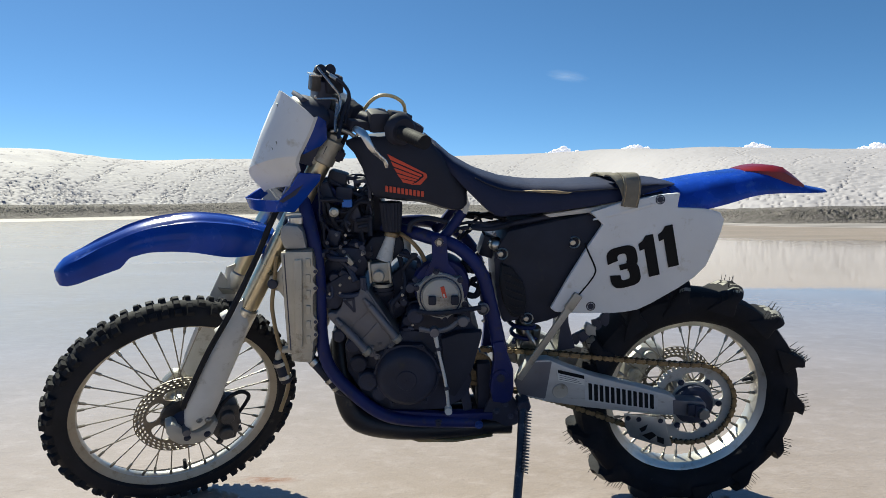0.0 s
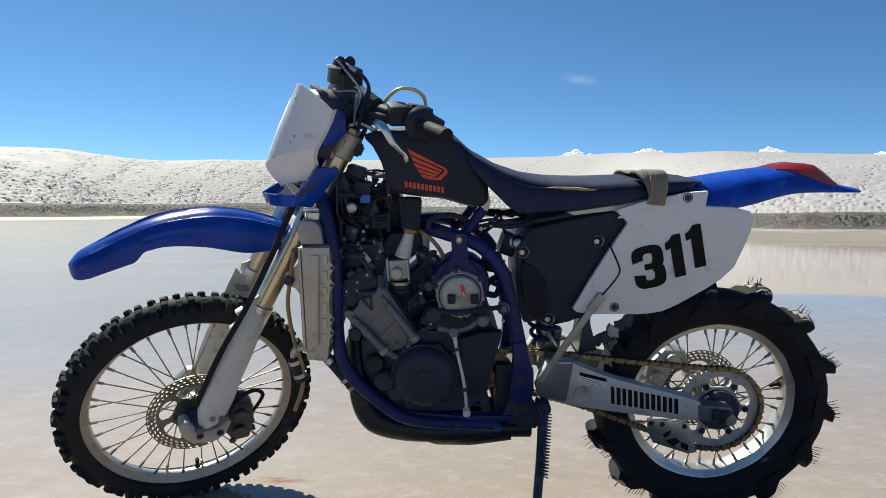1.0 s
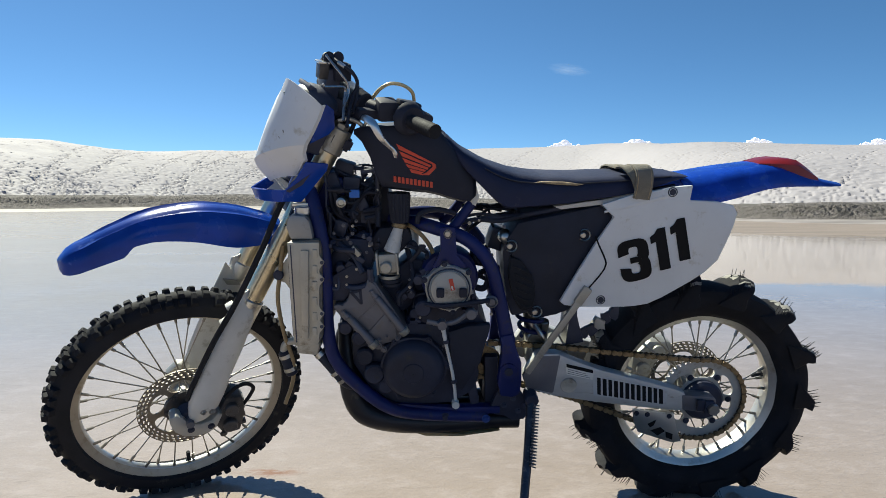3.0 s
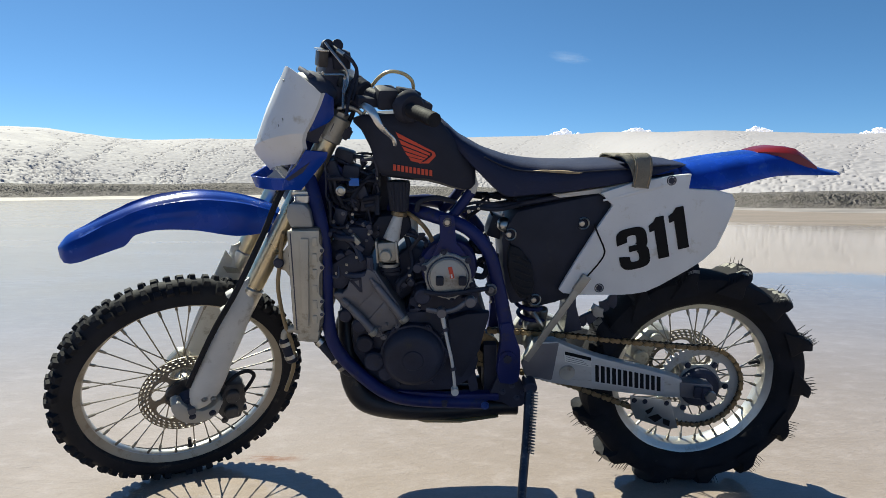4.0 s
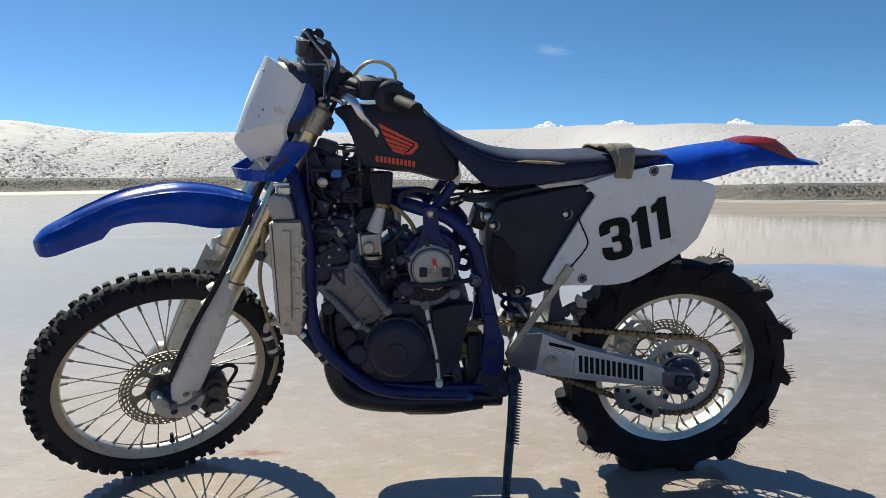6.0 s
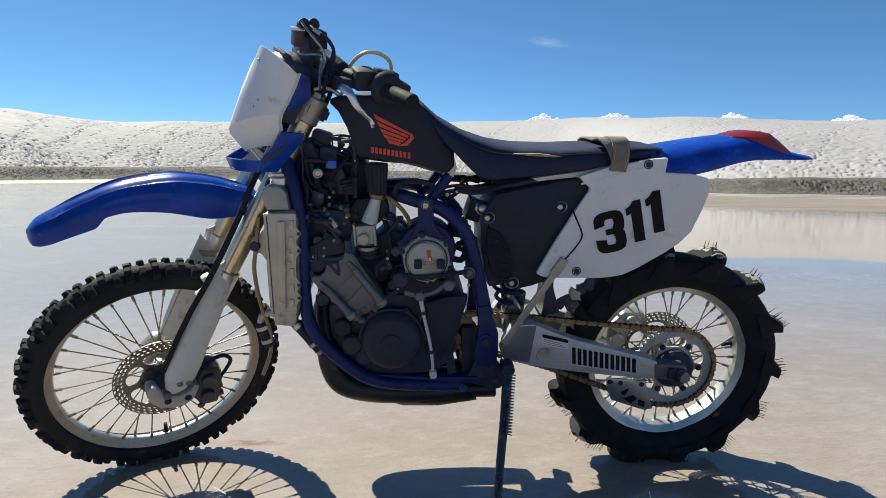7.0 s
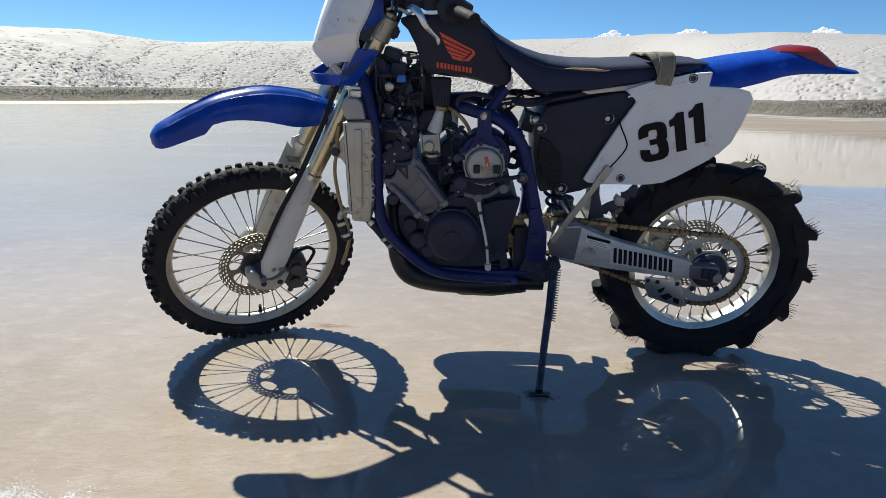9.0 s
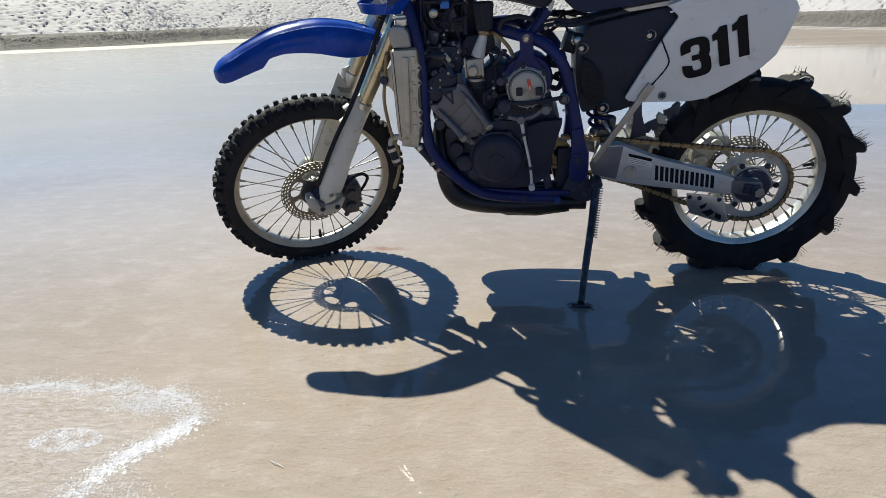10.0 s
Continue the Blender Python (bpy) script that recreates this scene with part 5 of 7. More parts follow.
rad_l = radiator(-1, "dusty aluminium radiator with notched side")
radiator(1, "dusty aluminium radiator")
bm = bmesh.new()
cyl(bm, (-0.356, -0.120, 0.880), (-0.356, -0.120, 0.902), 0.023, n=20, bev=0.003)
box(bm, (-0.356, -0.120, 0.905), (0.052, 0.018, 0.008), None, 0.002)
part("filler_cap", bm, M_ALU, rad_l, "aluminium filler cap")
part("coolant_hose", tube(bmesh.new(), [(-0.345, -0.115, 0.515), (-0.318, -0.125, 0.488), (-0.290, -0.125, 0.452), (-0.262, -0.12, 0.416), (-0.225, -0.10, 0.395)], 0.014, 12), M_BLACK, bike, "black rubber coolant hose with clamps")
bm = bmesh.new()
for p, q in (((-0.333, -0.119, 0.505), (-0.324, -0.121, 0.496)), ((-0.292, -0.125, 0.455), (-0.286, -0.125, 0.447)), ((-0.276, -0.1235, 0.434), (-0.270, -0.122, 0.426))):
    part("hose_clamp", cyl(bmesh.new(), p, q, 0.0165, n=18), M_STEEL, bike, "steel hose clamp")
bm.free()
part("drain_hose", tube(bmesh.new(), [(-0.410, -0.13, 0.80), (-0.422, -0.135, 0.72), (-0.430, -0.135, 0.655), (-0.420, -0.13, 0.56), (-0.402, -0.13, 0.49), (-0.404, -0.13, 0.43), (-0.428, -0.13, 0.362)], 0.0055, 8), M_BROWN, bike, "thin brown drain hose in front of the radiator")
bm = cyl(bmesh.new(), (-0.425, -0.125, 0.512), (-0.405, -0.125, 0.445), 0.016, n=16, bev=0.003)
part("hose_end", bm, M_BLACK, bike, "black rubber hose end")
bm = bmesh.new()
for q in (0.2, 0.75):
    c = Vector((-0.425, -0.125, 0.512)).lerp(Vector((-0.405, -0.125, 0.445)), q)
    d = Vector((0.02, 0, -0.067)).normalized()
    part("hose_clamp", cyl(bmesh.new(), c - d * 0.005, c + d * 0.005, 0.0175, n=16), M_STEEL, bike, "steel hose clamp")
tube(bm, [(-0.425, -0.125, 0.512), (-0.42, -0.125, 0.53), (-0.40, -0.125, 0.54), (-0.375, -0.125, 0.53)], 0.010, 10)
part("radiator_pipe", bm, M_RAD, bike, "bent aluminium pipe")
bm = prism(bmesh.new(), [(-0.395, 0.775), (-0.412, 0.755), (-0.432, 0.742), (-0.440, 0.725), (-0.432, 0.710), (-0.410, 0.702), (-0.396, 0.680)], -0.130, -0.122, 0.002)
part("radiator_bracket", bm, M_RAD, rad_l, "aluminium bracket")
bm = cyl(bmesh.new(), (-0.424, -0.130, 0.725), (-0.424, -0.142, 0.725), 0.013, n=16, bev=0.002)
part("bolt_boss", bm, M_ENGINE, rad_l, "black bolt")

# -- engine --
engine = part("engine", prism(bmesh.new(), [(-0.250, 0.545), (-0.205, 0.590), (-0.080, 0.590), (0.010, 0.585), (0.075, 0.525), (0.100, 0.440), (0.085, 0.385), (0.020, 0.352), (-0.130, 0.345), (-0.205, 0.402), (-0.245, 0.470)], -0.125, 0.135, 0.022), M_ENGINE, bike, "black painted four-stroke engine, dusty")
bm = bmesh.new()
rim_pts = []
for i in range(48):
    a = 2 * math.pi * i / 48
    r = 0.088 + (0.006 if (i % 8) in (0, 1) else 0)
    rim_pts.append((-0.080 + r * math.cos(a), 0.470 + r * math.sin(a)))
prism(bm, rim_pts, -0.150, -0.122, 0.003)
lathe(bm, [(0.001, -0.181), (0.060, -0.180), (0.070, -0.176), (0.080, -0.160), (0.083, -0.148), (0.001, -0.148)], (-0.080, 0, 0.470), 48)
lathe(bm, [(0.001, -0.184), (0.026, -0.1835), (0.029, -0.179), (0.001, -0.179)], (-0.080, 0, 0.470), 32)
cover = part("generator_cover", bm, M_ENGINE, engine, "round black side cover")
for i in range(6):
    a = 2 * math.pi * (i * 8 + 0.5) / 48
    bm = bolt(bmesh.new(), (-0.080 + 0.090 * math.cos(a), -0.150, 0.470 + 0.090 * math.sin(a)), 0.0055)
    part("cover_bolt", bm, M_ENGINE, engine)
# front cylinder block, grey with cast V and two studs
bm = prism(bmesh.new(), [(-0.286, 0.645), (-0.276, 0.650), (-0.262, 0.648), (-0.250, 0.660), (-0.243, 0.684), (-0.222, 0.690), (-0.204, 0.696), (-0.196, 0.716), (-0.176, 0.706), (-0.094, 0.576), (-0.117, 0.549), (-0.191, 0.529), (-0.232, 0.571), (-0.282, 0.632)], -0.146, 0.06, 0.004)
cylb = part("cylinder", bm, M_GREY, engine, "grey cast cylinder block")
bm = prism(bmesh.new(), [(-0.284, 0.644), (-0.274, 0.649), (-0.261, 0.646), (-0.249, 0.658), (-0.242, 0.682), (-0.221, 0.688), (-0.203, 0.694), (-0.195, 0.713), (-0.178, 0.703), (-0.160, 0.672), (-0.190, 0.640), (-0.235, 0.598), (-0.278, 0.634)], -0.1500, -0.1445, 0.0025)
part("upper_plate", bm, M_GREY, cylb, "pale machined upper face of the block")
bm = prism(bmesh.new(), [(-0.208, 0.560), (-0.150, 0.628), (-0.128, 0.602), (-0.122, 0.560), (-0.182, 0.540)], -0.1500, -0.1445, 0.003)
part("lower_plate", bm, M_GREY, cylb, "flat lower pad of the block")
for p0, p1 in (((-0.262, 0.634), (-0.182, 0.540)), ((-0.188, 0.688), (-0.102, 0.575))):
    a, c = Vector((p0[0], -0.156, p0[1])), Vector((p1[0], -0.156, p1[1]))
    d = (c - a).normalized()
    bm = cyl(bmesh.new(), a + d * 0.022, c - d * 0.004, 0.0095, 0.0115, n=14, bev=0.002)
    cyl(bm, a + d * 0.012, a + d * 0.030, 0.0072, n=12)
    cyl(bm, a, a + d * 0.014, 0.0055, n=8)
    part("stud_tower", bm, M_GREY, engine, "grey cast stud tower")
    part("stud_foot", cyl(bmesh.new(), c - d * 0.010, c + d * 0.006, 0.0145, 0.0130, n=8, bev=0.002), M_CAST, engine, "pale stud foot")
bm = bmesh.new()
for p in ([(-0.243, 0.682), (-0.216, 0.650), (-0.210, 0.653), (-0.234, 0.683)], [(-0.216, 0.650), (-0.210, 0.650), (-0.212, 0.690), (-0.219, 0.688)], [(-0.242, 0.683), (-0.213, 0.690), (-0.213, 0.684), (-0.238, 0.678)]):
    prism(bm, p, -0.1520, -0.1495)
part("cast_mark", bm, M_ENGINE, engine, "cast wedge mark")
for x, z, r in ((-0.172, 0.536, 0.007), (-0.168, 0.552, 0.004), (-0.150, 0.560, 0.0045), (-0.122, 0.556, 0.004), (-0.232, 0.600, 0.0035), (-0.140, 0.602, 0.0035), (-0.158, 0.526, 0.006)):
    part("block_bolt", bolt(bmesh.new(), (x, -0.151, z), r), M_GREY, engine, "small grey bolt")
bm = prism(bmesh.new(), [(-0.305, 0.660), (-0.285, 0.655), (-0.262, 0.652), (-0.246, 0.668), (-0.238, 0.692), (-0.200, 0.704), (-0.188, 0.728), (-0.235, 0.752), (-0.290, 0.720)], -0.135, 0.06, 0.006)
part("head_gasket_face", bm, M_ENGINE, engine, "black lower face of the cylinder head")
bm = prism(bmesh.new(), [(-0.100, 0.580), (-0.075, 0.665), (-0.040, 0.672), (0.088, 0.655), (0.098, 0.600), (0.120, 0.575), (0.05, 0.54)], -0.112, 0.10, 0.008)
part("gearbox_top", bm, M_ENGINE, engine, "black gearbox top")
for k in range(3):
    part("intake_ring", lathe(bmesh.new(), [(0.024, -0.004), (0.027, -0.004), (0.027, 0.004), (0.024, 0.004)], (0, 0, 0), 20), M_BLACK if k else M_CAST, engine, "intake clamp ring").matrix_basis = Matrix.Translation((-0.142 + 0.002 * k, -0.112, 0.715 - 0.010 * k)) @ Matrix.Rotation(radians(90), 4, "X")
rnd = random.Random(17)
for i in range(22):
    x, z = rnd.choice(((-0.255, 0.745), (-0.235, 0.775), (-0.075, 0.690), (-0.055, 0.735), (0.070, 0.640), (-0.265, 0.705), (-0.095, 0.645), (-0.060, 0.610)))
    x, z = x + rnd.uniform(-0.022, 0.022), z + rnd.uniform(-0.022, 0.022)
    if i % 3 == 0:
        bm = cyl(bmesh.new(), (x, -0.10, z), (x + rnd.uniform(-0.01, 0.01), -0.128 - rnd.uniform(0, 0.008), z + rnd.uniform(-0.01, 0.01)), rnd.uniform(0.006, 0.013), n=14, bev=0.002)
    else:
        bm = box(bmesh.new(), (x, -0.120, z), (rnd.uniform(0.010, 0.030), 0.024, rnd.uniform(0.008, 0.020)), Matrix.Rotation(radians(rnd.uniform(-50, 50)), 4, "Y"), 0.004)
    part("cast_boss", bm, M_DARK if i % 2 else M_ENGINE, engine, "black cast boss")
# made-up bright bits strewn over the engine to give it glints
for i in range(26):
    x, z = rnd.choice(((-0.255, 0.83), (-0.23, 0.90), (-0.21, 0.80), (-0.25, 0.72), (-0.075, 0.70), (0.09, 0.84), (0.13, 0.80), (-0.06, 0.62), (0.10, 0.60), (0.02, 0.54)))
    p = (x + rnd.uniform(-0.03, 0.03), -0.135 if z < 0.75 else -0.112, z + rnd.uniform(-0.03, 0.03))
    part("glint_bit", bolt(bmesh.new(), p, rnd.uniform(0.0018, 0.0036), 0.005), M_STEEL if i % 2 else M_GREY, engine, "small steel bit added as a glint")
# heads and intake
bm = prism(bmesh.new(), [(-0.300, 0.672), (-0.262, 0.682), (-0.192, 0.726), (-0.178, 0.770), (-0.196, 0.812), (-0.262, 0.815), (-0.296, 0.770)], -0.105, 0.09, 0.012)
part("cylinder_head", bm, M_ENGINE, engine, "black cylinder head")
bm = prism(bmesh.new(), [(-0.200, 0.80), (-0.170, 0.842), (-0.095, 0.850), (-0.078, 0.805), (-0.120, 0.765), (-0.180, 0.770)], -0.10, 0.06, 0.020)
part("air_chamber", bm, M_BLACK, engine, "black plastic air chamber")
bm = prism(bmesh.new(), [(-0.115, 0.600), (-0.040, 0.650), (-0.035, 0.74), (-0.085, 0.76), (-0.165, 0.70), (-0.165, 0.64)], -0.085, 0.10, 0.015)
part("rear_cylinder", bm, M_ENGINE, engine, "black rear cylinder")
bm = box(bmesh.new(), (-0.146, -0.112, 0.752), (0.046, 0.04, 0.050), Matrix.Rotation(radians(-4), 4, "Y"), 0.005)
box(bm, (-0.172, -0.112, 0.752), (0.006, 0.046, 0.058), Matrix.Rotation(radians(-4), 4, "Y"), 0.002)
box(bm, (-0.121, -0.112, 0.752), (0.006, 0.046, 0.056), Matrix.Rotation(radians(-4), 4, "Y"), 0.002)
cyl(bm, (-0.149, -0.138, 0.745), (-0.149, -0.150, 0.745), 0.016, n=20, bev=0.003)
part("throttle_body", bm, M_CAST, engine, "cast aluminium throttle body")
bm = cyl(bmesh.new(), (-0.136, -0.110, 0.780), (-0.117, -0.106, 0.843), 0.0215, 0.0125, n=22)
part("intake_cone", bm, M_GUARD, engine, "off-white plastic intake cone")
bm = cyl(bmesh.new(), (-0.092, -0.070, 0.782), (-0.080, -0.065, 0.838), 0.026, 0.014, n=22)
part("intake_cone", bm, M_GUARD, engine, "off-white plastic intake cone")
bm = cyl(bmesh.new(), (-0.116, -0.105, 0.842), (-0.114, -0.104, 0.855), 0.0205, n=22, bev=0.002)
part("filter_clamp", bm, M_CHAIN, engine, "brass-coloured clamp")
filt = bmesh.new()
rings = []
for r, q in ((0.020, 0.0), (0.024, 0.03), (0.030, 0.9), (0.029, 1.0)):
    c = Vector((-0.114, -0.103, 0.855)).lerp(Vector((-0.116, -0.10, 0.932)), q)
    rings.append([c + Vector((math.cos(a) * r * (1 - 0.09 * (j % 2)), math.sin(a) * r * (1 - 0.09 * (j % 2)), 0)) for j, a in ((j, 2 * math.pi * j / 40) for j in range(40))])
loft(filt, rings)
part("air_filter", filt, M_BLACK, engine, "pleated black cone air filter")
part("metal_pipe", tube(bmesh.new(), [(-0.098, -0.085, 0.848), (-0.080, -0.10, 0.840), (-0.060, -0.105, 0.824), (-0.040, -0.105, 0.799), (-0.026, -0.105, 0.768)], 0.0058, 10), M_BROWN, engine, "dull brass breather pipe")
# clutch side cover under the spar
c0 = Vector((0.011, 0, 0.694))
bm = lathe(bmesh.new(), [(0.001, -0.132), (0.070, -0.130), (0.075, -0.120), (0.075, -0.05), (0.001, -0.05)], (0.014, 0, 0.712), 40)
part("drum_housing", bm, M_FRAME, engine, "dark blue drum housing")
bm = bmesh.new()
star = []
for i in range(72):
    a = 2 * math.pi * i / 72
    lug = abs(math.cos(3.0 * (a - radians(40)))) ** 14
    star.append((c0.x + (0.060 + 0.013 * lug) * math.cos(a), c0.z + (0.060 + 0.013 * lug) * math.sin(a)))
prism(bm, star, -0.158, -0.130, 0.003)
lathe(bm, [(0.001, -0.170), (0.044, -0.169), (0.052, -0.164), (0.055, -0.156), (0.001, -0.156)], c0, 48)
lathe(bm, [(0.0465, -0.168), (0.0485, -0.1715), (0.0505, -0.168)], c0, 48, closed=False)
lathe(bm, [(0.054, -0.157), (0.0555, -0.1615), (0.0575, -0.1615), (0.059, -0.157)], c0, 48, closed=False)
drum = part("drum_cover", bm, M_LUG, engine, "bright aluminium round cover with red sticker")
for i in range(6):
    a = radians(40 + 60 * i)
    bm = bolt(bmesh.new(), (c0.x + 0.0665 * math.cos(a), -0.158, c0.z + 0.0665 * math.sin(a)), 0.0055)
    part("cover_screw", bm, M_ENGINE, engine)
for x in (-0.022, 0.036):
    bm = box(bmesh.new(), (c0.x + x, -0.176, c0.z - 0.006), (0.020, 0.016, 0.024), None, 0.005)
    part("cover_plug", bm, M_BLACK, engine, "black rubber plug")
bm = prism(bmesh.new(), [(0.010, 0.722), (0.020, 0.724), (0.027, 0.694), (0.017, 0.692)], -0.1722, -0.1705)
part("red_sticker", bm, M_LOGO, engine, "small red sticker")
bm = prism(bmesh.new(), [(0.0165, 0.704), (0.0205, 0.7048), (0.0228, 0.6945), (0.0188, 0.6938)], -0.1726, -0.1720)
part("sticker_print", bm, M_PAPER, engine, "pale print lines")
part("cover_groove", lathe(bmesh.new(), [(0.0515, -0.1655), (0.0530, -0.1668), (0.0545, -0.1655)], c0, 48, closed=False), M_DARK, engine, "dark joint round the cover")
part("lever_arm", tube(bmesh.new(), [(-0.050, -0.165, 0.655), (-0.012, -0.172, 0.652), (0.03, -0.176, 0.655), (0.075, -0.172, 0.660), (0.115, -0.165, 0.664)], 0.0065, 8), M_BLACK, engine, "black cable across the round cover")
# gear linkage
bm = tube(bmesh.new(), [(-0.045, -0.178, 0.612), (-0.006, -0.180, 0.606), (0.030, -0.178, 0.612), (0.058, -0.175, 0.630), (0.085, -0.170, 0.634)], 0.0068, 10, flat=0.7)
cyl(bm, (-0.006, -0.17, 0.606), (-0.006, -0.195, 0.606), 0.012, n=14)
cyl(bm, (0.068, -0.165, 0.633), (0.068, -0.190, 0.633), 0.014, n=14, bev=0.002)
part("shift_arm", bm, M_GREY, engine, "aluminium shift arm")
bm = tube(bmesh.new(), [(-0.005, -0.186, 0.604), (0.006, -0.188, 0.545), (0.020, -0.188, 0.480), (0.027, -0.186, 0.430), (0.030, -0.184, 0.392)], [0.0065, 0.0042, 0.0042, 0.0042, 0.0042], 10)
cyl(bm, (0.030, -0.175, 0.386), (0.030, -0.196, 0.386), 0.010, n=14)
part("shift_rod", bm, M_GUARD, engine, "pale shift rod")
for z, x in ((0.565, 0.003), (0.455, 0.024)):
    part("rod_collar", cyl(bmesh.new(), (x, -0.188, z), (x + 0.002, -0.188, z - 0.008), 0.0075, n=12), M_ENGINE, engine, "dark rod nut")
bm = prism(bmesh.new(), [(0.012, 0.572), (0.060, 0.588), (0.122, 0.592), (0.119, 0.572), (0.104, 0.516), (0.097, 0.484), (0.050, 0.405), (0.024, 0.415)], -0.150, -0.120, 0.006)
part("sprocket_cover", bm, M_BLACK, engine, "black front sprocket cover")
bm = prism(bmesh.new(), [(0.060, 0.430), (0.085, 0.430), (0.100, 0.352), (0.075, 0.345)], -0.12, -0.08, 0.006)
prism(bm, [(0.112, 0.48), (0.150, 0.48), (0.150, 0.335), (0.116, 0.335)], -0.10, 0.02, 0.006)
part("engine_rear_mount", bm, M_ENGINE, engine, "black rear engine mount")
for i, (x, z, r) in enumerate(((-0.215, 0.500, 0.026), (-0.190, 0.455, 0.030), (-0.225, 0.560, 0.022), (-0.160, 0.415, 0.024), (-0.262, 0.585, 0.020), (-0.060, 0.640, 0.024), (-0.145, 0.520, 0.022))):
    bm = cyl(bmesh.new(), (x, -0.04, z), (x + 0.006, -0.145 - 0.01 * (i % 3), z), r, r * 0.9, n=16, bev=0.004)
    part("case_boss", bm, M_ENGINE, engine, "black engine boss")
# exhaust under the engine
bm = tube(bmesh.new(), [(-0.270, -0.04, 0.560), (-0.262, -0.07, 0.460), (-0.250, -0.085, 0.375), (-0.215, -0.09, 0.316), (-0.130, -0.09, 0.288), (0.000, -0.09, 0.280), (0.110, -0.09, 0.285), (0.130, -0.09, 0.287)], [0.022, 0.027, 0.034, 0.038, 0.035, 0.030, 0.026, 0.025], 20)
exh = part("exhaust", bm, M_PIPE, bike, "black exhaust collector under the engine")
# hidden block on the far side, sized to fill a lit streak in the shadow
bm = box(bmesh.new(), (0.160, 0.052, 0.372), (0.115, 0.13, 0.15), Matrix.Rotation(radians(-18), 4, "Y"), 0.02)
part("gearcase", bm, M_ENGINE, bike, "unseen black rear of the engine case that fills out its shadow")
part("exhaust_header", tube(bmesh.new(), [(-0.250, 0.06, 0.560), (-0.255, 0.03, 0.450), (-0.235, 0.00, 0.350), (-0.170, -0.01, 0.295), (-0.06, 0.0, 0.280), (0.11, 0.0, 0.285)], 0.026, 16), M_PIPE, exh)
part("exhaust_header", tube(bmesh.new(), [(-0.250, 0.08, 0.560), (-0.300, 0.115, 0.450), (-0.288, 0.120, 0.355), (-0.220, 0.110, 0.290), (-0.100, 0.105, 0.258), (0.050, 0.105, 0.248), (0.180, 0.105, 0.258)], [0.022, 0.028, 0.034, 0.036, 0.036, 0.034, 0.030], 16), M_PIPE, exh)
# unseen extra pipe, added to close the gap in the engine's cast shadow
part("exhaust_header", tube(bmesh.new(), [(-0.230, 0.09, 0.560), (-0.262, 0.125, 0.460), (-0.248, 0.130, 0.380), (-0.190, 0.135, 0.325), (-0.110, 0.138, 0.300), (-0.020, 0.135, 0.290), (0.020, 0.130, 0.290)], [0.022, 0.026, 0.032, 0.036, 0.034, 0.030, 0.020], 16), M_PIPE, exh)
bm = cyl(bmesh.new(), (0.212, 0.125, 0.345), (0.214, 0.225, 0.350), 0.014, n=12, bev=0.003)
box(bm, (0.214, 0.190, 0.362), (0.046, 0.070, 0.012), None, 0.003)
part("footpeg", bm, M_ENGINE, bike, "dark steel far footpeg")
bm = cyl(bmesh.new(), (0.120, -0.085, 0.287), (0.214, -0.085, 0.287), 0.0265, n=24, bev=0.002)
cyl(bm, (0.2145, -0.085, 0.287), (0.2148, -0.085, 0.287), 0.020, n=24)
part("exhaust_outlet", bm, M_PIPE, exh, "short black outlet pipe")
bm = prism(bmesh.new(), [(-0.09, 0.262), (0.05, 0.252), (0.16, 0.262), (0.05, 0.246), (-0.05, 0.248)], -0.11, -0.03, 0.002)
part("heat_plate", bm, M_BROWN, exh, "brown heat-stained plate")

# -- tank with red wing decal --
sec = [(-0.226, 1.090, 1.078, 0.100), (-0.205, 1.098, 1.058, 0.118), (-0.184, 1.100, 1.018, 0.130), (-0.170, 1.102, 0.972, 0.138), (-0.155, 1.103, 0.946, 0.141), (-0.095, 1.106, 0.938, 0.146), (-0.045, 1.104, 0.934, 0.146),
       (-0.012, 1.090, 0.926, 0.142), (0.015, 1.058, 0.917, 0.138), (0.045, 1.016, 0.910, 0.132), (0.068, 0.986, 0.912, 0.128), (0.080, 0.966, 0.925, 0.120)]
sh = [(-0.35, 0.0), (-0.86, 0.01), (-0.985, 0.06), (-1.0, 0.16), (-1.0, 0.62), (-0.995, 0.90), (-0.95, 0.975), (-0.35, 1.0)]
sh = sh + [(-u, v) for u, v in reversed(sh)]
bm = loft(bmesh.new(), [[Vector((x, w * u, zb + (zt - zb) * v)) for u, v in sh] for x, zt, zb, w in sec])
tank = part("fuel_tank", bm, M_TANK, bike, "satin black plastic fuel tank with red decals", angle=55)
bm = cyl(bmesh.new(), (-0.077, -0.02, 1.10), (-0.077, -0.02, 1.128), 0.030, n=20, bev=0.004)
part("filler_cap", bm, M_BLACK, tank, "black filler cap")
feathers = [[(-0.119, 1.058), (-0.030, 1.013), (-0.030, 1.008), (-0.112, 1.044)], [(-0.111, 1.040), (-0.034, 1.006), (-0.036, 1.001), (-0.105, 1.028)], [(-0.104, 1.024), (-0.040, 1.000), (-0.043, 0.995), (-0.098, 1.013)],
            [(-0.097, 1.010), (-0.046, 0.994), (-0.049, 0.990), (-0.090, 1.000)], [(-0.088, 0.998), (-0.052, 0.989), (-0.060, 0.983), (-0.082, 0.988)]]
for f in feathers:
    bm = prism(bmesh.new(), f, -0.1478, -0.1440)
    part("wing_stripe", bm, M_LOGO, tank, "red wing-shaped stripe")
bm = prism(bmesh.new(), [(-0.032, 1.014), (-0.023, 1.009), (-0.021, 1.000), (-0.038, 0.982), (-0.062, 0.982), (-0.046, 0.988), (-0.030, 1.002)], -0.1479, -0.1440)
part("wing_edge", bm, M_LOGO, tank, "red curved wing edge")
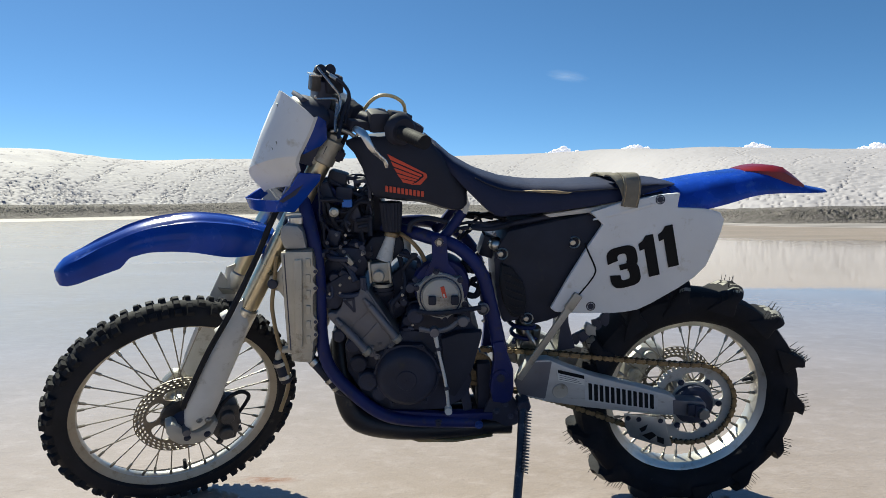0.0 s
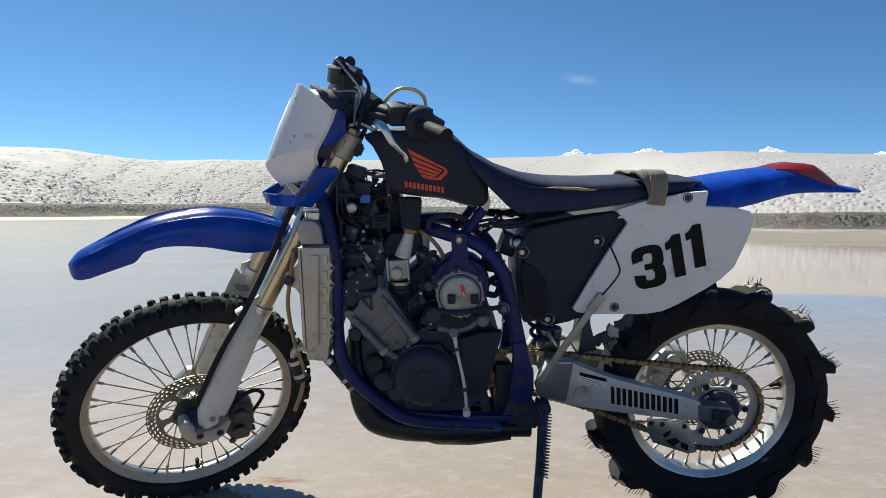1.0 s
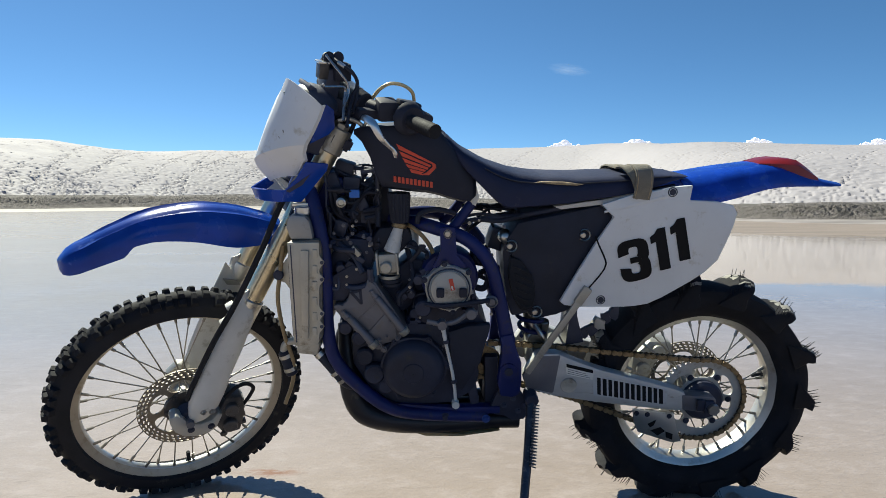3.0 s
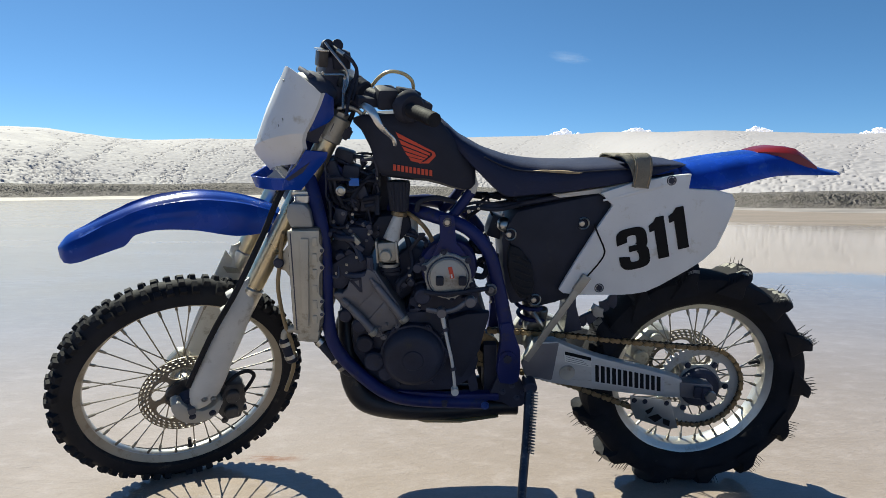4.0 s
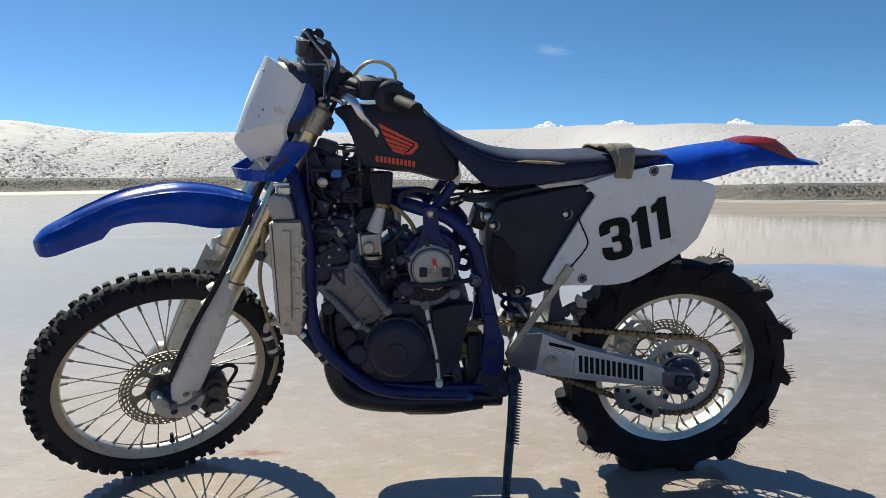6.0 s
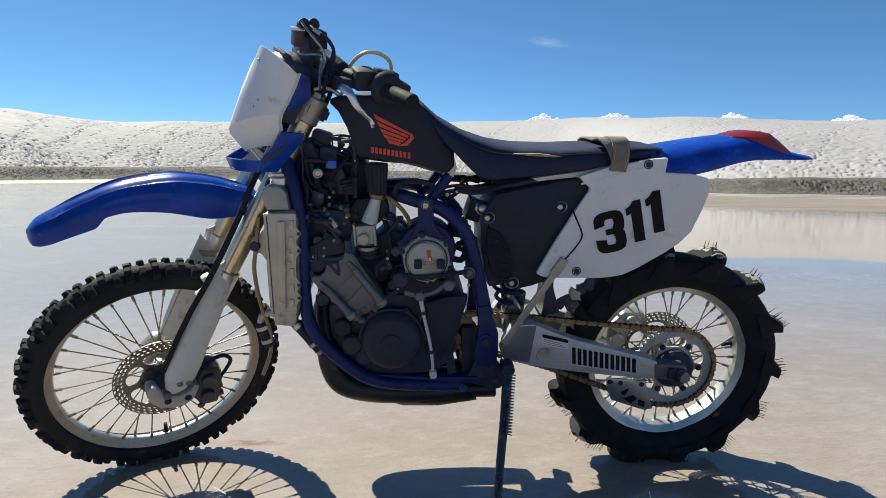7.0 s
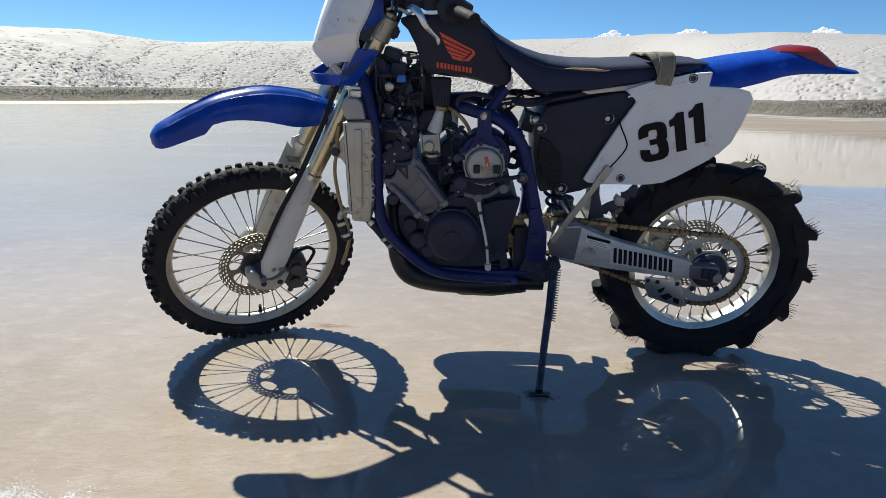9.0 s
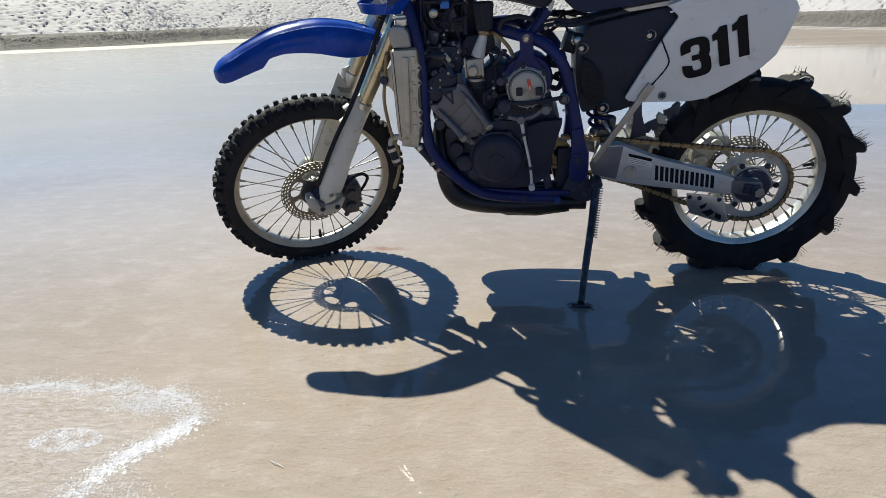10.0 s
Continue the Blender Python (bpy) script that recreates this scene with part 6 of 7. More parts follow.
for i in range(5):
    x, z = -0.126 + 0.0198 * i, 0.9795 - 0.0030 * i
    for u0, u1, v0, v1 in ((0.0, 0.0068, 0.0, 1.0), (0.0102, 0.0170, 0.0, 1.0)):
        quad = [(x + u0, z - 0.15 * u0 - 0.0145 * v0), (x + u1, z - 0.15 * u1 - 0.0145 * v0), (x + u1, z - 0.15 * u1 - 0.0145 * v1), (x + u0, z - 0.15 * u0 - 0.0145 * v1)]
        part("decal_block", prism(bmesh.new(), quad, -0.1478, -0.1440), M_LOGO, tank, "plain red lettering bar")

# -- seat --
top_s = [(-0.030, 1.106), (0.000, 1.082), (0.040, 1.045), (0.112, 1.005), (0.184, 0.982), (0.257, 0.973), (0.329, 0.971), (0.452, 0.975), (0.532, 0.979), (0.60, 0.978), (0.632, 0.974)]
low_s = [(-0.030, 1.078), (0.000, 1.052), (0.063, 0.980), (0.129, 0.916), (0.148, 0.900), (0.165, 0.894), (0.305, 0.905), (0.486, 0.932), (0.600, 0.966), (0.632, 0.972)]
wid_s = [(-0.030, 0.06), (0.000, 0.110), (0.040, 0.138), (0.100, 0.146), (0.150, 0.140), (0.25, 0.132), (0.45, 0.125), (0.60, 0.105), (0.632, 0.085)]
shp = [(-0.90, 0.0), (-1.0, 0.06), (-1.01, 0.4), (-0.97, 0.78), (-0.88, 0.93), (-0.70, 0.99), (-0.35, 1.02), (0, 1.03)]
shp = shp + [(-u, v) for u, v in reversed(shp[:-1])]
bm = bmesh.new()
xs = [-0.030 + 0.662 * i / 44 for i in range(45)]
loft(bm, [[Vector((x, lerp(wid_s, x) * u, lerp(low_s, x) + (lerp(top_s, x) - lerp(low_s, x)) * v + 0.0015 * noise.noise(Vector((x * 20, u * 3, v * 3))))) for u, v in shp] for x in xs])
seat = part("seat", bm, M_SEAT, bike, "long navy vinyl seat with a torn edge", angle=60)
bm = prism(bmesh.new(), [(0.222, 0.9625), (0.250, 0.9640), (0.30, 0.9630), (0.350, 0.9575), (0.335, 0.9545), (0.28, 0.9570), (0.245, 0.9600)], -0.1325, -0.122, 0.001)
part("torn_foam", bm, M_FOAM, seat, "brown foam showing through a tear")
bm = bmesh.new()
tube(bm, [(x, -lerp(wid_s, x) * 0.985 - 0.001, lerp(low_s, x) + (lerp(top_s, x) - lerp(low_s, x)) * 0.80) for x in [0.10 + 0.04 * i for i in range(13)]], 0.0018, 6, 3)
part("seam", bm, M_BLACK, seat, "stitched seam")
bm = prism(bmesh.new(), [(0.28, 0.898), (0.42, 0.918), (0.52, 0.944), (0.52, 0.934), (0.42, 0.904), (0.30, 0.890)], -0.112, 0.112, 0.003)
part("seat_base", bm, M_GUARD, seat, "pale plastic seat base")

# -- airbox, number panel, tail --
bm = prism(bmesh.new(), [(0.160, 0.812), (0.188, 0.856), (0.240, 0.868), (0.402, 0.902), (0.436, 0.876), (0.420, 0.760), (0.372, 0.632), (0.300, 0.606), (0.246, 0.592), (0.226, 0.606), (0.214, 0.690), (0.180, 0.760)], -0.118, 0.118, 0.012)
airbox = part("airbox", bm, M_BLACK, bike, "black plastic airbox cover with clips")
for x, z in ((0.362, 0.825), (0.173, 0.796), (0.245, 0.617)):
    bm = lathe(bmesh.new(), [(0.0125, -0.122), (0.0145, -0.124), (0.0165, -0.122), (0.0145, -0.116)], (x, 0, z), 24, arc=(radians(-140), radians(130)))
    cyl(bm, (x - 0.004, -0.116, z), (x - 0.004, -0.126, z), 0.0075, n=14, bev=0.0015)
    part("quarter_turn_clip", bm, M_STEEL, airbox, "steel quarter-turn clip")
bm = prism(bmesh.new(), [(0.172, 0.770), (0.200, 0.760), (0.232, 0.715), (0.242, 0.665), (0.236, 0.628), (0.205, 0.618), (0.180, 0.660), (0.168, 0.715)], -0.128, -0.09, 0.010)
flap = part("mud_flap", bm, M_RUBBER, airbox, "wrinkled black rubber boot")
for i in range(6):
    bm = tube(bmesh.new(), [(0.178 + 0.003 * i, -0.1275, 0.745 - 0.02 * i), (0.200 + 0.003 * i, -0.130, 0.738 - 0.021 * i), (0.228 + 0.001 * i, -0.1275, 0.720 - 0.017 * i)], 0.0028, 6)
    part("wrinkle", bm, M_RUBBER, flap)
bm = prism(bmesh.new(), [(0.158, 0.800), (0.190, 0.840), (0.24, 0.72), (0.235, 0.60), (0.185, 0.590), (0.168, 0.64), (0.160, 0.70), (0.155, 0.770)], -0.085, 0.09, 0.012)
part("intake_boot", bm, M_DARK, airbox, "black intake boot behind the frame")

panel = [(0.397, 0.907), (0.476, 0.933), (0.586, 0.953), (0.626, 0.956), (0.622, 0.918), (0.694, 0.915), (0.736, 0.904), (0.747, 0.885), (0.742, 0.855), (0.729, 0.813), (0.710, 0.762), (0.680, 0.730), (0.642, 0.703), (0.571, 0.660), (0.535, 0.643), (0.500, 0.637), (0.473, 0.635), (0.356, 0.635), (0.316, 0.640), (0.303, 0.650), (0.345, 0.730), (0.393, 0.815), (0.431, 0.875)]
side = part("side_panel", prism(bmesh.new(), panel, -0.138, -0.124, 0.004), M_WHITE, bike, "white number panel with black digits")
part("side_panel", prism(bmesh.new(), panel, 0.124, 0.138, 0.004), M_WHITE, bike, "plain white number panel")
bm = tube(bmesh.new(), [(0.386, -0.1385, 0.826), (0.396, -0.1385, 0.803), (0.414, -0.1385, 0.766), (0.417, -0.1385, 0.748), (0.405, -0.1385, 0.724), (0.366, -0.1385, 0.674)], 0.0022, 6)
part("panel_joint", bm, M_DECAL, side, "dark joint between panel halves")
for x, z in ((0.575, 0.939), (0.410, 0.655)):
    bm = lathe(bmesh.new(), [(0.008, -0.136), (0.0115, -0.1400), (0.0130, -0.137)], (x, 0, z), 22, closed=False)
    cyl(bm, (x, -0.132, z), (x, -0.1395, z), 0.009, n=6)
    part("panel_bolt", bm, M_ENGINE, side, "dark panel bolt")


for k, (p0, p1, r) in enumerate((((0.405, 0.888), (0.600, 0.938), 0.006), ((0.424, 0.858), (0.520, 0.890), 0.004), ((0.634, 0.712), (0.724, 0.822), 0.003))):
    a, c = Vector((p0[0], -0.1366, p0[1])), Vector((p1[0], -0.1366, p1[1]))
    part("pressed_crease", tube(bmesh.new(), [a, a.lerp(c, 0.3), a.lerp(c, 0.7), c], [r * 0.4, r, r, r * 0.4], 10, flat=0.45), M_WHITE, side)


def digit(points, m):
    """A heavy block digit on the panel; points in a frame one unit high."""
    bm = bmesh.new()
    tmp = bmesh.new()
    loft(tmp, [[(x, -0.1412, z) for x, z in points], [(x, -0.1370, z) for x, z in points]])
    bmesh.ops.triangulate(tmp, faces=[f for f in tmp.faces if len(f.verts) > 4])
    return merge(bm, tmp, m)


def arc(cx, cz, rx, rz, a0, a1, n):
    return [(cx + rx * math.cos(radians(a0 + (a1 - a0) * i / n)), cz + rz * math.sin(radians(a0 + (a1 - a0) * i / n))) for i in range(n + 1)]


one = [(0.12, 0.0), (0.38, 0.0), (0.38, 1.0), (0.20, 1.0), (0.12, 0.90), (0.0, 0.84), (0.0, 0.68), (0.12, 0.71)]
shear = Matrix(((1, 0, -0.24, 0), (0, 1, 0, 0), (0.24, 0, 1, 0), (0, 0, 0, 1)))
def bowl(cz, a0, a1, depth):
    tmp = bmesh.new()
    n = 26
    strip = []
    for i in range(n + 1):
        a = radians(a0 + (a1 - a0) * i / n)
        ca, sa = math.copysign(abs(math.cos(a)) ** 0.62, math.cos(a)), math.copysign(abs(math.sin(a)) ** 0.62, math.sin(a))
        strip.append(((0.34 + 0.37 * ca, cz + 0.29 * sa), (0.34 + 0.115 * ca, cz + 0.115 * sa)))
    vs = [[tmp.verts.new((x, yy, z)) for yy in (-0.1412 - depth, -0.1370) for x, z in pair] for pair in strip]
    for p, q in zip(vs, vs[1:]):
        for k, l in ((0, 1), (3, 2), (1, 3), (2, 0)):
            tmp.faces.new((p[k], p[l], q[l], q[k]))
    tmp.faces.new((vs[0][0], vs[0][1], vs[0][3], vs[0][2]))
    tmp.faces.new((vs[-1][0], vs[-1][1], vs[-1][3], vs[-1][2]))
    return tmp


def on_panel(x, z):
    return Matrix.Translation((x, 0, z)) @ shear @ Matrix.Diagonal((0.104, 1, 0.108, 1))


bm = merge(bmesh.new(), bowl(0.71, 186, -62, 0.0), on_panel(0.4685, 0.700))
merge(bm, bowl(0.29, 62, -186, 0.0004), on_panel(0.4685, 0.700))
merge(bm, digit([(0.24, 0.44), (0.50, 0.44), (0.50, 0.57), (0.24, 0.57)], on_panel(0.4685, 0.700) @ Matrix.Translation((0, -0.0008, 0))))
part("digit", bm, M_DECAL, side, "black race number digit")
for x, z in ((0.548, 0.732), (0.597, 0.757)):
    part("digit", digit(one, on_panel(x, z)), M_DECAL, side, "black race number digit")

# tail: blue shell, red lamp
top_t = [(0.615, 0.970), (0.66, 0.976), (0.722, 0.987), (0.80, 0.998), (0.855, 1.004), (0.90, 1.001), (0.95, 0.984), (1.001, 0.966), (1.040, 0.956), (1.073, 0.950)]
low_t = [(0.615, 0.930), (0.632, 0.910), (0.66, 0.905), (0.706, 0.910), (0.770, 0.924), (0.833, 0.940), (0.890, 0.946), (1.016, 0.944), (1.073, 0.942)]
wid_t = [(0.615, 0.120), (0.66, 0.124), (0.75, 0.115), (0.85, 0.100), (0.95, 0.082), (1.04, 0.060), (1.073, 0.040)]
prof = [(u, (1 - abs(u) ** 3.2) ** (1 / 1.8)) for u in (math.sin((k / 12 - 1) * math.pi / 2) for k in range(25))]
tmp = bmesh.new()
sect = []
for i in range(37):
    x = 0.615 + 0.458 * i / 36
    w, zt, zb = lerp(wid_t, x), curve_at(top_t, x), curve_at(low_t, x)
    sect.append([Vector((x, w * u, zb + (zt - zb) * v)) for u, v in prof])
loft(tmp, sect, closed=False)
bmesh.ops.recalc_face_normals(tmp, faces=tmp.faces)
bmesh.ops.solidify(tmp, geom=list(tmp.faces), thickness=0.003)
tail = part("rear_mudguard", tmp, M_TAIL, bike, "blue plastic rear mudguard with its backlit glow in the colour", angle=30)
bm = bmesh.new()
loft(bm, [[Vector((x, w * u, z0 + (z1 - z0) * v)) for u, v in ((-1, 0), (-0.95, 0.6), (-0.7, 0.95), (0, 1.0), (0.7, 0.95), (0.95, 0.6), (1, 0))] for x, z0, z1, w in
          ((0.838, 0.998, 1.005, 0.045), (0.87, 0.990, 1.012, 0.062), (0.905, 0.980, 1.016, 0.070), (0.935, 0.972, 1.014, 0.070), (0.965, 0.964, 0.994, 0.068), (0.995, 0.956, 0.972, 0.060))])
part("tail_lamp", bm, M_RED, tail, "red plastic tail lamp lens")
# -- rear suspension --
arm = [(0.215, 0.440), (0.250, 0.500), (0.306, 0.502), (0.360, 0.478), (0.430, 0.452), (0.560, 0.417), (0.640, 0.394), (0.664, 0.384), (0.670, 0.355), (0.664, 0.329), (0.640, 0.330), (0.520, 0.344), (0.416, 0.358), (0.300, 0.378), (0.225, 0.400)]
swing = part("swingarm", prism(bmesh.new(), arm, -0.132, -0.092, 0.007), M_ARM, bike, "brushed aluminium swingarm with black lettering bars")
part("swingarm_side", prism(bmesh.new(), arm, 0.092, 0.132, 0.007), M_ARM, swing)
part("swingarm_bridge", box(bmesh.new(), (0.30, 0, 0.44), (0.10, 0.20, 0.08), None, 0.01), M_CAST, swing)
bm = prism(bmesh.new(), [(0.212, 0.440), (0.248, 0.496), (0.315, 0.498), (0.300, 0.385), (0.225, 0.402)], -0.1335, -0.120, 0.006)
part("swingarm_casting", bm, M_GREY, swing, "dull cast front of the swingarm")
def on_arm(u, v):
    """A place on the flat side of the swingarm: u along it, v down across it."""
    return 0.416 + u, 0.433 - 0.205 * u - v


bm = prism(bmesh.new(), [on_arm(-0.012, -0.003), on_arm(0.196, -0.002), on_arm(0.198, 0.046), on_arm(-0.006, 0.055)], -0.1334, -0.131)
band_p = part("decal_band", bm, M_BAND, swing, "pale decal band with black lettering bars")
for i in range(6):
    u, tall, w = 0.0315 * i, 0.049 - 0.0012 * i, 0.0285
    for u0, u1, v0, v1 in ((0.0, 0.0100, 0.0, 1.0), (w - 0.0130, w - 0.002, 0.0, 1.0)):
        quad = [on_arm(u + u0, v0 * tall), on_arm(u + u1, v0 * tall), on_arm(u + u1 + 0.004 * (v1 - v0), v1 * tall), on_arm(u + u0 + 0.004 * (v1 - v0), v1 * tall)]
        part("lettering_bar", prism(bmesh.new(), quad, -0.1339, -0.1332), M_DECAL, swing, "plain black lettering bar")
bm = prism(bmesh.new(), [(0.328, 0.474), (0.404, 0.455), (0.408, 0.425), (0.333, 0.442)], -0.1334, -0.131)
st_l = part("sticker", bm, M_PAPER, swing, "worn pale sticker with a black header")
bm = prism(bmesh.new(), [(0.330, 0.4735), (0.4035, 0.455), (0.4045, 0.445), (0.3315, 0.4635)], -0.1340, -0.1332)
part("sticker_header", bm, M_DECAL, swing, "black header bar")
for i in range(3):
    z = 0.4585 - 0.0060 * i
    bm = prism(bmesh.new(), [(0.335, z), (0.385 + 0.006 * i, z - 0.0145), (0.385 + 0.006 * i, z - 0.0158), (0.335, z - 0.0014)], -0.1339, -0.1332)
    part("sticker_line", bm, M_GREY, swing, "thin grey print line")
bm = lathe(bmesh.new(), [(0.001, -0.1336), (0.018, -0.1336), (0.021, -0.1345), (0.023, -0.131)], (0.340, 0, 0.410), 28, closed=False)
part("swingarm_boss", bm, M_CAST, swing, "round cast boss")
bm = prism(bmesh.new(), [(0.655, 0.378), (0.744, 0.372), (0.752, 0.362), (0.750, 0.326), (0.742, 0.320), (0.660, 0.334)], -0.134, -0.094, 0.004)
part("axle_carrier", bm, M_GREY, swing, "worn steel axle carrier")
bm = bmesh.new()
box(bm, (0.705, -0.141, 0.352), (0.020, 0.010, 0.032), None, 0.002)
box(bm, (0.728, -0.143, 0.347), (0.026, 0.012, 0.036), None, 0.002)
part("adjuster_block", bm, M_ENGINE, swing, "dark chain adjuster block")
bm = cyl(bmesh.new(), (0.736, -0.155, 0.345), (0.736, 0.15, 0.345), 0.010, n=16)
cyl(bm, (0.736, -0.160, 0.345), (0.736, -0.146, 0.345), 0.016, n=6)
part("rear_axle", bm, M_STEEL, bike, "steel rear axle and nut")

# final drive
bm = lathe(bmesh.new(), [(0.012, -0.092), (0.050, -0.090), (0.057, -0.082), (0.058, -0.060), (0.012, -0.060)], REAR, 40)
part("sprocket_carrier", bm, M_ENGINE, rear_wheel, "black hub drum behind the swingarm end")
bm = pierced(bmesh.new(), REAR, -0.066, 0.054, 0.106, 1, 6, (0.40, 0.30), 0.006, hollow=3.0, seg=8)
teeth = []
for i in range(50 * 4):
    a = 2 * math.pi * i / 200
    teeth.append((0.1165 if (i % 4) in (0, 1) else 0.124, a))
n_t = len(teeth)
tmp = bmesh.new()
ins = [tmp.verts.new((REAR.x + 0.1058 * math.cos(a), -0.066, REAR.z + 0.1058 * math.sin(a))) for _, a in teeth]
ous = [tmp.verts.new((REAR.x + r * math.cos(a), -0.066, REAR.z + r * math.sin(a))) for r, a in teeth]
for i in range(n_t):
    tmp.faces.new((ins[i], ins[(i + 1) % n_t], ous[(i + 1) % n_t], ous[i]))
bmesh.ops.recalc_face_normals(tmp, faces=tmp.faces)
bmesh.ops.solidify(tmp, geom=list(tmp.faces), thickness=0.006)
merge(bm, tmp)
spr = part("sprocket", bm, M_SPROCKET, rear_wheel, "aluminium rear sprocket with cut-outs")
for i in range(6):
    a = radians(60 * i)
    bm = bolt(bmesh.new(), (REAR.x + 0.077 * math.cos(a), -0.072, REAR.z + 0.077 * math.sin(a)), 0.0062, 0.006)
    part("sprocket_bolt", bm, M_ENGINE, rear_wheel, "black sprocket bolt")

CY = -0.069
path = [Vector((0.130, CY, 0.510)), Vector((0.300, CY, 0.498)), Vector((0.520, CY, 0.474)), Vector((0.700, CY, 0.456))]
path += [REAR + Vector((0.1215 * math.cos(radians(a)), CY, 0.1215 * math.sin(radians(a)))) for a in range(92, -100, -8)]
path += [Vector((0.655, CY, 0.224)), Vector((0.552, CY, 0.268)), Vector((0.369, CY, 0.340)), Vector((0.227, CY, 0.382)), Vector((0.150, CY, 0.405))]
path += [Vector((0.118 + 0.045 * math.cos(radians(a)), CY, 0.458 + 0.050 * math.sin(radians(a)))) for a in range(-90, -280, -20)]
dense = spline(path, 12)
run = [0.0]
for a, b in zip(dense, dense[1:]):
    run.append(run[-1] + (b - a).length)


def along(d):
    return Vector([float(np.interp(d, run, [p[k] for p in dense])) for k in range(3)])


def link_mesh(outer):
    bm = bmesh.new()
    capsule = []
    for cx, a0 in ((0.0079, -90), (-0.0079, 90)):
        capsule += [(cx + 0.0068 * math.cos(radians(a0 + 45 * i)), 0.0074 * math.sin(radians(a0 + 45 * i))) for i in range(5)]
    capsule = capsule[:5] + [(0.0, 0.0050)] + capsule[5:] + [(0.0, -0.0050)]
    y = 0.0075 if outer else 0.005
    for s in (-1, 1):
        loft(bm, [[(px, s * y - 0.0012, pz) for px, pz in capsule], [(px, s * y + 0.0012, pz) for px, pz in capsule]])
    if outer:
        for px in (-0.0079, 0.0079):
            cyl(bm, (px, -0.0105, 0), (px, 0.0105, 0), 0.0032, n=8)
    else:
        for px in (-0.0079, 0.0079):
            cyl(bm, (px, -0.005, 0), (px, 0.005, 0), 0.005, n=8)
    return finish(bm, "link", M_CHAIN if outer else M_LINK)


bm = lathe(bmesh.new(), [(0.015, CY - 0.004), (0.042, CY - 0.004), (0.042, CY + 0.004), (0.015, CY + 0.004)], (0.118, 0, 0.458), 26)
chain = part("chain", bm, M_CHAIN, bike, "gold-brown roller chain with rust")
links = [link_mesh(True), link_mesh(False)]
PITCH = 0.015875
for i in range(int(run[-1] / PITCH)):
    p, q = along(i * PITCH), along((i + 1) * PITCH)
    d = q - p
    piece("link", links[i % 2], chain, Matrix.Translation((p + q) / 2) @ Matrix.Rotation(-math.atan2(d.z, d.x), 4, "Y"))

bm = prism(bmesh.new(), [(0.536, 0.318), (0.652, 0.305), (0.668, 0.250), (0.682, 0.216), (0.655, 0.212), (0.556, 0.246), (0.540, 0.280)], -0.098, -0.090, 0.002)
guide = part("chain_guide", bm, M_ALU, bike, "aluminium chain guide plate")
# openings drawn as black patches in place of their shade, the plate stays whole
for tri in ([(0.580, 0.272), (0.604, 0.285), (0.598, 0.268), (0.588, 0.262)], [(0.590, 0.252), (0.618, 0.262), (0.632, 0.250), (0.612, 0.236)], [(0.634, 0.248), (0.655, 0.240), (0.655, 0.222), (0.636, 0.230)]):
    part("guide_slot", prism(bmesh.new(), tri, -0.0994, -0.0975), M_DECAL, guide, "dark patch for the shade in a plate opening")
for x, z in ((0.546, 0.306), (0.577, 0.302), (0.640, 0.296)):
    part("guide_bolt", bolt(bmesh.new(), (x, -0.098, z), 0.005), M_ENGINE, guide, "small dark bolt")
bm = box(bmesh.new(), (0.61, -0.069, 0.245), (0.13, 0.020, 0.016), Matrix.Rotation(radians(24), 4, "Y"), 0.003)
part("guide_block", bm, M_BLACK, guide, "black rubbing block")

# brace between panel and pivot, shock, hoses behind
a, b = Vector((0.369, -0.144, 0.682)), Vector((0.222, -0.150, 0.454))
d = (b - a).normalized()
ang = math.atan2(-(b.z - a.z), b.x - a.x)
bm = box(bmesh.new(), (a + b) / 2, ((b - a).length, 0.008, 0.018), Matrix.Rotation(ang, 4, "Y"), 0.002)
brace = part("brace", bm, M_CAST, bike, "flat aluminium brace")
bm = box(bmesh.new(), a + d * 0.015, (0.05, 0.014, 0.024), Matrix.Rotation(ang, 4, "Y"), 0.003)
part("brace_clip", bm, M_CAST, brace, "cast clip at the brace top")
part("shock_body", cyl(bmesh.new(), (0.235, -0.01, 0.700), (0.262, -0.01, 0.500), 0.024), M_STEEL, bike, "steel shock absorber")
coil = [(0.236 + 0.027 * q + 0.036 * math.cos(q * 2 * math.pi * 3.5), -0.01 + 0.036 * math.sin(q * 2 * math.pi * 3.5), 0.620 - 0.115 * q) for q in (i / 72 for i in range(73))]
part("shock_spring", tube(bmesh.new(), coil, 0.0062, 8, 2), M_FRAME, bike, "blue shock spring")
bm = cyl(bmesh.new(), (0.262, -0.045, 0.505), (0.262, 0.045, 0.505), 0.022, n=18, bev=0.003)
cyl(bm, (0.285, -0.03, 0.56), (0.285, -0.01, 0.49), 0.016, n=14, bev=0.003)
tube(bm, [(0.255, -0.05, 0.555), (0.275, -0.06, 0.525), (0.285, -0.05, 0.50)], 0.007, 8)
part("shock_mount", bm, M_STEEL, bike, "bright shock linkage")
bm = prism(bmesh.new(), [(0.330, 0.640), (0.372, 0.640), (0.376, 0.575), (0.398, 0.500), (0.345, 0.490), (0.352, 0.560)], -0.048, 0.05, 0.004)
part("inner_mudguard", bm, M_DARK, bike, "black inner mudguard flap")
rnd = random.Random(21)
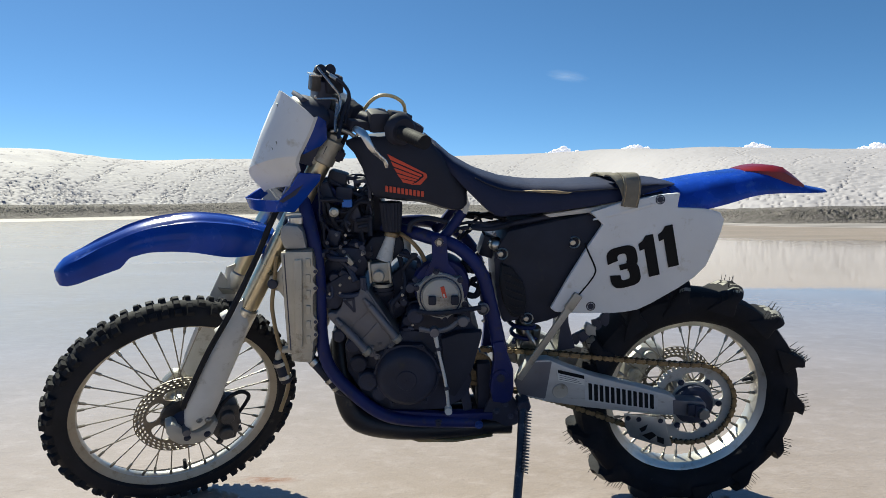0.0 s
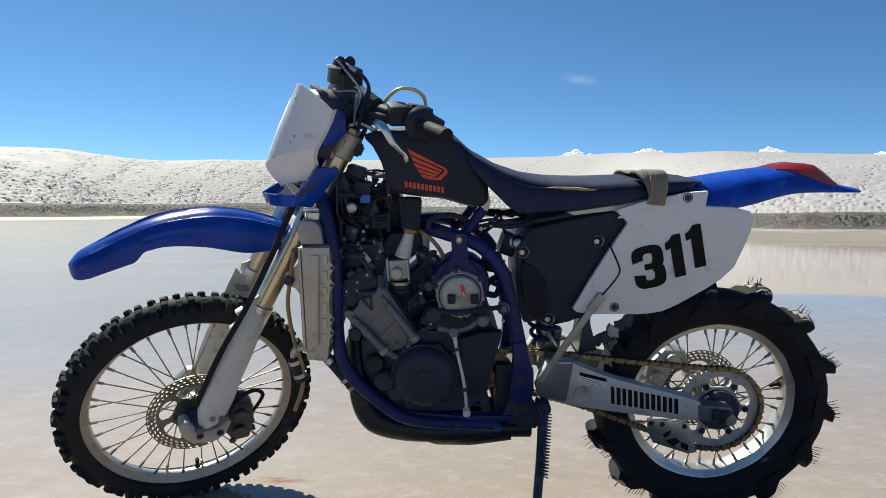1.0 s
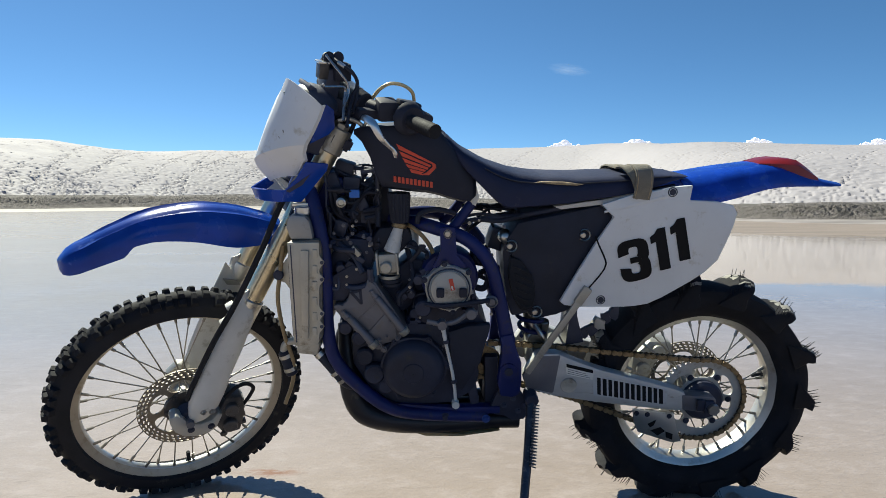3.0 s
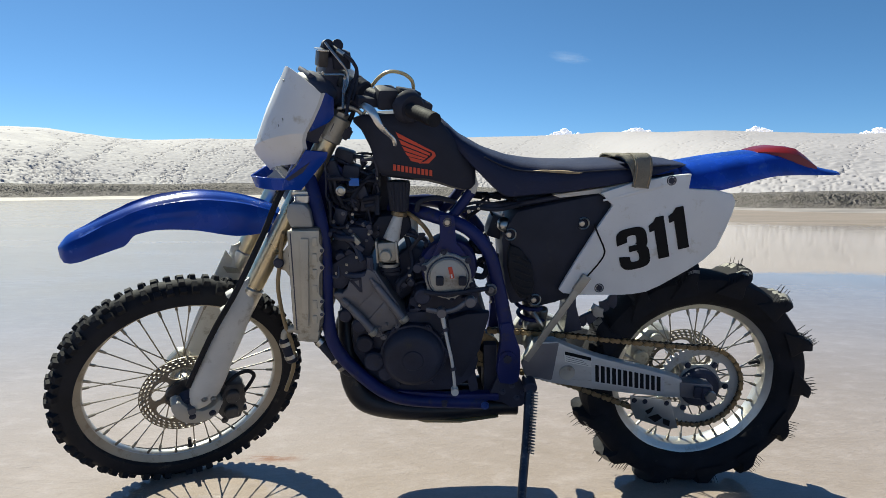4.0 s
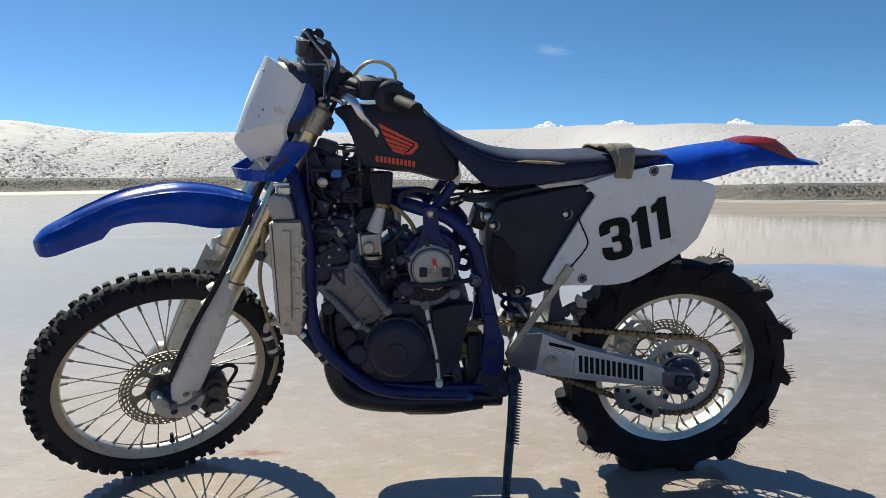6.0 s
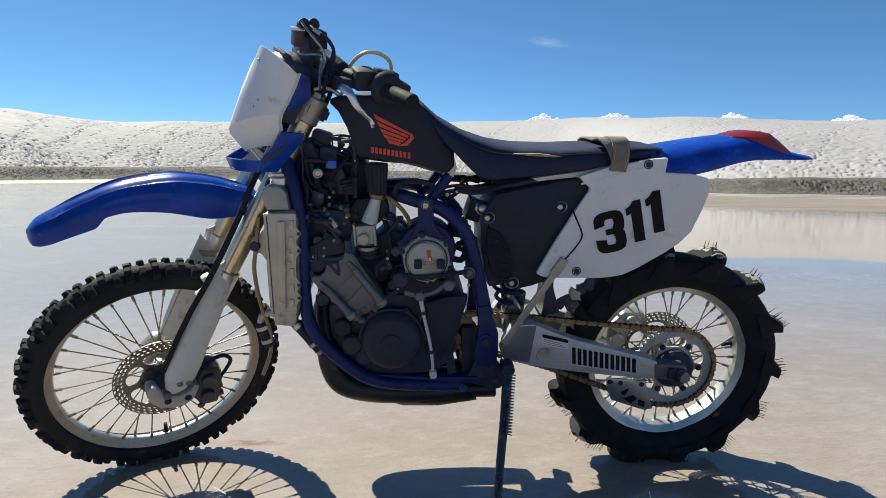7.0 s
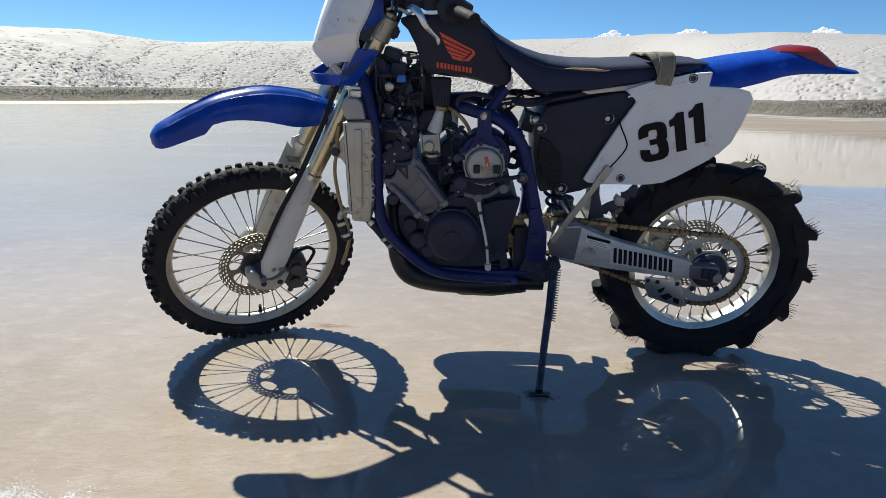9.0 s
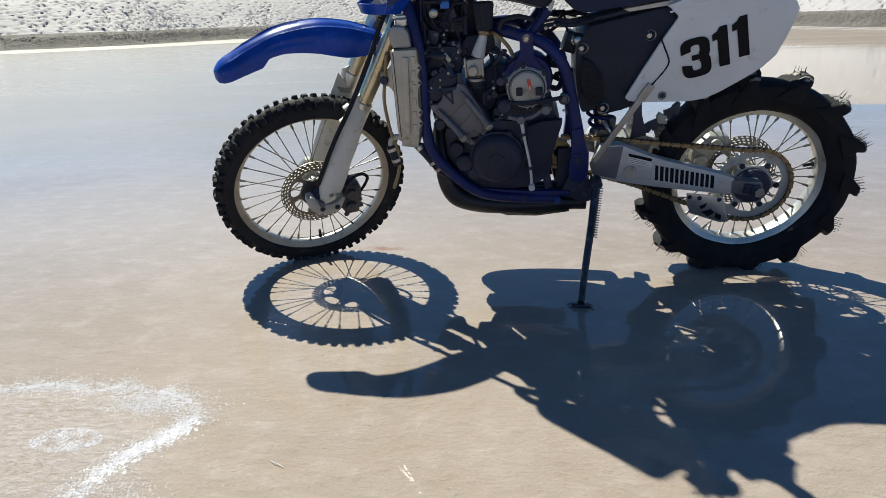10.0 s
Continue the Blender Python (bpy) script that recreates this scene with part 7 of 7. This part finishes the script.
for i in range(5):
    x, z = 0.400 + 0.020 * i, 0.520 + 0.017 * i
    ragged = [(x + rnd.uniform(0.6, 1.2) * 0.017 * math.cos(q), z + rnd.uniform(0.5, 1.3) * 0.020 * math.sin(q)) for q in (2 * math.pi * k / 9 for k in range(9))]
    bm = prism(bmesh.new(), ragged, -0.040 - 0.006 * (i % 3), -0.030, 0.001)
    part("torn_rubber", bm, M_LUG if i == 2 else M_DARK, bike, "torn pale scrap of inner mudguard" if i == 2 else "torn black scrap of inner mudguard")

# -- side stand --
bm = tube(bmesh.new(), [(0.236, -0.150, 0.380), (0.222, -0.215, 0.285), (0.200, -0.300, 0.165), (0.183, -0.380, 0.078)], [0.014, 0.0125, 0.0115, 0.011], 14)
stand = part("side_stand", bm, M_STAND, bike, "worn blued steel side stand")
coil = []
p0, p1 = Vector((0.247, -0.172, 0.372)), Vector((0.226, -0.262, 0.245))
ax_ = (p1 - p0).normalized()
u_ = ax_.cross(Vector((0, 1, 0))).normalized()
v_ = ax_.cross(u_)
for i in range(161):
    q = i / 160
    coil.append(p0.lerp(p1, q) + 0.0075 * (u_ * math.cos(q * 2 * math.pi * 20) + v_ * math.sin(q * 2 * math.pi * 20)))
part("stand_spring", tube(bmesh.new(), coil, 0.0018, 5, 1), M_GREY, stand, "dark coil spring")
bm = box(bmesh.new(), (0.182, -0.386, 0.073), (0.055, 0.035, 0.010), pose(0, 0, 0, -LEAN, 0, 0), 0.003)
part("stand_foot", bm, M_STAND, stand, "flat steel foot pressed into the sand")
bm = cyl(bmesh.new(), (0.236, -0.115, 0.385), (0.236, -0.168, 0.380), 0.018, n=16, bev=0.003)
part("stand_pivot", bm, M_ENGINE, stand, "stand pivot")

# -- wiring, hoses and small fittings round the steering head and engine --
rnd = random.Random(5)
def junk(name, n, lo, hi, r, material, label, turn=0.09):
    for i in range(n):
        p = Vector([rnd.uniform(a, b) for a, b in zip(lo, hi)])
        pts = [p]
        d = Vector((rnd.uniform(-1, 1), rnd.uniform(-0.3, 0.3), rnd.uniform(-1, 1))).normalized()
        for k in range(4):
            d = (d + Vector((rnd.uniform(-0.8, 0.8), rnd.uniform(-0.3, 0.3), rnd.uniform(-0.8, 0.8)))).normalized()
            p = p + d * turn * 0.5
            p = Vector([min(max(c, a), b) for c, a, b in zip(p, lo, hi)])
            pts.append(p)
        pts = [a for a, b in zip(pts, pts[1:] + [None]) if b is None or (a - b).length > 0.004]
        if len(pts) > 2:
            part(name, tube(bmesh.new(), pts, rnd.uniform(*r), 7, 5), material, bike, label)


junk("wire", 40, (-0.300, -0.10, 0.790), (-0.170, 0.06, 0.985), (0.002, 0.006), M_DARK, "black wiring", 0.12)
junk("wire", 16, (-0.290, -0.115, 0.800), (-0.170, -0.05, 0.940), (0.003, 0.007), M_BLACK, "black wiring", 0.10)
junk("wire", 10, (0.060, -0.10, 0.800), (0.190, 0.05, 0.880), (0.003, 0.007), M_BLACK, "black wiring", 0.12)
junk("hose", 12, (0.080, -0.10, 0.680), (0.150, 0.05, 0.790), (0.004, 0.009), M_BLACK, "black rubber hose", 0.12)
junk("hose", 16, (-0.290, -0.14, 0.690), (-0.190, -0.05, 0.820), (0.004, 0.009), M_DARK, "black rubber hose", 0.10)
junk("hose", 12, (-0.115, -0.14, 0.600), (-0.045, -0.05, 0.800), (0.003, 0.008), M_BLACK, "black rubber hose", 0.10)
for x, y, z, s, label in ((-0.250, 0.02, 0.89, (0.12, 0.10, 0.13), "black ignition box"), (-0.240, -0.04, 0.950, (0.045, 0.05, 0.035), "black relay"), (-0.195, -0.03, 0.865, (0.05, 0.06, 0.045), "black relay"), (-0.270, -0.065, 0.835, (0.035, 0.05, 0.045), "black coil"), (-0.215, -0.06, 0.905, (0.03, 0.04, 0.05), "black relay"), (-0.285, -0.05, 0.95, (0.03, 0.04, 0.06), "black coil"),
                          (0.150, 0.0, 0.795, (0.05, 0.08, 0.06), "black battery box"), (-0.262, -0.01, 0.985, (0.05, 0.06, 0.04), "black ignition box")):
    bm = box(bmesh.new(), (x, y, z), s, Matrix.Rotation(radians(rnd.uniform(-25, 25)), 4, "Y"), 0.008)
    part("electrical_box", bm, M_DARK, bike, label)
bm = box(bmesh.new(), (-0.228, -0.105, 0.930), (0.026, 0.012, 0.020), None, 0.002)
part("connector", bm, M_BLUECLIP, bike, "bright blue connector")
bm = lathe(bmesh.new(), [(0.008, -0.075), (0.0125, -0.075), (0.0125, -0.114), (0.008, -0.116)], (-0.262, 0, 0.908), 20)
cyl(bm, (-0.262, -0.09, 0.908), (-0.262, -0.112, 0.908), 0.0078, n=6)
part("mount_bolt", bm, M_STEEL, bike, "large steel bolt head")
# extra bolts that supply small highlights among the dark boxes
for x, z in ((-0.225, 0.86), (-0.205, 0.82), (-0.250, 0.815), (-0.19, 0.80), (-0.245, 0.755), (-0.085, 0.73), (0.155, 0.845)):
    bm = bolt(bmesh.new(), (x, -0.108, z), rnd.uniform(0.003, 0.0048))
    part("small_bolt", bm, M_GREY, bike, "small steel bolt added as a highlight")
bm = box(bmesh.new(), (-0.226, -0.125, 0.785), (0.030, 0.02, 0.013), Matrix.Rotation(radians(50), 4, "Y"), 0.003)
part("small_bracket", bm, M_CAST, bike, "small metal bracket")
bm = lathe(bmesh.new(), [(0.001, -0.112), (0.010, -0.110), (0.016, -0.104), (0.019, -0.08), (0.001, -0.07)], (0.160, 0, 0.815), 20)
part("chrome_cap", bm, M_STEEL, bike, "chromed cap")
bm = prism(bmesh.new(), [(0.066, 0.955), (0.078, 0.960), (0.088, 0.925), (0.080, 0.900), (0.070, 0.905)], -0.118, -0.108, 0.002)
part("tank_tab", bm, M_GUARD, bike, "pale tank tab")
for pts, r in (([(0.02, -0.10, 0.845), (0.08, -0.10, 0.862), (0.14, -0.10, 0.858), (0.20, -0.10, 0.870)], 0.006), ([(0.03, -0.09, 0.86), (0.09, -0.09, 0.875), (0.16, -0.095, 0.868)], 0.004), ([(-0.07, -0.11, 0.855), (-0.06, -0.115, 0.88), (-0.02, -0.11, 0.89), (0.03, -0.11, 0.88)], 0.007)):
    part("wire", tube(bmesh.new(), pts, r, 8), M_BLACK, bike, "black wiring loom")

bm = prism(bmesh.new(), [(-0.350, 0.965), (-0.300, 0.985), (-0.262, 0.960), (-0.258, 0.890), (-0.270, 0.790), (-0.318, 0.790), (-0.335, 0.88)], -0.055, 0.06, 0.008)
part("steering_head_shell", bm, M_FRAME, bike, "dark blue gusset behind the steering head")
bm = prism(bmesh.new(), [(-0.205, 0.945), (-0.150, 0.945), (-0.140, 0.90), (-0.145, 0.80), (-0.210, 0.79), (-0.255, 0.84), (-0.240, 0.92)], -0.02, 0.08, 0.010)
part("under_tank_duct", bm, M_DARK, bike, "black duct under the tank")
# ---- webbing strap round the seat ----
strap = tagged(new("strap"), "worn olive webbing strap looped over the seat", "strap")
strap.matrix_world = STANCE


def ribbon(pts, width, thick):
    bm = bmesh.new()
    line = spline(pts, 6)
    rings = []
    for i, p in enumerate(line):
        t = (line[min(i + 1, len(line) - 1)] - line[max(i - 1, 0)]).normalized()
        wx = Vector((1, 0, 0)) - t * t.x
        wx.normalize()
        nrm = t.cross(wx)
        rings.append([p + wx * a * width / 2 + nrm * b * thick / 2 for a, b in ((-1, -1), (1, -1), (1, 1), (-1, 1))])
    return loft(bm, rings)


part("webbing", ribbon([(0.494, -0.143, 0.922), (0.497, -0.147, 0.950), (0.498, -0.146, 0.975), (0.497, -0.136, 0.995), (0.492, -0.110, 1.004), (0.486, -0.06, 0.996), (0.484, 0.0, 0.988), (0.484, 0.08, 0.986), (0.484, 0.132, 0.970), (0.484, 0.14, 0.93)], 0.043, 0.004), M_WEB, strap)
part("webbing_end", ribbon([(0.496, -0.139, 0.924), (0.490, -0.141, 0.950), (0.478, -0.141, 0.978), (0.464, -0.120, 0.998), (0.458, -0.095, 1.000), (0.462, -0.06, 0.992)], 0.030, 0.004), M_WEB, strap, "doubled strap end")
for off in (-0.017, 0.017):
    part("stitching", tube(bmesh.new(), [(0.494 + off, -0.1458, 0.924), (0.497 + off, -0.1498, 0.950), (0.498 + off, -0.1488, 0.975), (0.497 + off, -0.1385, 0.996)], 0.0011, 5), M_FOAM, strap, "pale line of stitching")
